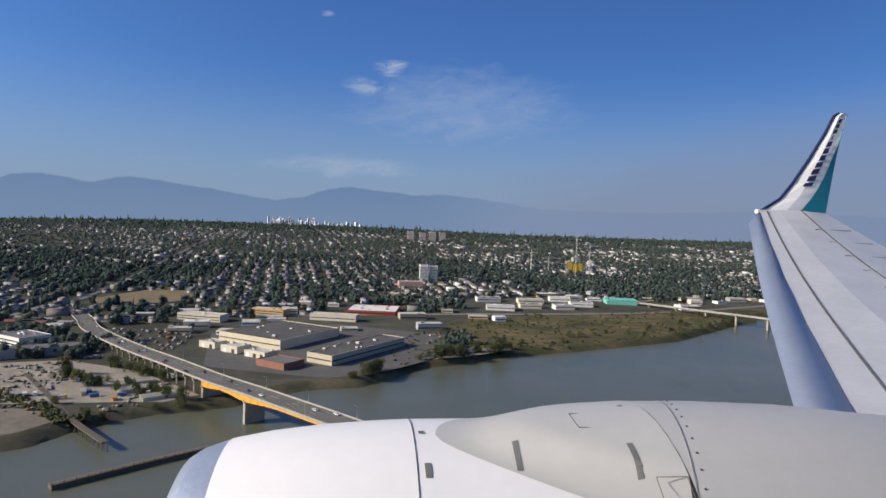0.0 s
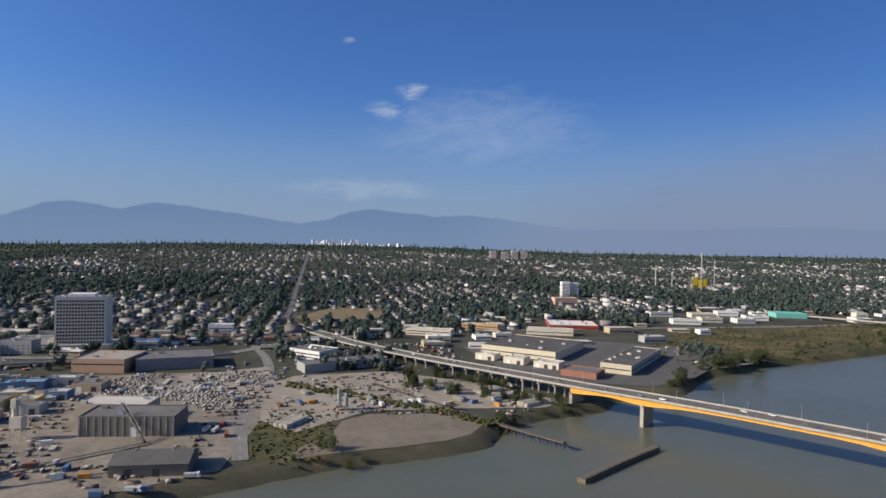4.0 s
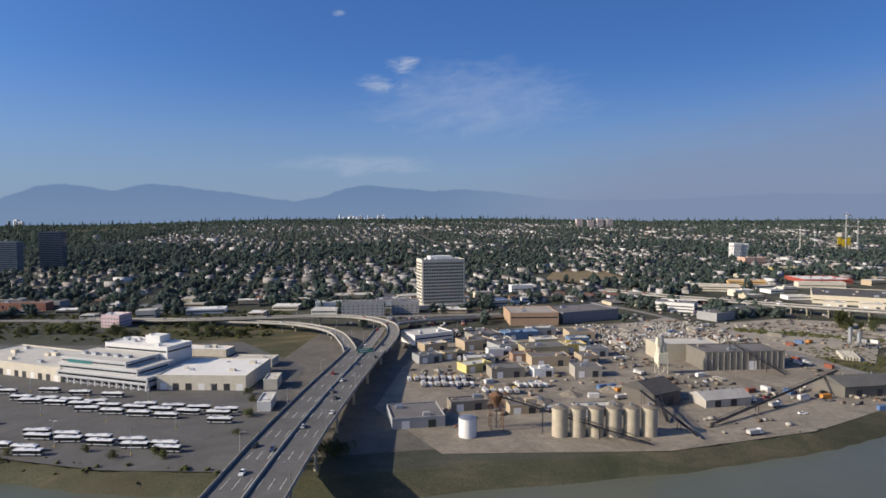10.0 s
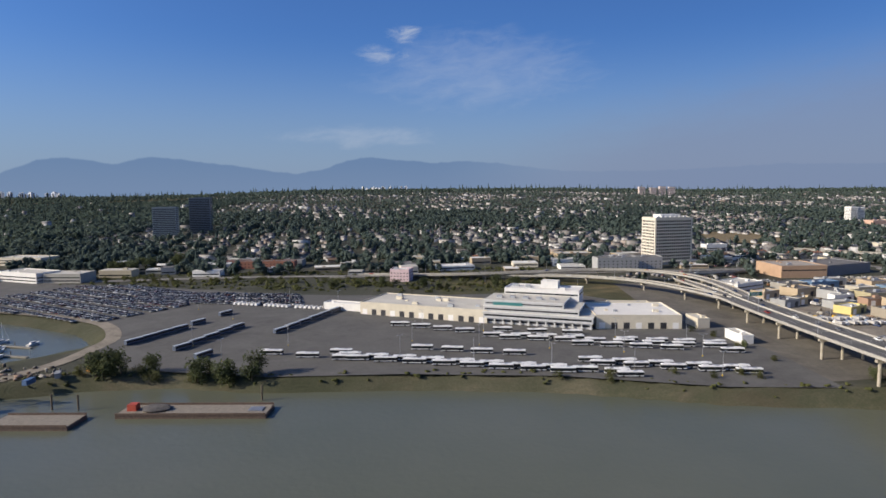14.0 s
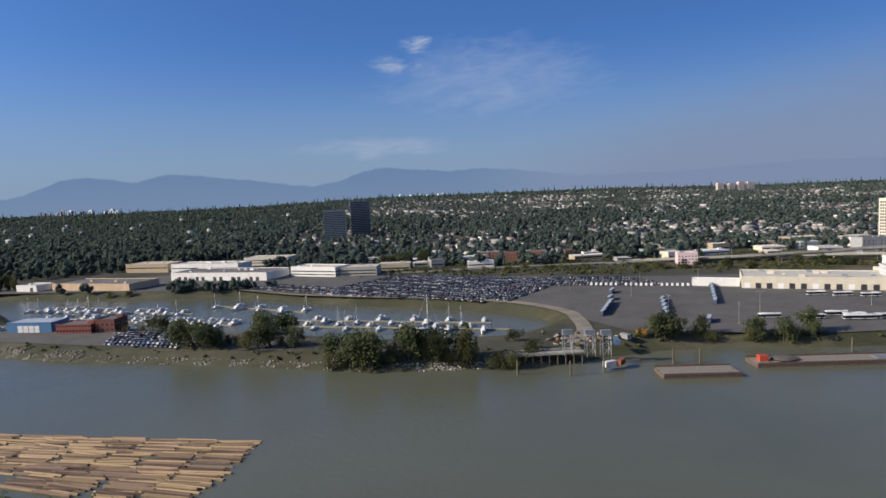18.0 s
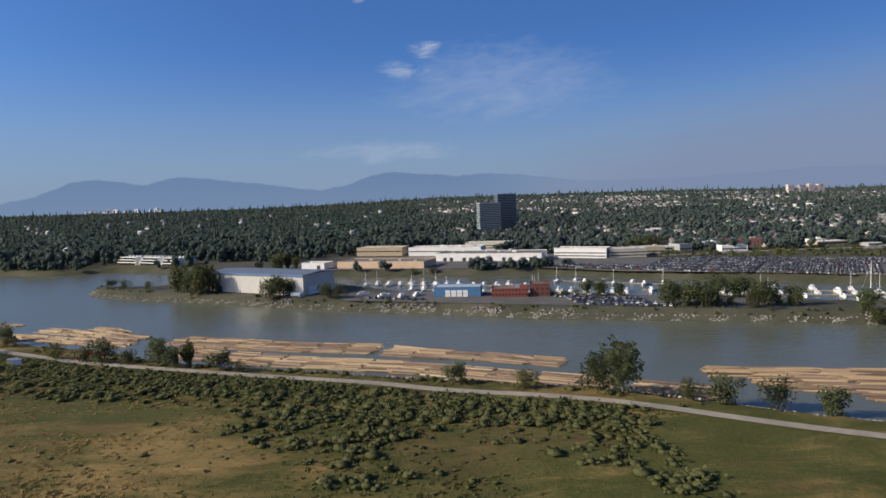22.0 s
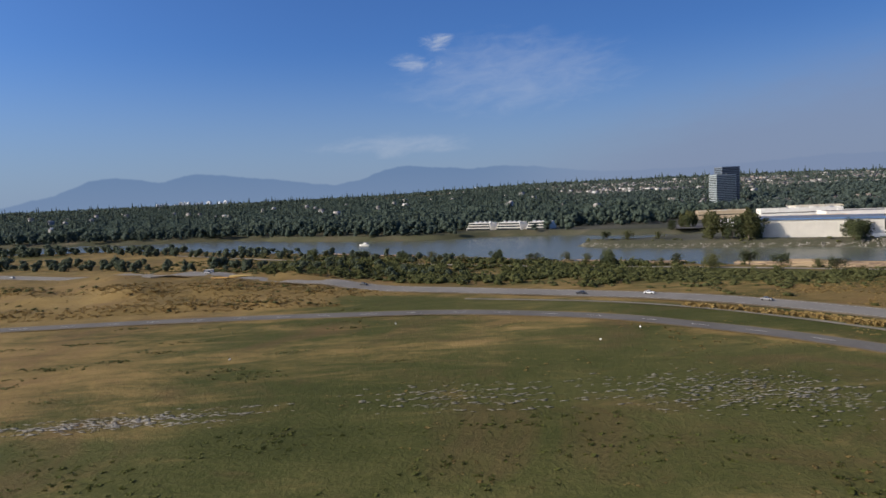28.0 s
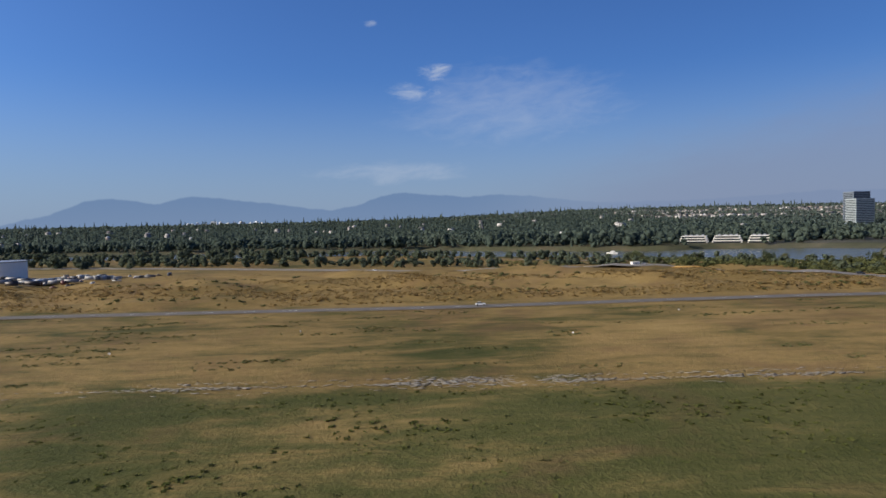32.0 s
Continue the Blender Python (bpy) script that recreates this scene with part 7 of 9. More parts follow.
def lattice(name, label, x, y, w, h, mat=DARK_STEEL, z=3, category="tower"):
    ob = thing(name, label, category, x, y, z)
    for a in (-w / 2, w / 2):
        for b in (-w / 2, w / 2):
            part("leg", Shape().beam((a, b, -.5), (a, b, h), .18, 6), mat, ob)
    k = max(2, int(h / w))
    for i in range(k):
        z0, z1 = i * h / k, (i + 1) * h / k
        br = Shape()
        for (a, b), (c, d) in (((-1, -1), (1, -1)), ((1, -1), (1, 1)), ((1, 1), (-1, 1)), ((-1, 1), (-1, -1))):
            br.beam((a * w / 2, b * w / 2, z0), (c * w / 2, d * w / 2, z1), .1, 5).beam((a * w / 2, b * w / 2, z1), (c * w / 2, d * w / 2, z1), .1, 5)
        part("bracing", br, mat, ob)
    return ob


tower = lattice("hopper_tower", "rusty lattice hopper tower beside the silos", -631, 291, 6, 16, plain("rust", (.16, .09, .05), .9, vary=.4))
part("hopper", Shape().tube(0, 0, 11, 17, 1.2, 3.4, 14).tube(0, 0, 17, 18.5, 3.4, 1.0, 14), plain("rust", (.16, .09, .05), .9), tower)


def conveyor(label, a, b, w=1.6):
    ob = thing("conveyor", label, "conveyor", *a)
    d = Vector(b) - Vector(a)
    q = Shape()
    n = d.to_2d().normalized()
    s = Vector((-n.y, n.x, 0)) * w / 2
    for off in (s, -s):
        q.beam(off, d + off, .14, 5).beam(off + Vector((0, 0, 1.5)), d + off + Vector((0, 0, 1.5)), .14, 5)
    part("side_rail", q, DARK_STEEL, ob)
    part("belt", Shape().add([s, -s, d - s, d + s, s + Vector((0, 0, .15)), -s + Vector((0, 0, .15)), d - s + Vector((0, 0, .15)), d + s + Vector((0, 0, .15))], [(0, 1, 2, 3), (7, 6, 5, 4), (0, 4, 5, 1), (2, 6, 7, 3), (1, 5, 6, 2), (3, 7, 4, 0)]), TYRE, ob)
    for t in (.3, .65, .95):
        p = d * t
        leg = Shape().beam(p + s, Vector((p.x + s.x, p.y + s.y, -a[2] + 3)), .16, 5).beam(p - s, Vector((p.x - s.x, p.y - s.y, -a[2] + 3)), .16, 5)
        part("trestle", leg, DARK_STEEL, ob)


conveyor("long inclined belt conveyor over the silos", (-566, 262, 4), (-634, 294, 20))
conveyor("inclined belt conveyor beside a batching shed", (-428, 372, 4), (-452, 398, 21))
conveyor("short belt conveyor in the sand yard", (-545, 290, 4), (-538, 318, 10))
conveyor("long low belt conveyor across a works yard", (-524, 284, 4.5), (-414, 343, 13))
conveyor("inclined belt conveyor above the silos", (-542, 266, 5), (-549, 314, 13))


def gable_shed(label, x, y, w, d, h, rise, rz, wall, roof):
    ob = thing("gabled_shed", label, "shed", x, y, 3, rz, "gabled works sheds")
    part("wall", Shape().box(-w / 2, w / 2, 0, d, -1, h), wall_mat(wall), ob)
    part("roof", Shape().gable(-w / 2, w / 2, 0, d, h, rise, .6), asphalt("shed_roof_%d" % int(w), roof, .25), ob)
    for u in (-.3, .05):
        part("door", Shape().box(u * w, u * w + 3.6, -.12, .03, 0, min(4.2, h - .6)), DARK_STEEL, ob)
    for u in (-.25, .25):
        part("roof_vent", Shape().tube(u * w, d / 2, h + rise - .3, h + rise + .9, .5, .5, 10), STEEL, ob)


gable_shed("dark gabled works shed with rusty walls", -532, 318, 20, 24, 7.5, 5, 24, (.12, .105, .09), (.085, .08, .075))
gable_shed("low pale gabled shed in a works yard", -500, 313, 28, 15, 4.5, 3, 8, (.4, .37, .32), (.36, .34, .31))
gable_shed("wide dark works shed with a grey roof", -408, 322, 38, 24, 6.5, 3.5, 4, (.14, .13, .11), (.12, .115, .105))
CREAM_STEEL = plain("cream_steel", (.6, .55, .42), .6, vary=.2)
batch = lattice("batching_plant", "cream concrete batching plant with tall silos", -505, 384, 6, 12, CREAM_STEEL)
for a, b, h in ((-1.8, 0, 23), (1.8, .5, 20)):
    part("silo", Shape().tube(a, b, 7, h, 1.7, 1.7, 16).tube(a, b, 4.5, 7, .4, 1.7, 16).tube(a, b, h, h + 1, 1.7, .5, 16), CREAM_STEEL, batch, "cream cement silo")
part("mixing_house", Shape().box(-3.4, 3.4, -3.2, 3.2, 7.5, 14, .2), CREAM_STEEL, batch, "boxed-in mixing house")
part("head_house", Shape().box(-3.6, -.4, -1.8, 1.8, 19, 24, .2), CREAM_STEEL, batch)
part("filter_box", Shape().box(-1, 1, -1, 1, 21, 24.5), STEEL, batch)
building("panel_shed", "concrete panel batching shed with one white door", -445, 388, 56, 26, 12, 0, (.18, .163, .135), ROOF_GREY, 3, units=2)
pd = thing("shed_door", "white roller door of a batching shed", "door", -445, 388, 3)
part("door_leaf", Shape().box(2, 8, -.2, -.06, 0, 6), WHITE_PAINT, pd)
for i in range(14):
    part("panel_rib", Shape().box(-27.5 + i * 4.2, -27 + i * 4.2, -.25, -.06, 0, 12), CONCRETE, pd)
building("panel_shed", "pale concrete shed behind the batching plant", -468, 420, 46, 22, 11, -3, (.42, .37, .28), ROOF_PALE, 3, units=2)
for x, y, h in ((-322, 448, 15), (-317, 445, 12)):
    ob = thing("cement_silo", "slim grey cement silo on legs in a pipe yard", "silo", x, y, 3, 0, "cement silos")
    part("shaft", Shape().tube(0, 0, 4, h, 1.6, 1.6, 16).tube(0, 0, 2, 4, .4, 1.6, 16).tube(0, 0, h, h + .8, 1.6, .4, 16), STEEL, ob)
    for a in range(4):
        part("leg", Shape().beam((1.5 * math.cos(a * 1.571), 1.5 * math.sin(a * 1.571), -.3), (1.5 * math.cos(a * 1.571), 1.5 * math.sin(a * 1.571), 5), .12), STEEL, ob)

PIPE_M = plain("cast_concrete_pipe", (.5, .46, .37), .85, vary=.15, per=.8)
pq = Shape()
ring = [(math.cos(6.283 * i / 12), math.sin(6.283 * i / 12)) for i in range(12)]
pq.add([(x, .75 * a, .75 * b) for x in (-1.6, 1.6) for a, b in ring] + [(x, .58 * a, .58 * b) for x in (-1.6, 1.6) for a, b in ring],
       [(i, (i + 1) % 12, 12 + (i + 1) % 12, 12 + i) for i in range(12)] + [(24 + (i + 1) % 12, 24 + i, 36 + i, 36 + (i + 1) % 12) for i in range(12)]
       + [(i, 24 + i, 24 + (i + 1) % 12, (i + 1) % 12) for i in range(12)] + [(12 + (i + 1) % 12, 36 + (i + 1) % 12, 36 + i, 12 + i) for i in range(12)])
PIPE = pq.mesh("pipe", PIPE_M)
BEAM_ME = Shape().box(-12, 12, -.5, .5, 0, 1.3, .08).mesh("beam", PIPE_M)
for n, (x, y, rz, cnt) in enumerate([(-360, 470, 27, 9), (-350, 490, 27, 8), (-340, 505, 27, 9), (-300, 470, 20, 7), (-420, 500, 10, 9), (-410, 520, 10, 8), (-425, 540, 10, 8), (-470, 470, 5, 10), (-455, 485, 5, 9), (-480, 500, 5, 9), (-440, 505, 0, 9),
                                     (-500, 470, 5, 8), (-470, 525, 5, 10), (-440, 540, 5, 9), (-475, 362, 12, 5), (-400, 470, 80, 8), (-395, 440, 80, 8), (-230, 468, 27, 8), (-260, 482, 27, 9), (-250, 505, 27, 8)]):
    ob = thing("pipe_stack", "row of pale concrete pipes lying in a yard", "pipes", x, y, 3.26, rz, "pipe rows")
    for i in range(cnt):
        part("pipe", PIPE, None, ob, at=pose(0, i * 1.7, .75))
    for i in range(cnt - 1):
        if n % 2:
            part("pipe", PIPE, None, ob, at=pose(.1, .85 + i * 1.7, 2.05))
for x, y, rz in ((-205, 502, 33), (-199, 482, 33), (-177, 463, 33), (-351, 414, 62)):
    ob = thing("beam_stack", "stack of long pale concrete beams beside the bridge", "beams", x, y, 3.27, rz, "beam stacks")
    for j in range(2):
        for i in range(6):
            part("beam", BEAM_ME, None, ob, at=pose(.4 * (i % 2), i * 1.9 - 5, j * 1.5))

# loose goods and scrap between the yards
X = np.concatenate([rng.uniform(-672, -390, 2000), rng.uniform(-430, -180, 900), rng.uniform(-1150, -1090, 60)])
Y = np.concatenate([rng.uniform(275, 560, 2000), rng.uniform(430, 580, 900), rng.uniform(305, 330, 60)])
row = Y - .18 * X
Y = .18 * X + np.round(row / 9) * 9 + rng.normal(0, .9, X.size)
ok = np.array([clear_of_sheds(a, b, 1) for a, b in zip(X, Y)]) & (np.sin(X / 17) + np.sin(Y / 13 + X / 40) > -.3) & (river_distance(X, Y) > 8) & ~((X > -376) & (X < -366)) & (land_z(X, Y) > 2) & ~((X > -240) & (Y > 700 + X))
n = int(ok.sum())
scatter("yard_goods", [tri_faces(Shape().box(-.5, .5, -.5, .5, 0, 1)), tri_faces(Shape().box(-.5, .5, -.12, .12, 0, .5).box(-.4, .4, -.1, .1, .5, .9)), tri_faces(Shape().tube(0, 0, 0, 1, .5, .5, 8))],
        np.stack([X[ok], Y[ok], np.full(n, 3.25), rng.choice([.18, 1.75, .18], n), rng.uniform(.8, 5, n), rng.uniform(.8, 2.4, n), rng.uniform(.4, 1.8, n), rng.integers(0, 3, n)], 1),
        islands("yard_goods", [(.3, .27, .22), (.1, .085, .07), (.45, .42, .36), (.2, .16, .11), (.08, .09, .11), (.16, .14, .12), (.5, .46, .39), (.24, .12, .06), (.13, .12, .1)], .8, vary=.2), "stacked pallets, drums and scrap in dusty yards", "yard goods")

# close rows of pale cast goods behind the batching plant
X, Y = np.meshgrid(np.arange(-505, -384, 3.2), np.arange(452, 566, 5.5))
X, Y = X.ravel() + rng.uniform(-.7, .7, X.size), Y.ravel() + rng.uniform(-.5, .5, Y.size)
ok = np.array([clear_of_sheds(a, b, 2) for a, b in zip(X, Y)]) & (np.sin(X / 9) + np.sin(Y / 14 + X / 31) > -.6) & (np.abs(X + 389) > 6) & (rng.uniform(0, 1, X.size) < .8)
n = int(ok.sum())
scatter("cast_goods", [tri_faces(Shape().tube(0, 0, 0, 1, .55, .55, 10)), tri_faces(Shape().box(-.6, .6, -.5, .5, 0, .8, .05)), tri_faces(Shape().box(-.5, .5, -.8, .8, 0, .4).box(-.4, .4, -.7, .7, .45, .8))],
        np.stack([X[ok], Y[ok], np.full(n, 3.27), rng.uniform(-.1, .1, n), rng.uniform(1.2, 2.4, n), rng.uniform(1.2, 2.4, n), rng.uniform(1.0, 2.2, n), rng.integers(0, 3, n)], 1),
        islands("cast_concrete", [(.4, .37, .32), (.47, .44, .39), (.31, .29, .25), (.42, .38, .32)], .85, vary=.15), "rows of pale cast concrete rings and blocks", "concrete goods")

# heaps of sand
HEAP = SAND
for x, y, r, h in ((-600, 333, 9, 3.5), (-578, 343, 7, 3), (-552, 350, 8, 3), (-628, 345, 7, 2.8), (-560, 322, 6, 2.6)):
    s = Shape()
    n = 20
    for k in range(5):
        q = k / 4
        s.v += [(r * (1 - q) * math.cos(6.283 * i / n) * (1 + .15 * math.sin(i * 2.3 + k)) + .01, r * (1 - q) * math.sin(6.283 * i / n) * (1 + .12 * math.sin(i * 1.7)), -.2 + h * q ** .9) for i in range(n)]
        if k:
            s.f += [((k - 1) * n + i, (k - 1) * n + (i + 1) % n, k * n + (i + 1) % n, k * n + i) for i in range(n)]
    ob = new("sand_heap", s.mesh("sand_heap", HEAP))
    ob.matrix_basis = pose(x, y, 3.2)
    tagged(ob, "conical heap of tan sand in a works yard", "sand heap", "sand heaps")


# ---------------------------------------------------------------- lamps
def lamp_post(h, arms):
    ob = thing("street_lamp", "tall grey steel lamp post with flat heads", "street lamp", 0, 0, 0, 0, "lamp posts")
    part("pole", Shape().tube(0, 0, -.4, h, .16, .09, 8), STEEL, ob)
    part("base", Shape().tube(0, 0, -.3, .7, .35, .3, 8), plain("yellow_base", (.6, .42, .05), .7), ob, "yellow concrete base")
    for a in range(arms):
        d = Vector((math.cos(a * 6.283 / arms), math.sin(a * 6.283 / arms), 0))
        part("arm", Shape().beam((0, 0, h - .2), d * 1.6 + Vector((0, 0, h)), .06), STEEL, ob)
        part("lamp_head", Shape().box(d.x * 1.8 - .4, d.x * 1.8 + .4, d.y * 1.8 - .25, d.y * 1.8 + .25, h - .05, h + .12), STEEL, ob)
    return ob


POSTS = [lamp_post(12, 2), lamp_post(9, 1), lamp_post(30, 4)]
for i, (x, y) in enumerate([(-930 + 38 * c - 8 * r, 395 - 13 * c - 34 * r) for r in range(3) for c in range(5)] + [(-1040, 330), (-1065, 365), (-1010, 360), (-1030, 500), (-990, 480), (-1095, 480), (-1060, 440)]):
    put(POSTS[:1], 0, pose(x, y, 3.2, 0, 0, i * 40))
for pts in (APPROACH, RAMP_W, RAMP_L, RAMP_E, RIVER_BRIDGE):
    C = curve_points(pts, 38)
    N = sides(C)
    w = {27: 0}.get(0, 4.4) if pts is not APPROACH and pts is not RIVER_BRIDGE else (13.1 if pts is APPROACH else 9.1)
    for j in range(1, len(C) - 1):
        p = C[j, :2] + N[j] * w * (1 if j % 2 else -1)
        put(POSTS[1:2], 0, pose(p[0], p[1], C[j, 2], 0, 0, math.degrees(math.atan2(N[j, 1], N[j, 0])) + (180 if j % 2 else 0)))
for x, y in ((-618, 560), (-700, 600), (-640, 610), (-775, 560), (-860, 575)):
    put(POSTS[2:], 0, pose(x, y, 3.0))
gs = thing("gantry_sign", "green highway sign gantry with plain white bars", "road sign", -697, 405, 12.8, 8)
part("post", Shape().beam((-6, 0, -1), (-6, 0, 6), .2).beam((6, 0, -1), (6, 0, 6), .2).beam((-6, 0, 6), (6, 0, 6), .2), STEEL, gs)
part("sign_panel", Shape().box(-5, 5, -.25, -.1, 4.4, 7.2), plain("sign_green", (.02, .2, .12), .5), gs, "green sign panel")
for i in range(2):
    part("text_bar", Shape().box(-4, 3.2 - i, -.3, -.26, 6.2 - i * 1.1, 6.6 - i * 1.1), WHITE_PAINT, gs)

# rows of parked lorries and trailers
for x0, y0, n, step, turn in ((-669, 385, 9, 4.2, 95), (-661, 371, 8, 4.2, 95), (-604, 363, 5, 4.0, 98), (-626, 352, 5, 4.4, 95)):
    for i in range(n):
        m = pose(x0 + i * step, y0 - i * .3, 3.22, 0, 0, turn + r5.uniform(-3, 3))
        put(TRUCKS if (i + int(x0)) % 3 else TRUCKS_WHITE, i, m)


# ---------------------------------------------------------------- marina and harbour
def boat(kind, label):
    ob = thing("boat", label, "boat", 0, 0, 0, 0, "boats in the marina")
    hull = Shape()
    L, W, H = ((9, 1.5, 1.3), (12, 1.9, 1.7), (10, 1.5, 1.2))[kind]
    st = [(-L / 2, .85, 0), (-L * .2, 1, 0), (L * .15, .95, .05), (L * .38, .55, .2), (L / 2, .04, .45)]
    vs = []
    for x, w, up in st:
        vs += [(x, -W * w, H + up), (x, -W * w * .7, -.3), (x, W * w * .7, -.3), (x, W * w, H + up)]
    fs = []
    for i in range(4):
        a = i * 4
        fs += [(a + j, a + j + 1, a + j + 5, a + j + 4) for j in range(3)] + [(a + 3, a, a + 4, a + 7)]
    hull.add(vs, fs + [(3, 2, 1, 0)])
    gel = plain("white_gelcoat", (.78, .76, .71), .35, vary=.06, spec=.5, bump=0)
    part("hull", hull, gel, ob)
    part("cabin", Shape().box(-L * .28, L * .18, -W * .62, W * .62, H - .1, H + 1.1, .2), gel, ob)
    part("cabin_window", Shape().box(-L * .25, L * .16, -W * .6, W * .6, H + .35, H + .8), CAR_GLASS, ob)
    if kind == 1:
        part("flybridge", Shape().box(-L * .2, L * .08, -W * .5, W * .5, H + 1.1, H + 2.0, .25), gel, ob)
        part("canopy", Shape().box(-L * .42, -L * .2, -W * .6, W * .6, H + 1.5, H + 1.6), plain("blue_canvas", (.06, .12, .3), .8), ob, "dark blue canvas canopy")
    if kind == 2:
        part("mast", Shape().tube(.6, 0, H, 13, .13, .09, 6), WHITE_PAINT, ob)
        part("boom", Shape().beam((.6, 0, 3.2), (-3.6, 0, 3.1), .16), plain("sail_cover", (.1, .2, .35), .8), ob)
        part("stay", Shape().beam((.6, 0, 12.8), (4.8, 0, H + .5), .03).beam((.6, 0, 12.8), (-4.8, 0, H), .03), STEEL, ob)
    return ob


BOATS = [boat(0, "white motor boat moored at a marina float"), boat(1, "white cabin cruiser with a flybridge at a float"), boat(2, "white sailing boat with a bare mast at a float")]
DECKING = plain("grey_float_planks", (.3, .27, .21), .85, vary=.3)
r6 = random.Random(6)
# main floats run along the basin; boats lie on both sides
for (x0, y0), (x1, y1), n in (((-1310, 420), (-1160, 372), 14), ((-1330, 448), (-1170, 395), 14), ((-1540, 545), (-1390, 488), 30), ((-1500, 500), (-1345, 432), 34), ((-1380, 520), (-1300, 470), 8)):
    d = Vector((x1 - x0, y1 - y0, 0))
    ang = math.degrees(math.atan2(d.y, d.x))
    ob = thing("marina_float", "long grey plank float on piles in a marina", "float", x0, y0, -2.5, ang, "marina floats")
    L = d.length
    part("deck", Shape().box(0, L, -1.2, 1.2, .1, .6), DECKING, ob)
    for i in range(6):
        part("pile", Shape().tube(L * (i + .5) / 6, 1.5, -3, 3.2, .22, .2, 8), TIMBER, ob)
    for i in range(n):
        t = (i + .5) / n
        side = 1 if i % 2 else -1
        p = Vector((x0, y0, 0)) + d * t
        nrm = Vector((-d.y, d.x, 0)).normalized()
        p += nrm * side * 7.0
        if float(river_distance(np.array([p.x]), np.array([p.y]))[0]) < -4 and r6.random() < .86:
            put(BOATS, r6.choice((0, 1, 0, 2, 1)), pose(p.x, p.y, -2.5, 0, 0, ang + 90 * side + r6.uniform(-4, 4)) )
big = Shape().tube(0, 0, 1, 26, .22, .14, 8)
copy_thing(BOATS[2], pose(-1213, 372, -2.5, 0, 0, 20) @ Matrix.Scale(1.9, 4))
for x, y, rz in ((-1520, 428, 30), (-1508, 424, 70), (-1535, 440, 10), (-1497, 428, 60)):
    put(BOATS, 0, pose(x, y, 3.6, 0, 0, rz))
put(BOATS, 1, pose(-1990, 690, -2.5, 0, 0, 160))


def barge(x, y, rz, L, W, label, load):
    ob = thing("barge", label, "barge", x, y, -2.5, rz)
    rust = plain("barge_rust", (.12, .085, .065), .85, vary=.35)
    part("hull", Shape().box(-L / 2, L / 2, -W / 2, W / 2, -.5, 1.6, .1), rust, ob)
    part("deck", Shape().box(-L / 2 + .5, L / 2 - .5, -W / 2 + .5, W / 2 - .5, 1.6, 1.7), plain("barge_deck", (.23, .2, .16), .9, vary=.3), ob)
    for s in (-1, 1):
        part("bulwark", Shape().box(-L / 2 + .2, L / 2 - .2, s * W / 2 - .15, s * W / 2 + .15, 1.5, 2.5), rust, ob)
    if load:
        part("gravel_load", Shape().add(*blob_scaled(L * .1, W * .36, 2.0, -L * .27)), plain("scrap_load", (.11, .1, .09), .9, vary=.5), ob, "dark scrap load")
        part("deckhouse", Shape().box(-L / 2 + 3, -L / 2 + 7, -2, 2, 1.6, 4.4, .15), plain("red_deckhouse", (.4, .07, .04), .6), ob, "small red deckhouse")
        part("ramp", Shape().box(L / 2 - 9, L / 2 - 3, -2.5, 2.5, 1.6, 2.1), STEEL, ob)


def blob_scaled(a, b, c, dx):
    V, F = blob(1, 5, .5)
    return [(x * a + dx, y * b, 1.5 + z * c) for x, y, z in V], [tuple(int(i) for i in f) for f in F]


barge(-1035, 268, -6, 64, 13, "rust-brown flat barge with a dark load and red deckhouse", True)
barge(-1097, 262, -6, 34, 14, "old flat work barge beside the dock", False)
dock = thing("loading_dock", "steel loading dock with gangway on the river bank", "dock", -1144, 292, 2.6, 0)
part("trestle_deck", Shape().box(-34, 4, -3.5, 3.5, -.1, .5), DECKING, dock)
for i in range(10):
    for s in (-3, 3):
        part("pile", Shape().tube(-33 + i * 4, s, -8, 0, .3, .3, 8), TIMBER, dock)
for s in (-3.2, 3.2):
    part("railing", Shape().beam((-34, s, 1.5), (4, s, 1.5), .08).beam((-34, s, 1.0), (4, s, 1.0), .06), WHITE_PAINT, dock)
for x in (-4, 6, 13):
    g = lattice("gantry", "grey steel loading gantry on the dock", -1144 + x, 288 - x * .3, 4, 10, STEEL, 2.5, "gantry")
    part("hoist", Shape().box(-2.4, 2.4, -1, 1, 9.5, 12), STEEL, g)
for i, (x, y) in enumerate(((-1132, 276), (-1126, 278), (-1120, 300), (-1112, 310), (-1100, 318))):
    put(BOXES, i, pose(x, y, 3.5 if y > 295 else -.8, 0, 0, 20 + i * 30))
for x, y in ((-1152, 270), (-1136, 272), (-1100, 280), (-1088, 278), (-1175, 276), (-1010, 282)):
    ob = new("mooring_pile", Shape().tube(0, 0, -5, 6, .45, .4, 10).mesh("mooring_pile", TIMBER))
    ob.matrix_basis = pose(x, y, -1.5)
    tagged(ob, "dark timber mooring pile standing in the river", "pile", "mooring piles")

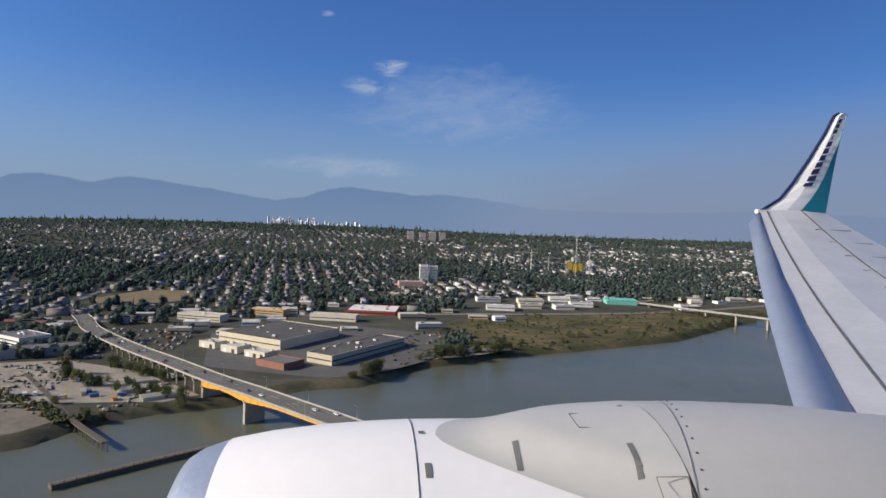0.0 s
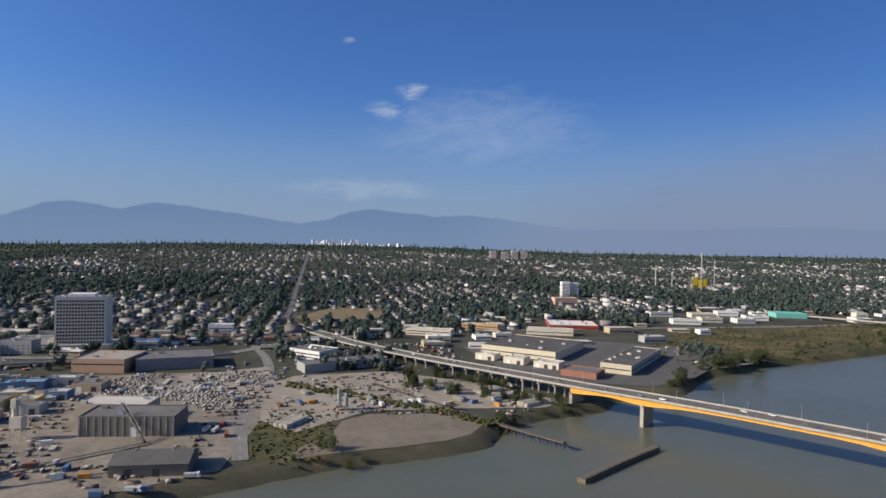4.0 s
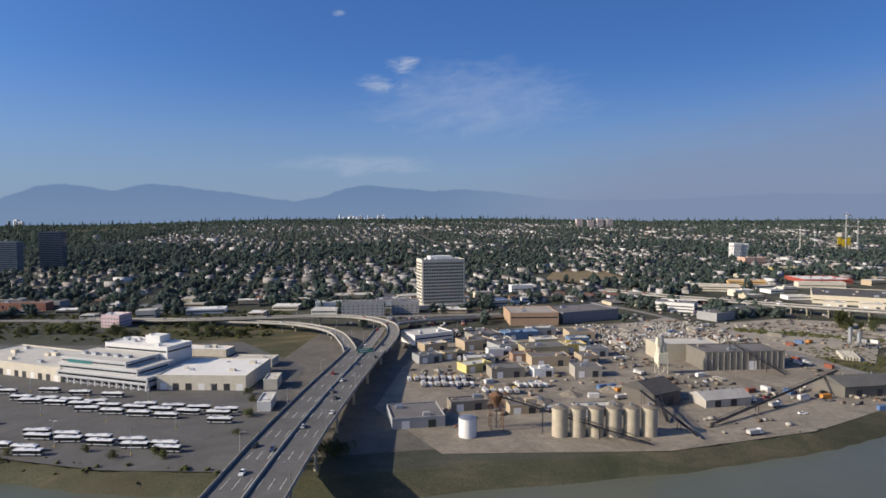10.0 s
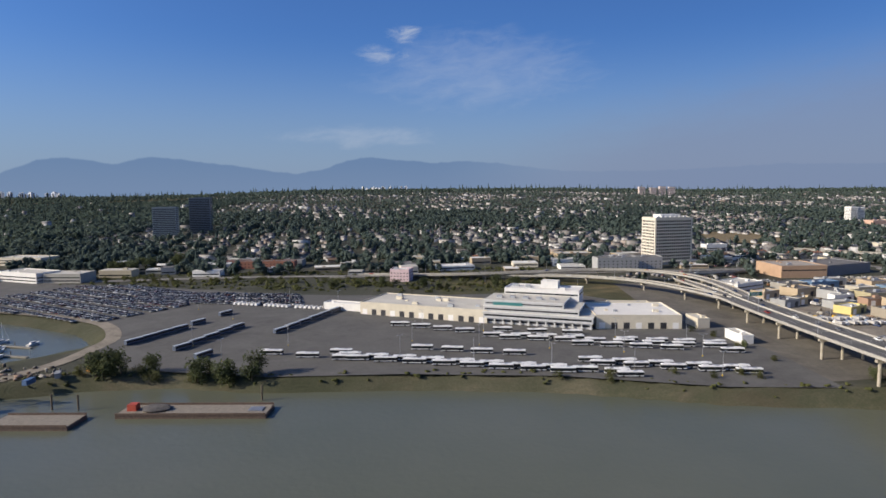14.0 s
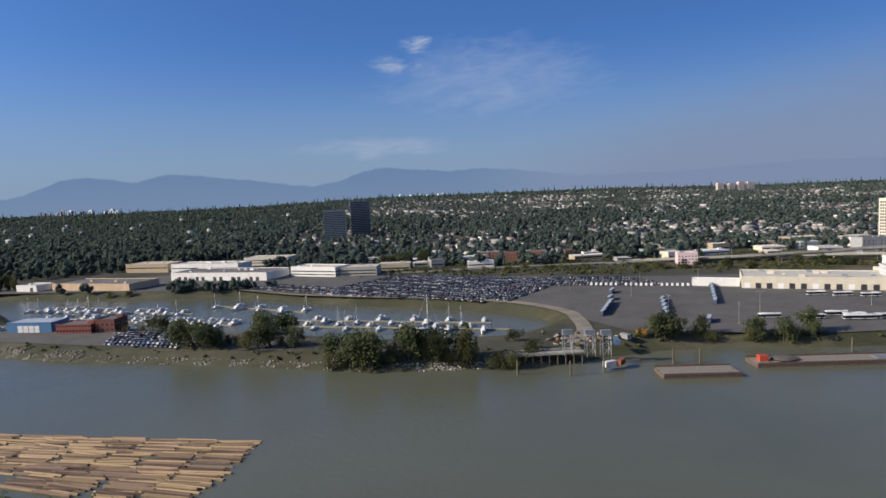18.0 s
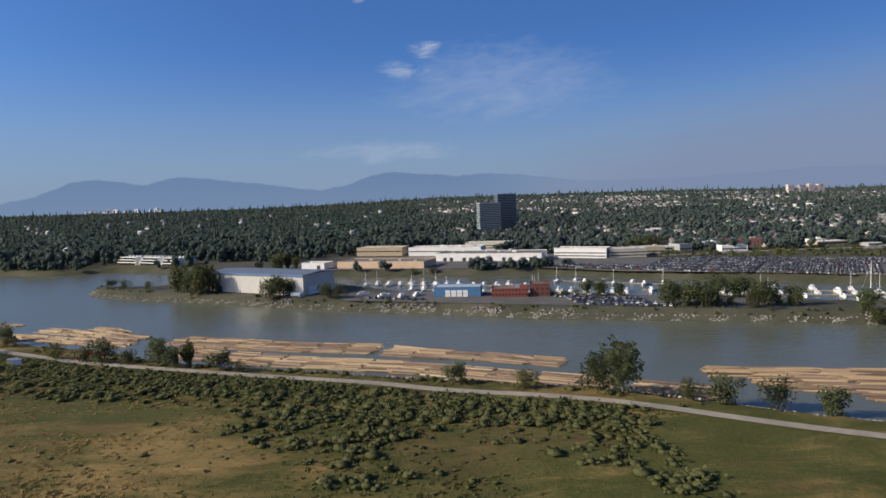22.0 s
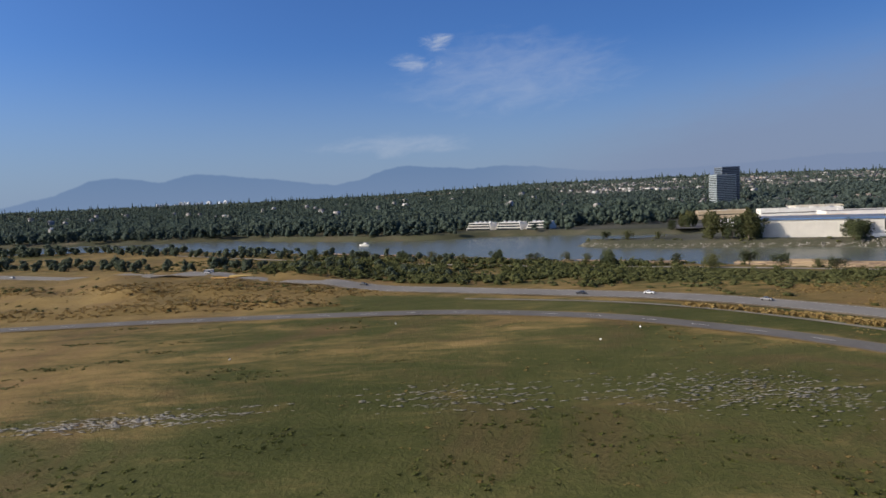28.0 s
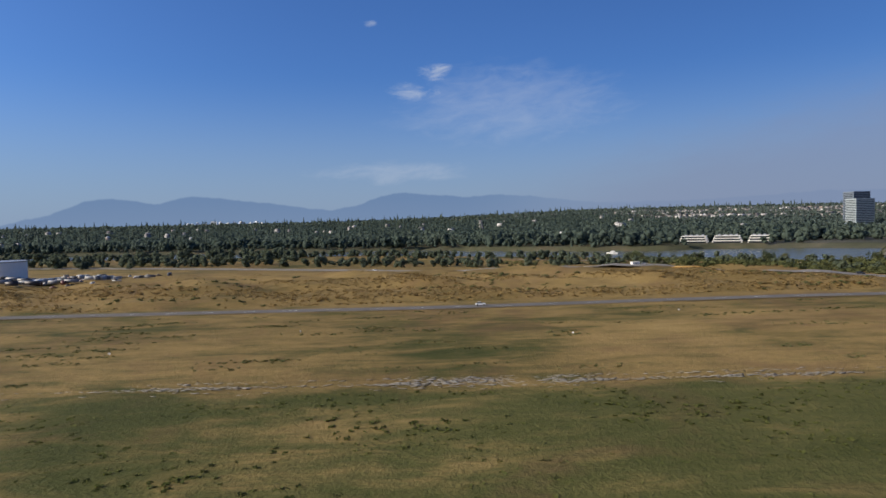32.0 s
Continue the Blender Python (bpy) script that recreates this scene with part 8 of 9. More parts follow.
# the old trestle and its fender by the swing span
tr = thing("rail_trestle", "dark timber railway trestle ending in the river", "trestle", 0, 0, 0)
T = curve_points([(-300, 530, 3.4), (-255, 470, 3.4), (-215, 415, 3.2), (-178, 372, 3.2)], 6)
part("deck", section(T, [(-2, 0), (2, 0), (2, -.7), (-2, -.7)]), TIMBER, tr)
for x, y, z in T[::1]:
    if y < 440:
        part("bent", Shape().tube(x - 1.6, y, -8, z - .5, .3, .3, 8).tube(x + 1.6, y, -8, z - .5, .3, .3, 8).box(x - 2.4, x + 2.4, y - .3, y + .3, z - 1.1, z - .6), TIMBER, tr)
for s in (-.75, .75):
    part("rail", strip(T, s, .12, .1), DARK_STEEL, tr)
fe = thing("fender_pier", "long dark timber fender pier lying low on the river", "pier", 0, 0, 0)
Q = curve_points([(-120, 372, 0), (-150, 349, 0), (-184, 321, 0)], 5)
part("wall", section(Q, [(-2.5, .2), (2.5, .2), (2.5, -5), (-2.5, -5)]), TIMBER, fe)
part("walkway", strip(Q, 0, 2.2, .35), plain("wet_planks", (.15, .14, .115), .85, vary=.3), fe)
for x, y, z in Q:
    part("pile", Shape().tube(x + 1.9, y - 1.9, -6, 1.4, .3, .28, 8), TIMBER, fe)

# ---------------------------------------------------------------- far things
con = thing("construction_block", "concrete tower under construction with yellow formwork", "construction site", 495, 1485, 17)
part("core", Shape().box(-8, 10, 4, 20, -2, 46), CONCRETE, con)
for i in range(10):
    part("floor_slab", Shape().box(-24, 26, 0, 24, i * 3.6 + 3, i * 3.6 + 3.35), CONCRETE, con)
for x in (-20, -8, 4, 16, 24):
    part("column_row", Shape().box(x - .6, x + .6, 1, 2.2, 0, 36), CONCRETE, con)
YEL = plain("yellow_formwork", (.72, .5, .03), .7)
for x0, x1, z0, z1 in ((-22, -12, 16, 34), (-10, 2, 10, 30), (4, 14, 14, 32)):
    part("formwork", Shape().box(x0, x1, -.7, -.1, z0, z1), YEL, con, "yellow formwork screen")


def tower_crane(x, y, h, jib, rz):
    ob = thing("tower_crane", "tall slim tower crane over a building site", "crane", x, y, z_at(x, y), rz, "tower cranes")
    m = plain("crane_paint", (.62, .6, .52), .6)
    for a in (-.9, .9):
        for b in (-.9, .9):
            part("mast_leg", Shape().beam((a, b, -1), (a, b, h), .3, 4), m, ob)
    lat = Shape()
    for i in range(int(h / 4)):
        lat.beam((-.9, -.9, i * 4), (.9, -.9, i * 4 + 4), .18, 4).beam((-.9, .9, i * 4), (-.9, -.9, i * 4 + 4), .18, 4)
    part("mast_lattice", lat, m, ob)
    part("jib", Shape().beam((-16, 0, h), (jib, 0, h), .5, 4).beam((0, 0, h + 7), (jib * .7, 0, h + .5), .12, 4).beam((0, 0, h + 7), (-15, 0, h + .5), .12, 4).beam((0, 0, h), (0, 0, h + 7), .5, 4), m, ob)
    part("counterweight", Shape().box(-16, -11, -1.2, 1.2, h - 3.5, h), CONCRETE, ob)
    part("cab", Shape().box(-1.2, 1.2, -2.4, -.9, h - 3, h - .6), WHITE_PAINT, ob)


tower_crane(382, 1500, 54, 44, 184)
tower_crane(430, 1510, 40, 34, 8)
tower_crane(490, 1478, 92, 20, 200)
tower_crane(526, 1482, 76, 30, 10)

r7 = random.Random(8)


def skyline(label, x0, x1, y, n, low, high, group):
    for i in range(n):
        x = x0 + (x1 - x0) * (i + r7.uniform(-.3, .3)) / (n - 1)
        h = r7.uniform(low, high)
        ob = thing("skyline_tower", label, "tower", x, y + r7.uniform(-150, 150), 0, r7.uniform(-20, 45), group)
        w = r7.uniform(9, 16)
        # near-white walls put the haze of distance into their colour
        part("wall", Shape().box(-w, w, -w, w, 0, h), wall_mat(r7.choice(((.8, .8, .8), (.76, .77, .8), (.7, .73, .77), (.78, .75, .7)))), ob)
        part("roof_house", Shape().box(-w * .5, w * .5, -w * .5, w * .5, h, h + 7), wall_mat(WHITE), ob)
        part("window_band", Shape().box(-w * .35, w * .35, -w - .3, -w + .1, h * .5, h * .95), GLASS_DARK, ob)


skyline("hazy pale tower of the far city centre", -1230, -640, 8150, 18, 80, 140, "far city skyline")
skyline("hazy pale tower of the far city centre", -610, -90, 8150, 10, 72, 104, "far city skyline")
skyline("distant pale apartment tower beyond the western woods", -4080, -3480, 5000, 15, 76, 98, "western skyline")

# airfield edge
tk = thing("fuel_tank", "large round white fuel tank with a flat roof", "tank", -2507, 448, .6)
part("shell", Shape().tube(0, 0, -.3, 17, 17, 17, 48), WHITE_PAINT, tk)
part("rim", Shape().tube(0, 0, 16.6, 17.4, 17.3, 17.3, 48), STEEL, tk)
part("stair", Shape().beam((-2, -17.2, 0), (9, -14.8, 15), .3, 4), STEEL, tk)
for i, (x, y) in enumerate(((-2470, 405), (-2462, 420), (-2466, 440), (-2458, 460), (-2474, 395), (-2480, 470), (-2452, 478))):
    put(BOXES, i * 2, pose(x, y, 1.2, 0, 0, 15 * i))
for i in range(14):
    put_car(i, "parked cars", pose(-2478 + (i % 5) * 5, 385 + (i // 5) * 9, 1.15, 0, 0, 20))
X, Y = random_spots(90, -2490, -2400, 375, 500)
n = X.size
scatter("tank_yard_vehicles", [tri_faces(Shape().box(-2.2, 2.2, -.9, .9, .3, .9, .1).box(-1.2, .6, -.75, .75, .9, 1.45, .2)), tri_faces(Shape().box(-3.4, 3.4, -1.2, 1.2, .5, 2.8, .05))],
        np.stack([X, Y, surface_z(X, Y) + .5, rng.choice([.2, 1.77, .3], n), rng.uniform(.9, 1.3, n), np.ones(n), np.ones(n), rng.integers(0, 2, n)], 1), CAR_FIELD, "vans, cars and crates parked beside a fuel tank", "vehicles")
hut = thing("field_hut", "small white equipment hut on the embankment", "hut", -2064, 405, float(land_z(-2064, 405)), 8)
part("wall", Shape().box(-2.6, 2.6, -1.6, 1.6, -.4, 2.7), WHITE_PAINT, hut)
part("roof", Shape().box(-2.9, 2.9, -1.9, 1.9, 2.7, 2.95), ROOF_PALE, hut)
part("door", Shape().box(-.6, .4, -1.66, -1.58, 0, 2.1), STEEL, hut)
sl = new("slab", Shape().box(-11, 11, -3, 3, -.3, .5).mesh("slab", GRAVEL))
sl.matrix_basis = pose(-2088, 402, float(land_z(-2088, 402)), 0, 0, 4)
tagged(sl, "low pale concrete slab beside a hut", "slab")
yw = new("sand_bank", Shape().add(*(lambda q: ([(x * 14, y * 4, z * 1.2 - .4) for x, y, z in q[0]], [tuple(int(i) for i in f) for f in q[1]]))(blob(1, 9, .6))).mesh("sand_bank", plain("yellow_sand", (.55, .38, .12), .9, vary=.2)))
yw.matrix_basis = pose(-2045, 388, float(land_z(-2045, 388)))
tagged(yw, "low bank of bright yellow sand", "sand bank")
for i, (x, y) in enumerate(((-2108, 232), (-1935, 232), (-1985, 190), (-2250, 210), (-2160, 190), (-1850, 205), (-1868, 190), (-2300, 180))):
    ob = new("marker_post", Shape().box(-.3, .3, -.08, .08, .2, .6).box(-.06, .06, -.06, .06, -.2, .7).mesh("marker_post", WHITE_PAINT))
    ob.matrix_basis = pose(x, y, .5, 0, 0, i * 25)
    tagged(ob, "small white marker board in airfield grass", "marker", "airfield markers")
for x, y, c, nm in ((-1687, 277, (.6, .16, .03), "orange"), (-1682, 286, (.7, .6, .2), "yellow"), (-1679, 284, (.75, .74, .7), "white"), (-1655, 300, (.5, .05, .03), "red"), (-1648, 297, (.5, .05, .03), "red")):
    ob = thing("equipment_box", "%s steel equipment box beside the dyke road" % nm, "equipment box", x, y, .8, 20)
    part("body", Shape().box(-2, 2, -1.2, 1.2, -.3, 2.2, .1), plain("equip_" + nm, c, .5), ob)
    part("lid", Shape().box(-2.1, 2.1, -1.3, 1.3, 2.2, 2.35), STEEL, ob)
setting("marsh_creek", strip(on_land([(-1672, 150), (-1675, 185), (-1677, 235), (-1680, 270), (-1682, 286)], .07), 0, 1.5), WATER, "narrow still creek through the marsh", "creek")

# low commercial blocks at the foot of the slope
r8 = random.Random(18)
tries = 0
made = []
while len(made) < 95 and tries < 4000:
    tries += 1
    x = r8.uniform(-1280, 1150)
    lo = np.interp(x, [-1280, -1000, -760, -450, -300, 0, 300, 700, 1150], [660, 655, 655, 640, 700, 720, 930, 1010, 1250])
    hi = np.interp(x, [-1280, -450, 0, 600, 1150], [770, 760, 1050, 1180, 1420])
    y = r8.uniform(lo, hi)
    w, d = r8.uniform(14, 42), r8.uniform(12, 24)
    if not bool(open_land(np.array([x]), np.array([y + d / 2]), 12)[0]) or any((x - a) ** 2 + (y - b) ** 2 < (c + w) ** 2 * .36 for a, b, c in made):
        continue
    if abs(y + d / 2 - line_y(np.array([x]), [(-1300, 640), (-1100, 655), (-900, 640), (-760, 640), (-600, 640), (-470, 660), (-380, 760), (-200, 840), (60, 880), (500, 960), (1100, 1250)])[0]) < 7 + d / 2:
        continue
    if min((x - p[0]) ** 2 + (y + d / 2 - p[1]) ** 2 for p in bc) < (16 + w / 2) ** 2:
        continue
    made.append((x, y, w))
    building("low_block", "flat-roofed %s low-rise block on an avenue" % r8.choice(("white", "pale", "tan")), x, y, w, d, r8.choice((4, 5, 6.5, 8)), 7 + r8.choice((0, 0, -12)), r8.choice((WHITE, WHITE, CREAM, TAN, GREYW, BEIGE)), r8.choice((ROOF_GREY, ROOF_PALE, ROOF_WHITE, ROOF_PALE)),
             units=1, strip_rows=1, first=2.0, pane=(1, 1.3), group="low-rise blocks", parapet=0)


# trees and parked goods on the ground behind the works yards
X, Y = rng.uniform(-720, 90, 2600), rng.uniform(500, 735, 2600)
avenue_y = line_y(X, [(-760, 640), (-600, 640), (-470, 660), (-380, 760), (-200, 840)])
ok = open_land(X, Y, 15) & (np.abs(Y - avenue_y) > 14) & np.array([clear_of_sheds(a, b, 3) for a, b in zip(X, Y)]) & (np.abs(X - np.interp(Y, [345, 472, 556, 640, 760], [-368, -387, -392, -410, -450])) > 10)
ok &= ~((X > -430) & (X < -150) & (Y < 585)) & ~((X < -430) & (Y < 575)) & ~((X > -200) & (Y < 600)) & ~((X > -215) & (X < 40) & (Y > 540) & (Y < 770))
trees = ok & (np.sin(X / 37 + Y / 60) + np.sin(X / 19 - Y / 31) > .25)
wood("works_trees", "leafy trees between yards and works", X[trees], Y[trees], 2.4, 5.5, HAZED_LEAF, 0.0, .95, NEAR_SET)
goods = ok & ~trees & (rng.uniform(0, 1, X.size) < .5)
n = int(goods.sum())
scatter("parked_goods", [tri_faces(Shape().box(-.5, .5, -.5, .5, 0, .6).box(-.3, .25, -.45, .45, .6, 1)), tri_faces(Shape().box(-.5, .5, -.5, .5, 0, 1))],
        np.stack([X[goods], Y[goods], land_z(X[goods], Y[goods]) + .05, rng.choice([.1, 1.67, .4], n), rng.uniform(3.5, 6.5, n), rng.uniform(1.7, 2.4, n), rng.uniform(1.2, 2.6, n), rng.integers(0, 2, n)], 1),
        islands("parked_goods", [(.6, .58, .55), (.08, .085, .09), (.35, .34, .32), (.12, .12, .13), (.5, .48, .44), (.25, .08, .05), (.1, .14, .22)], .6, vary=.15), "vehicles and crates standing behind the works", "vehicles")

X, Y = rng.uniform(-1660, -1345, 700), rng.uniform(572, 640, 700)
ok = north_side(X, Y) & (river_distance(X, Y) > 5) & (Y < line_y(X, [(-1660, 640), (-1600, 620), (-1480, 600), (-1345, 590)])) & (np.sin(X / 23) + np.sin(X / 61 + Y / 11) > -.9)
wood("harbour_trees", "low leafy trees behind a marina", X[ok], Y[ok], 2.2, 5.0, HAZED_LEAF, 0.0, .9, NEAR_SET)


# ---------------------------------------------------------------- the aircraft, where the flight begins
def aircraft():
    ob = thing("airliner_wing_and_engine", "white airliner wing and engine with an upswept winglet in flight", "aircraft", -32.3, -4.8, 137.4)
    skin = plain("aircraft_white", (.82, .8, .765), .4, vary=.04, scale=.8, spec=.5, bump=.02)
    grey = plain("wing_grey", (.46, .47, .48), .4, vary=.14, scale=1.2, spec=.45, bump=.03)
    # pale grey rear cowl; part of the greying stands for ground reflection
    beige = plain("aircraft_pale_grey", (.46, .45, .42), .42, vary=.07, scale=.9, spec=.4, bump=.02)
    metal = plain("bare_slat_metal", (.36, .4, .47), .38, .5, vary=.1)
    seam = plain("panel_seam", (.07, .07, .07), .6)
    # wing: sections from root to tip, rows of x, y, z from the front lip over the top to the tail and back under
    def loft(rows, name, mat, label=""):
        k, s = len(rows[0]), Shape()
        s.add([p for r in rows for p in r], [(i * k + j, i * k + (j + 1) % k, (i + 1) * k + (j + 1) % k, (i + 1) * k + j) for i in range(len(rows) - 1) for j in range(k)])
        s.f += [tuple(range(k - 1, -1, -1)), tuple((len(rows) - 1) * k + j for j in range(k))]
        me = s.mesh(name, mat)
        for p in me.polygons:
            p.use_smooth = name == "slat"
        return part(name, me, None, ob, label)
    def mixp(a, b, t):
        return tuple(p + (q - p) * t for p, q in zip(a, b))
    root = [(5.06, 5.8, -1.71), (6.4, 5.8, -1.58), (8.0, 5.8, -1.62), (10.4, 5.8, -1.85), (8.0, 5.8, -2.2), (5.6, 5.8, -2.2)]
    tip = [(10.44, 15.4, .62), (11.0, 15.45, .69), (11.8, 15.5, .69), (12.53, 15.6, .64), (11.8, 15.5, .55), (10.8, 15.4, .5)]
    inner = [tuple(p + (p - q) * .28 for p, q in zip(a, b)) for a, b in zip(root, tip)]
    def bow(t):
        return -.22 * math.sin(math.pi * t)
    rows = [inner] + [[(x, y, z + bow(t)) for x, y, z in (mixp(a, b, t) for a, b in zip(root, tip))] for t in (0, .2, .4, .6, .8, 1)]
    skin_top = loft(rows, "wing_skin", grey, "pale grey upper wing skin")
    sl0 = [(4.2, 5.5, -1.66), (4.6, 5.65, -1.60), (5.04, 5.8, -1.695), (5.0, 5.8, -1.95), (4.5, 5.6, -1.98)]
    sl1 = [(10.07, 15.3, .29), (10.25, 15.35, .46), (10.43, 15.4, .63), (10.42, 15.4, .45), (10.25, 15.35, .25)]
    sl = [[(x, y, z + bow(t)) for x, y, z in (mixp(a, b, t) for a, b in zip(sl0, sl1))] for t in (-.25, 0, .25, .5, .75, 1)]
    loft(sl, "slat", metal, "drooped blue-grey leading edge slat")
    def on_wing(u, t, up=.012):
        top = [mixp(root[i], root[i + 1], u * 3 - i) for i in range(3) if i <= u * 3 <= i + 1][0]
        end = [mixp(tip[i], tip[i + 1], u * 3 - i) for i in range(3) if i <= u * 3 <= i + 1][0]
        x, y, z = mixp(top, end, t)
        return x, y, z + bow(t) + up
    for u in (.12, .62):
        pts = [on_wing(u, i / 16) for i in range(17)]
        s = Shape()
        for a, b in zip(pts, pts[1:]):
            s.beam(a, b, .018, 4)
        part("panel_joint", s, seam, skin_top)
    for i in range(8):
        p, q = on_wing(.55, .12 + i * .1), on_wing(.92, .14 + i * .1)
        part("spoiler_edge", Shape().beam(p, q, .01, 4), seam, skin_top)
    for t, u in ((.3, .72), (.42, .74), (.52, .76), (.35, .86)):
        x, y, z = on_wing(u, t)
        part("fastener", Shape().box(x - .06, x + .06, y - .05, y + .05, z - .01, z + .015), WHITE_PAINT, skin_top)
    # winglet
    le = [(10.5, 15.42, .64), (11.15, 15.62, .98), (11.62, 15.8, 1.42), (12.2, 15.98, 2.12), (12.75, 16.15, 2.85), (13.12, 16.28, 3.42), (13.3, 16.32, 3.52)]
    te = [(12.53, 15.6, .66), (12.66, 15.72, 1.05), (12.8, 15.82, 1.5), (13.02, 15.98, 2.2), (13.28, 16.15, 2.9), (13.52, 16.28, 3.44), (13.6, 16.32, 3.52)]
    rows = []
    for a, b in zip(le, te):
        w = .06
        m1, m2 = mixp(a, b, .35), mixp(a, b, .35)
        rows.append([a, (m1[0], m1[1] - w, m1[2] + .02), (b[0], b[1] - .01, b[2]), (b[0], b[1] + .01, b[2]), (m2[0], m2[1] + w, m2[2])])
    let = loft(rows, "winglet", skin, "white upswept winglet")
    teal = plain("teal_paint", (.02, .2, .26), .35, vary=.1)
    navy = plain("navy_paint", (.02, .03, .08), .35)
    def on_let(u, v, off=.05):
        i = min(5, int(v * 6))
        a, b = mixp(le[i], le[i + 1], v * 6 - i), mixp(te[i], te[i + 1], v * 6 - i)
        x, y, z = mixp(a, b, u)
        return x, y - off, z
    q = Shape()
    n = 8
    vs = [on_let(.98, i / n * .72, .035) for i in range(n + 1)] + [on_let(.98 - .42 * (1 - (i / n) ** 1.5), i / n * .72, .075) for i in range(n + 1)]
    part("tail_band", q.add(vs, [(i, i + 1, n + 2 + i, n + 1 + i) for i in range(n)]), teal, let, "teal painted trailing band")
    for i in range(11):
        v0 = .30 + i * .047
        hgt = .24 if i not in (7,) else .07
        c = .36 + (i * .012)
        s = Shape().add([on_let(c - hgt / 2 * .8, v0, .085), on_let(c - hgt / 2 * .8, v0 + .036, .085), on_let(c + hgt / 2, v0 + .04, .085), on_let(c + hgt / 2, v0 + .004, .085)], [(0, 1, 2, 3)])
        part("text_bar", s, navy, let, "dark plain bar in place of lettering")
    lead = Shape()
    for a, b in zip(le, le[1:]):
        lead.beam(a, b, .045, 6)
    part("leading_edge", lead, navy, let, "dark blue leading edge")
    part("tip_light", Shape().box(10.3, 10.62, 15.28, 15.42, .56, .66), WHITE_PAINT, ob)
    # engine cowl: rings round an axis that runs fore and aft
    cy, cz, n = 3.45, -2.21, 56
    def cowl(prof, name, mat, label="", lift=0.0):
        s = Shape()
        for x, r, g in prof:
            s.v += [(x, cy - .05 * g + r * math.sin(6.28318 * i / n), cz + .13 * g + r * math.cos(6.28318 * i / n)) for i in range(n)]
        for k in range(len(prof) - 1):
            s.f += [(k * n + i, (k + 1) * n + i, (k + 1) * n + (i + 1) % n, k * n + (i + 1) % n) for i in range(n)]
        me = s.mesh(name, mat)
        for p in me.polygons:
            p.use_smooth = True
        return part(name, me, None, ob, label)
    cowl([(-.62, .70, 0), (-.86, .74, 0), (-.94, .80, 0), (-.93, .85, 0), (-.86, .895, 0), (-.76, .93, 0), (-.72, .942, 0)], "inlet_lip", metal, "polished grey inlet lip")
    cowl([(-.62, .70, 0), (.2, .68, 0), (.3, .1, 0)], "fan_duct", DARK_STEEL)
    cowl([(-.72, .944, 0), (-.5, .985, 0), (-.2, 1.02, 0), (.1, 1.04, 0), (.3, 1.048, 0)], "inlet_cowl", skin, "white inlet cowl")
    cowl([(.306, 1.048, 0), (.8, 1.05, 0), (1.5, 1.04, 0), (2.4, 1.0, 0), (3.6, .9, 0), (4.6, .74, 0)], "fan_cowl", skin, "white fan cowl")
    rev = cowl([(1.626, 1.0, 1.4), (2.0, 1.0, 1.42), (2.6, .98, 1.4), (3.4, .93, 1.2), (4.6, .82, .7), (5.4, .7, .4)], "reverser_cowl", beige, "pale grey thrust reverser cowl")
    def on_cowl(x, deg, r, g):
        a = radians(deg)
        return x, cy - .05 * g - r * math.sin(a), cz + .13 * g + r * math.cos(a)
    # the swelling that runs back from a rounded tip on the fan cowl
    def edge(d):
        return min(1.5, .42 + (.71 * ((d - 7) / 26) ** 1.5 if d > 7 else .26 * ((7 - d) / 22) ** 2))
    def swell(x, d, up=0.0):
        g = float(np.interp(x, [.34, .45, .6, .8, 1.0, 1.3, 1.62], [.2, .45, .68, .9, 1.06, 1.25, 1.4]))
        t = float(smooth((x - edge(d)) / .5))
        return mixp(on_cowl(x, d, 1.052 + up, 0), on_cowl(x, d, max(1.002, 1.052 - .13 * g) + up, g), t)
    s, cols, rows_n = Shape(), 33, 12
    for i in range(cols):
        d = -62 + i * 4.0
        x0 = edge(d)
        s.v += [swell(x0 + (1.62 - x0) * j / (rows_n - 1), d) for j in range(rows_n)]
    s.f += [(i * rows_n + j, i * rows_n + j + 1, (i + 1) * rows_n + j + 1, (i + 1) * rows_n + j) for i in range(cols - 1) for j in range(rows_n - 1)]
    me = s.mesh("upper_fairing", beige)
    for p in me.polygons:
        p.use_smooth = True
    part("upper_fairing", me, None, ob, "pale grey swelling upper fairing")
    def lean(d):
        return .24 * max(0.0, min(1.0, (40 - d) / 59))
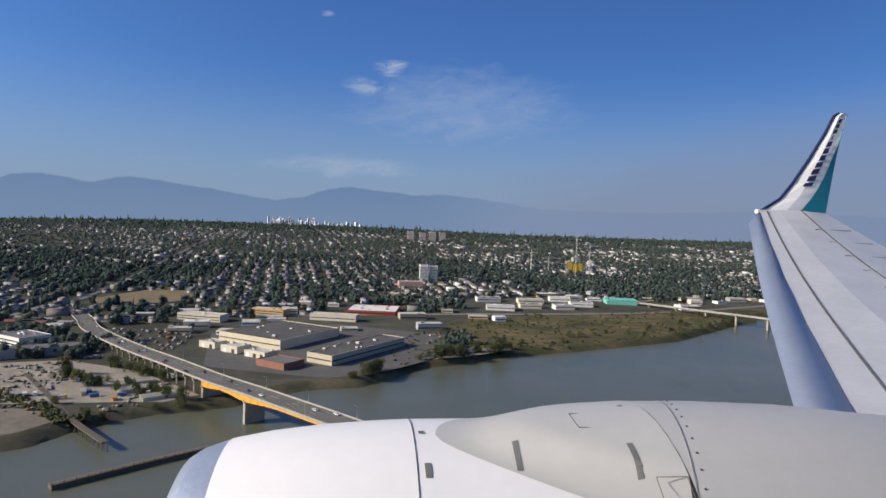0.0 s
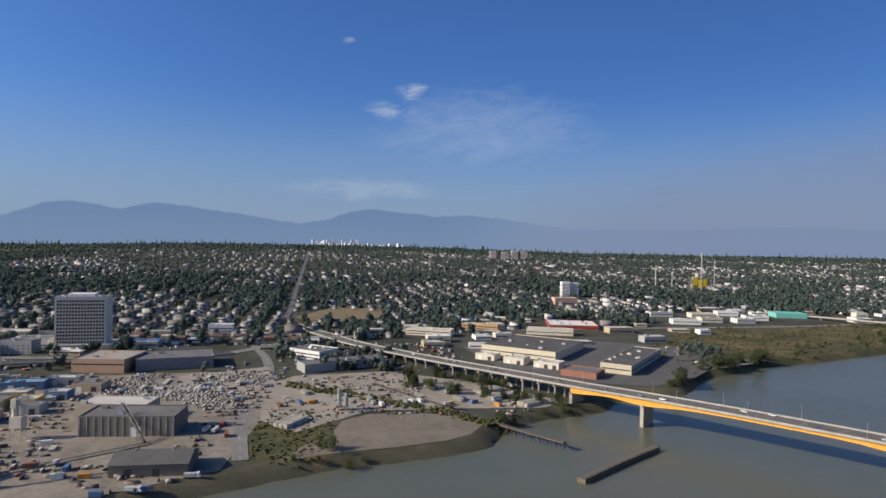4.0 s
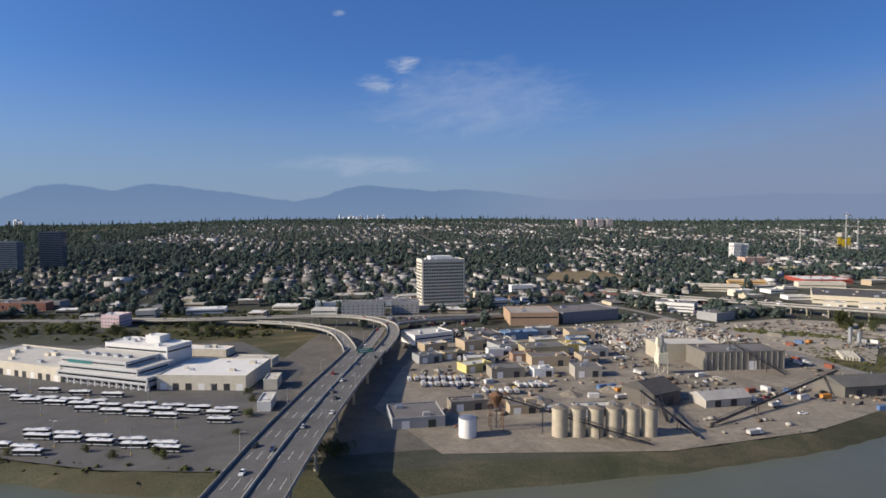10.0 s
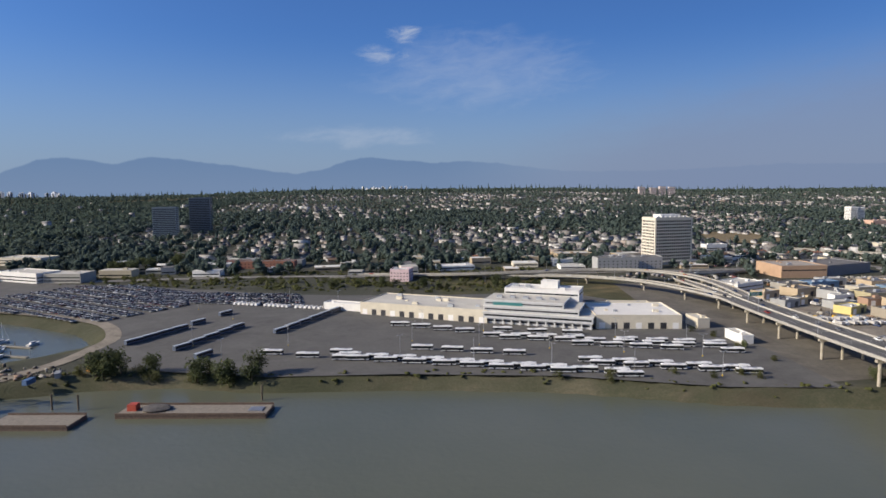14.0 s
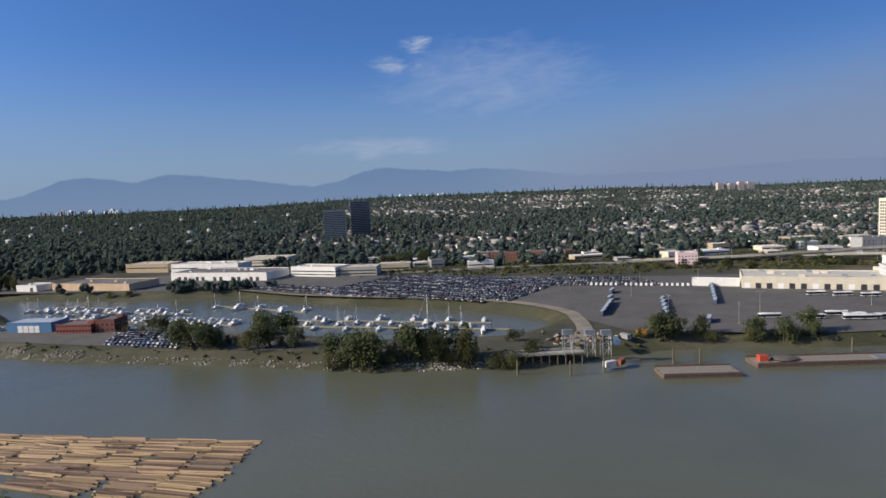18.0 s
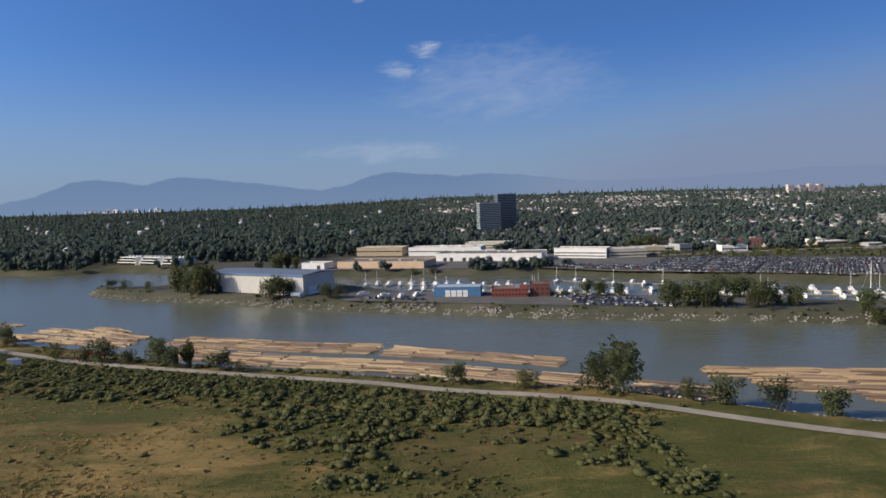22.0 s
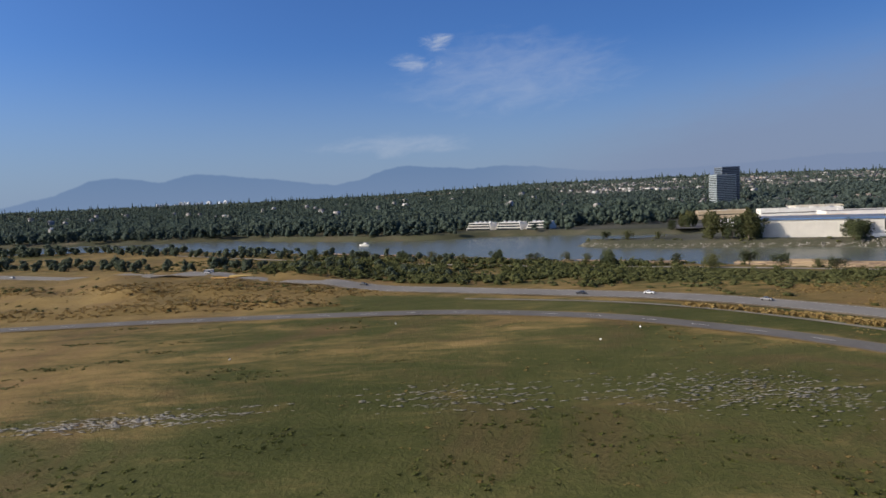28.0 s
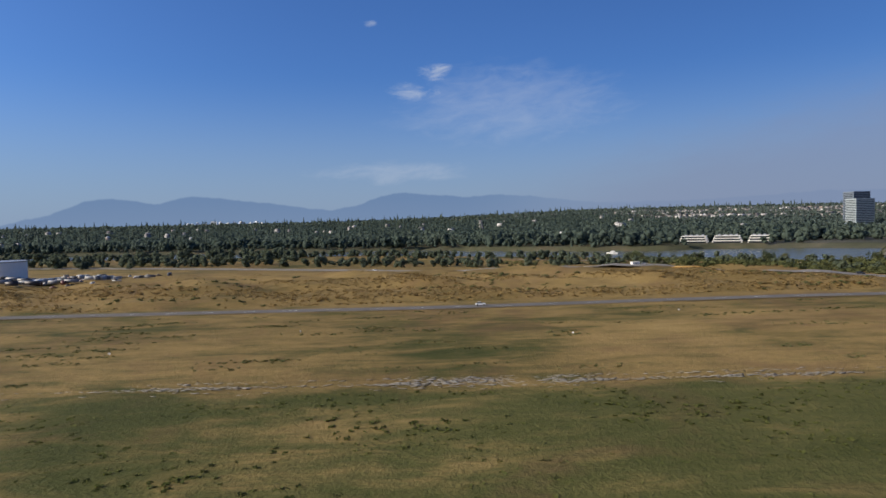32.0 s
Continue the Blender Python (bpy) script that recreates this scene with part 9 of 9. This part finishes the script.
    for x, r, g, k in ((.303, 1.05, 0, 0), (1.623, 1.004, 1.4, 1)):
        s = Shape()
        for i in range(36):
            d = -70 + i * 5
            s.beam(on_cowl(x + k * lean(d), d, r, g), on_cowl(x + k * lean(d + 5), d + 5, r, g), .0017, 4)
        part("panel_seam", s, seam, rev)
    for i in range(22):
        d = -40 + i * 6
        x, y, z = on_cowl(1.665 + lean(d), d, 1.002, 1.4)
        part("rivet", Shape().tube(x, y, z - .003, z + .004, .006, .006, 6), seam, rev)
    for x, d, h, r, g in ((.34, 20, .1, 1.0515, 0), (.33, 3, .035, 1.0515, 0), (.81, 14, .17, 1.004, .91), (1.38, 21, .19, 1.004, 1.29), (1.5, -4, .03, 1.004, 1.34)):
        slot = Shape()
        for i in range(4):
            d0, d1 = d + h / r * 57.3 * i / 4, d + h / r * 57.3 * (i + 1) / 4
            if g:
                slot.add([swell(x, d0, .002), swell(x, d1, .002), swell(x + .032, d1, .002), swell(x + .032, d0, .002)], [(0, 1, 2, 3)])
            else:
                slot.add([on_cowl(x, d0, r, g), on_cowl(x, d1, r, g), on_cowl(x + .032, d1, r, g), on_cowl(x + .032, d0, r, g)], [(0, 1, 2, 3)])
        part("vent_slot", slot, plain("vent_grey", (.16, .16, .15), .6), rev, "small grey vent slot")
    for x0, x1, d0, d1, r, g in ((1.18, 1.4, 2, 12, 1.002, 1.2), (1.45, 1.61, 34, 46, 1.002, 1.38)):
        s = Shape()
        cs = [on_cowl(x0, d0, r, g), on_cowl(x1, d0, r, g), on_cowl(x1, d1, r, g), on_cowl(x0, d1, r, g)]
        for a, b in zip(cs, cs[1:] + cs[:1]):
            s.beam(a, b, .002, 4)
        part("access_panel", s, seam, rev)
    part("pylon", Shape().box(2.6, 6.4, 3.2, 3.7, -1.7, -1.35, .1), skin, ob, "white engine pylon")


aircraft()


# ---------------------------------------------------------------- to model size
for ob in list(scene.objects):
    if ob.parent is None and ob is not cam and ob is not sun:
        ob.matrix_basis = Matrix.Scale(U, 4) @ ob.matrix_basis
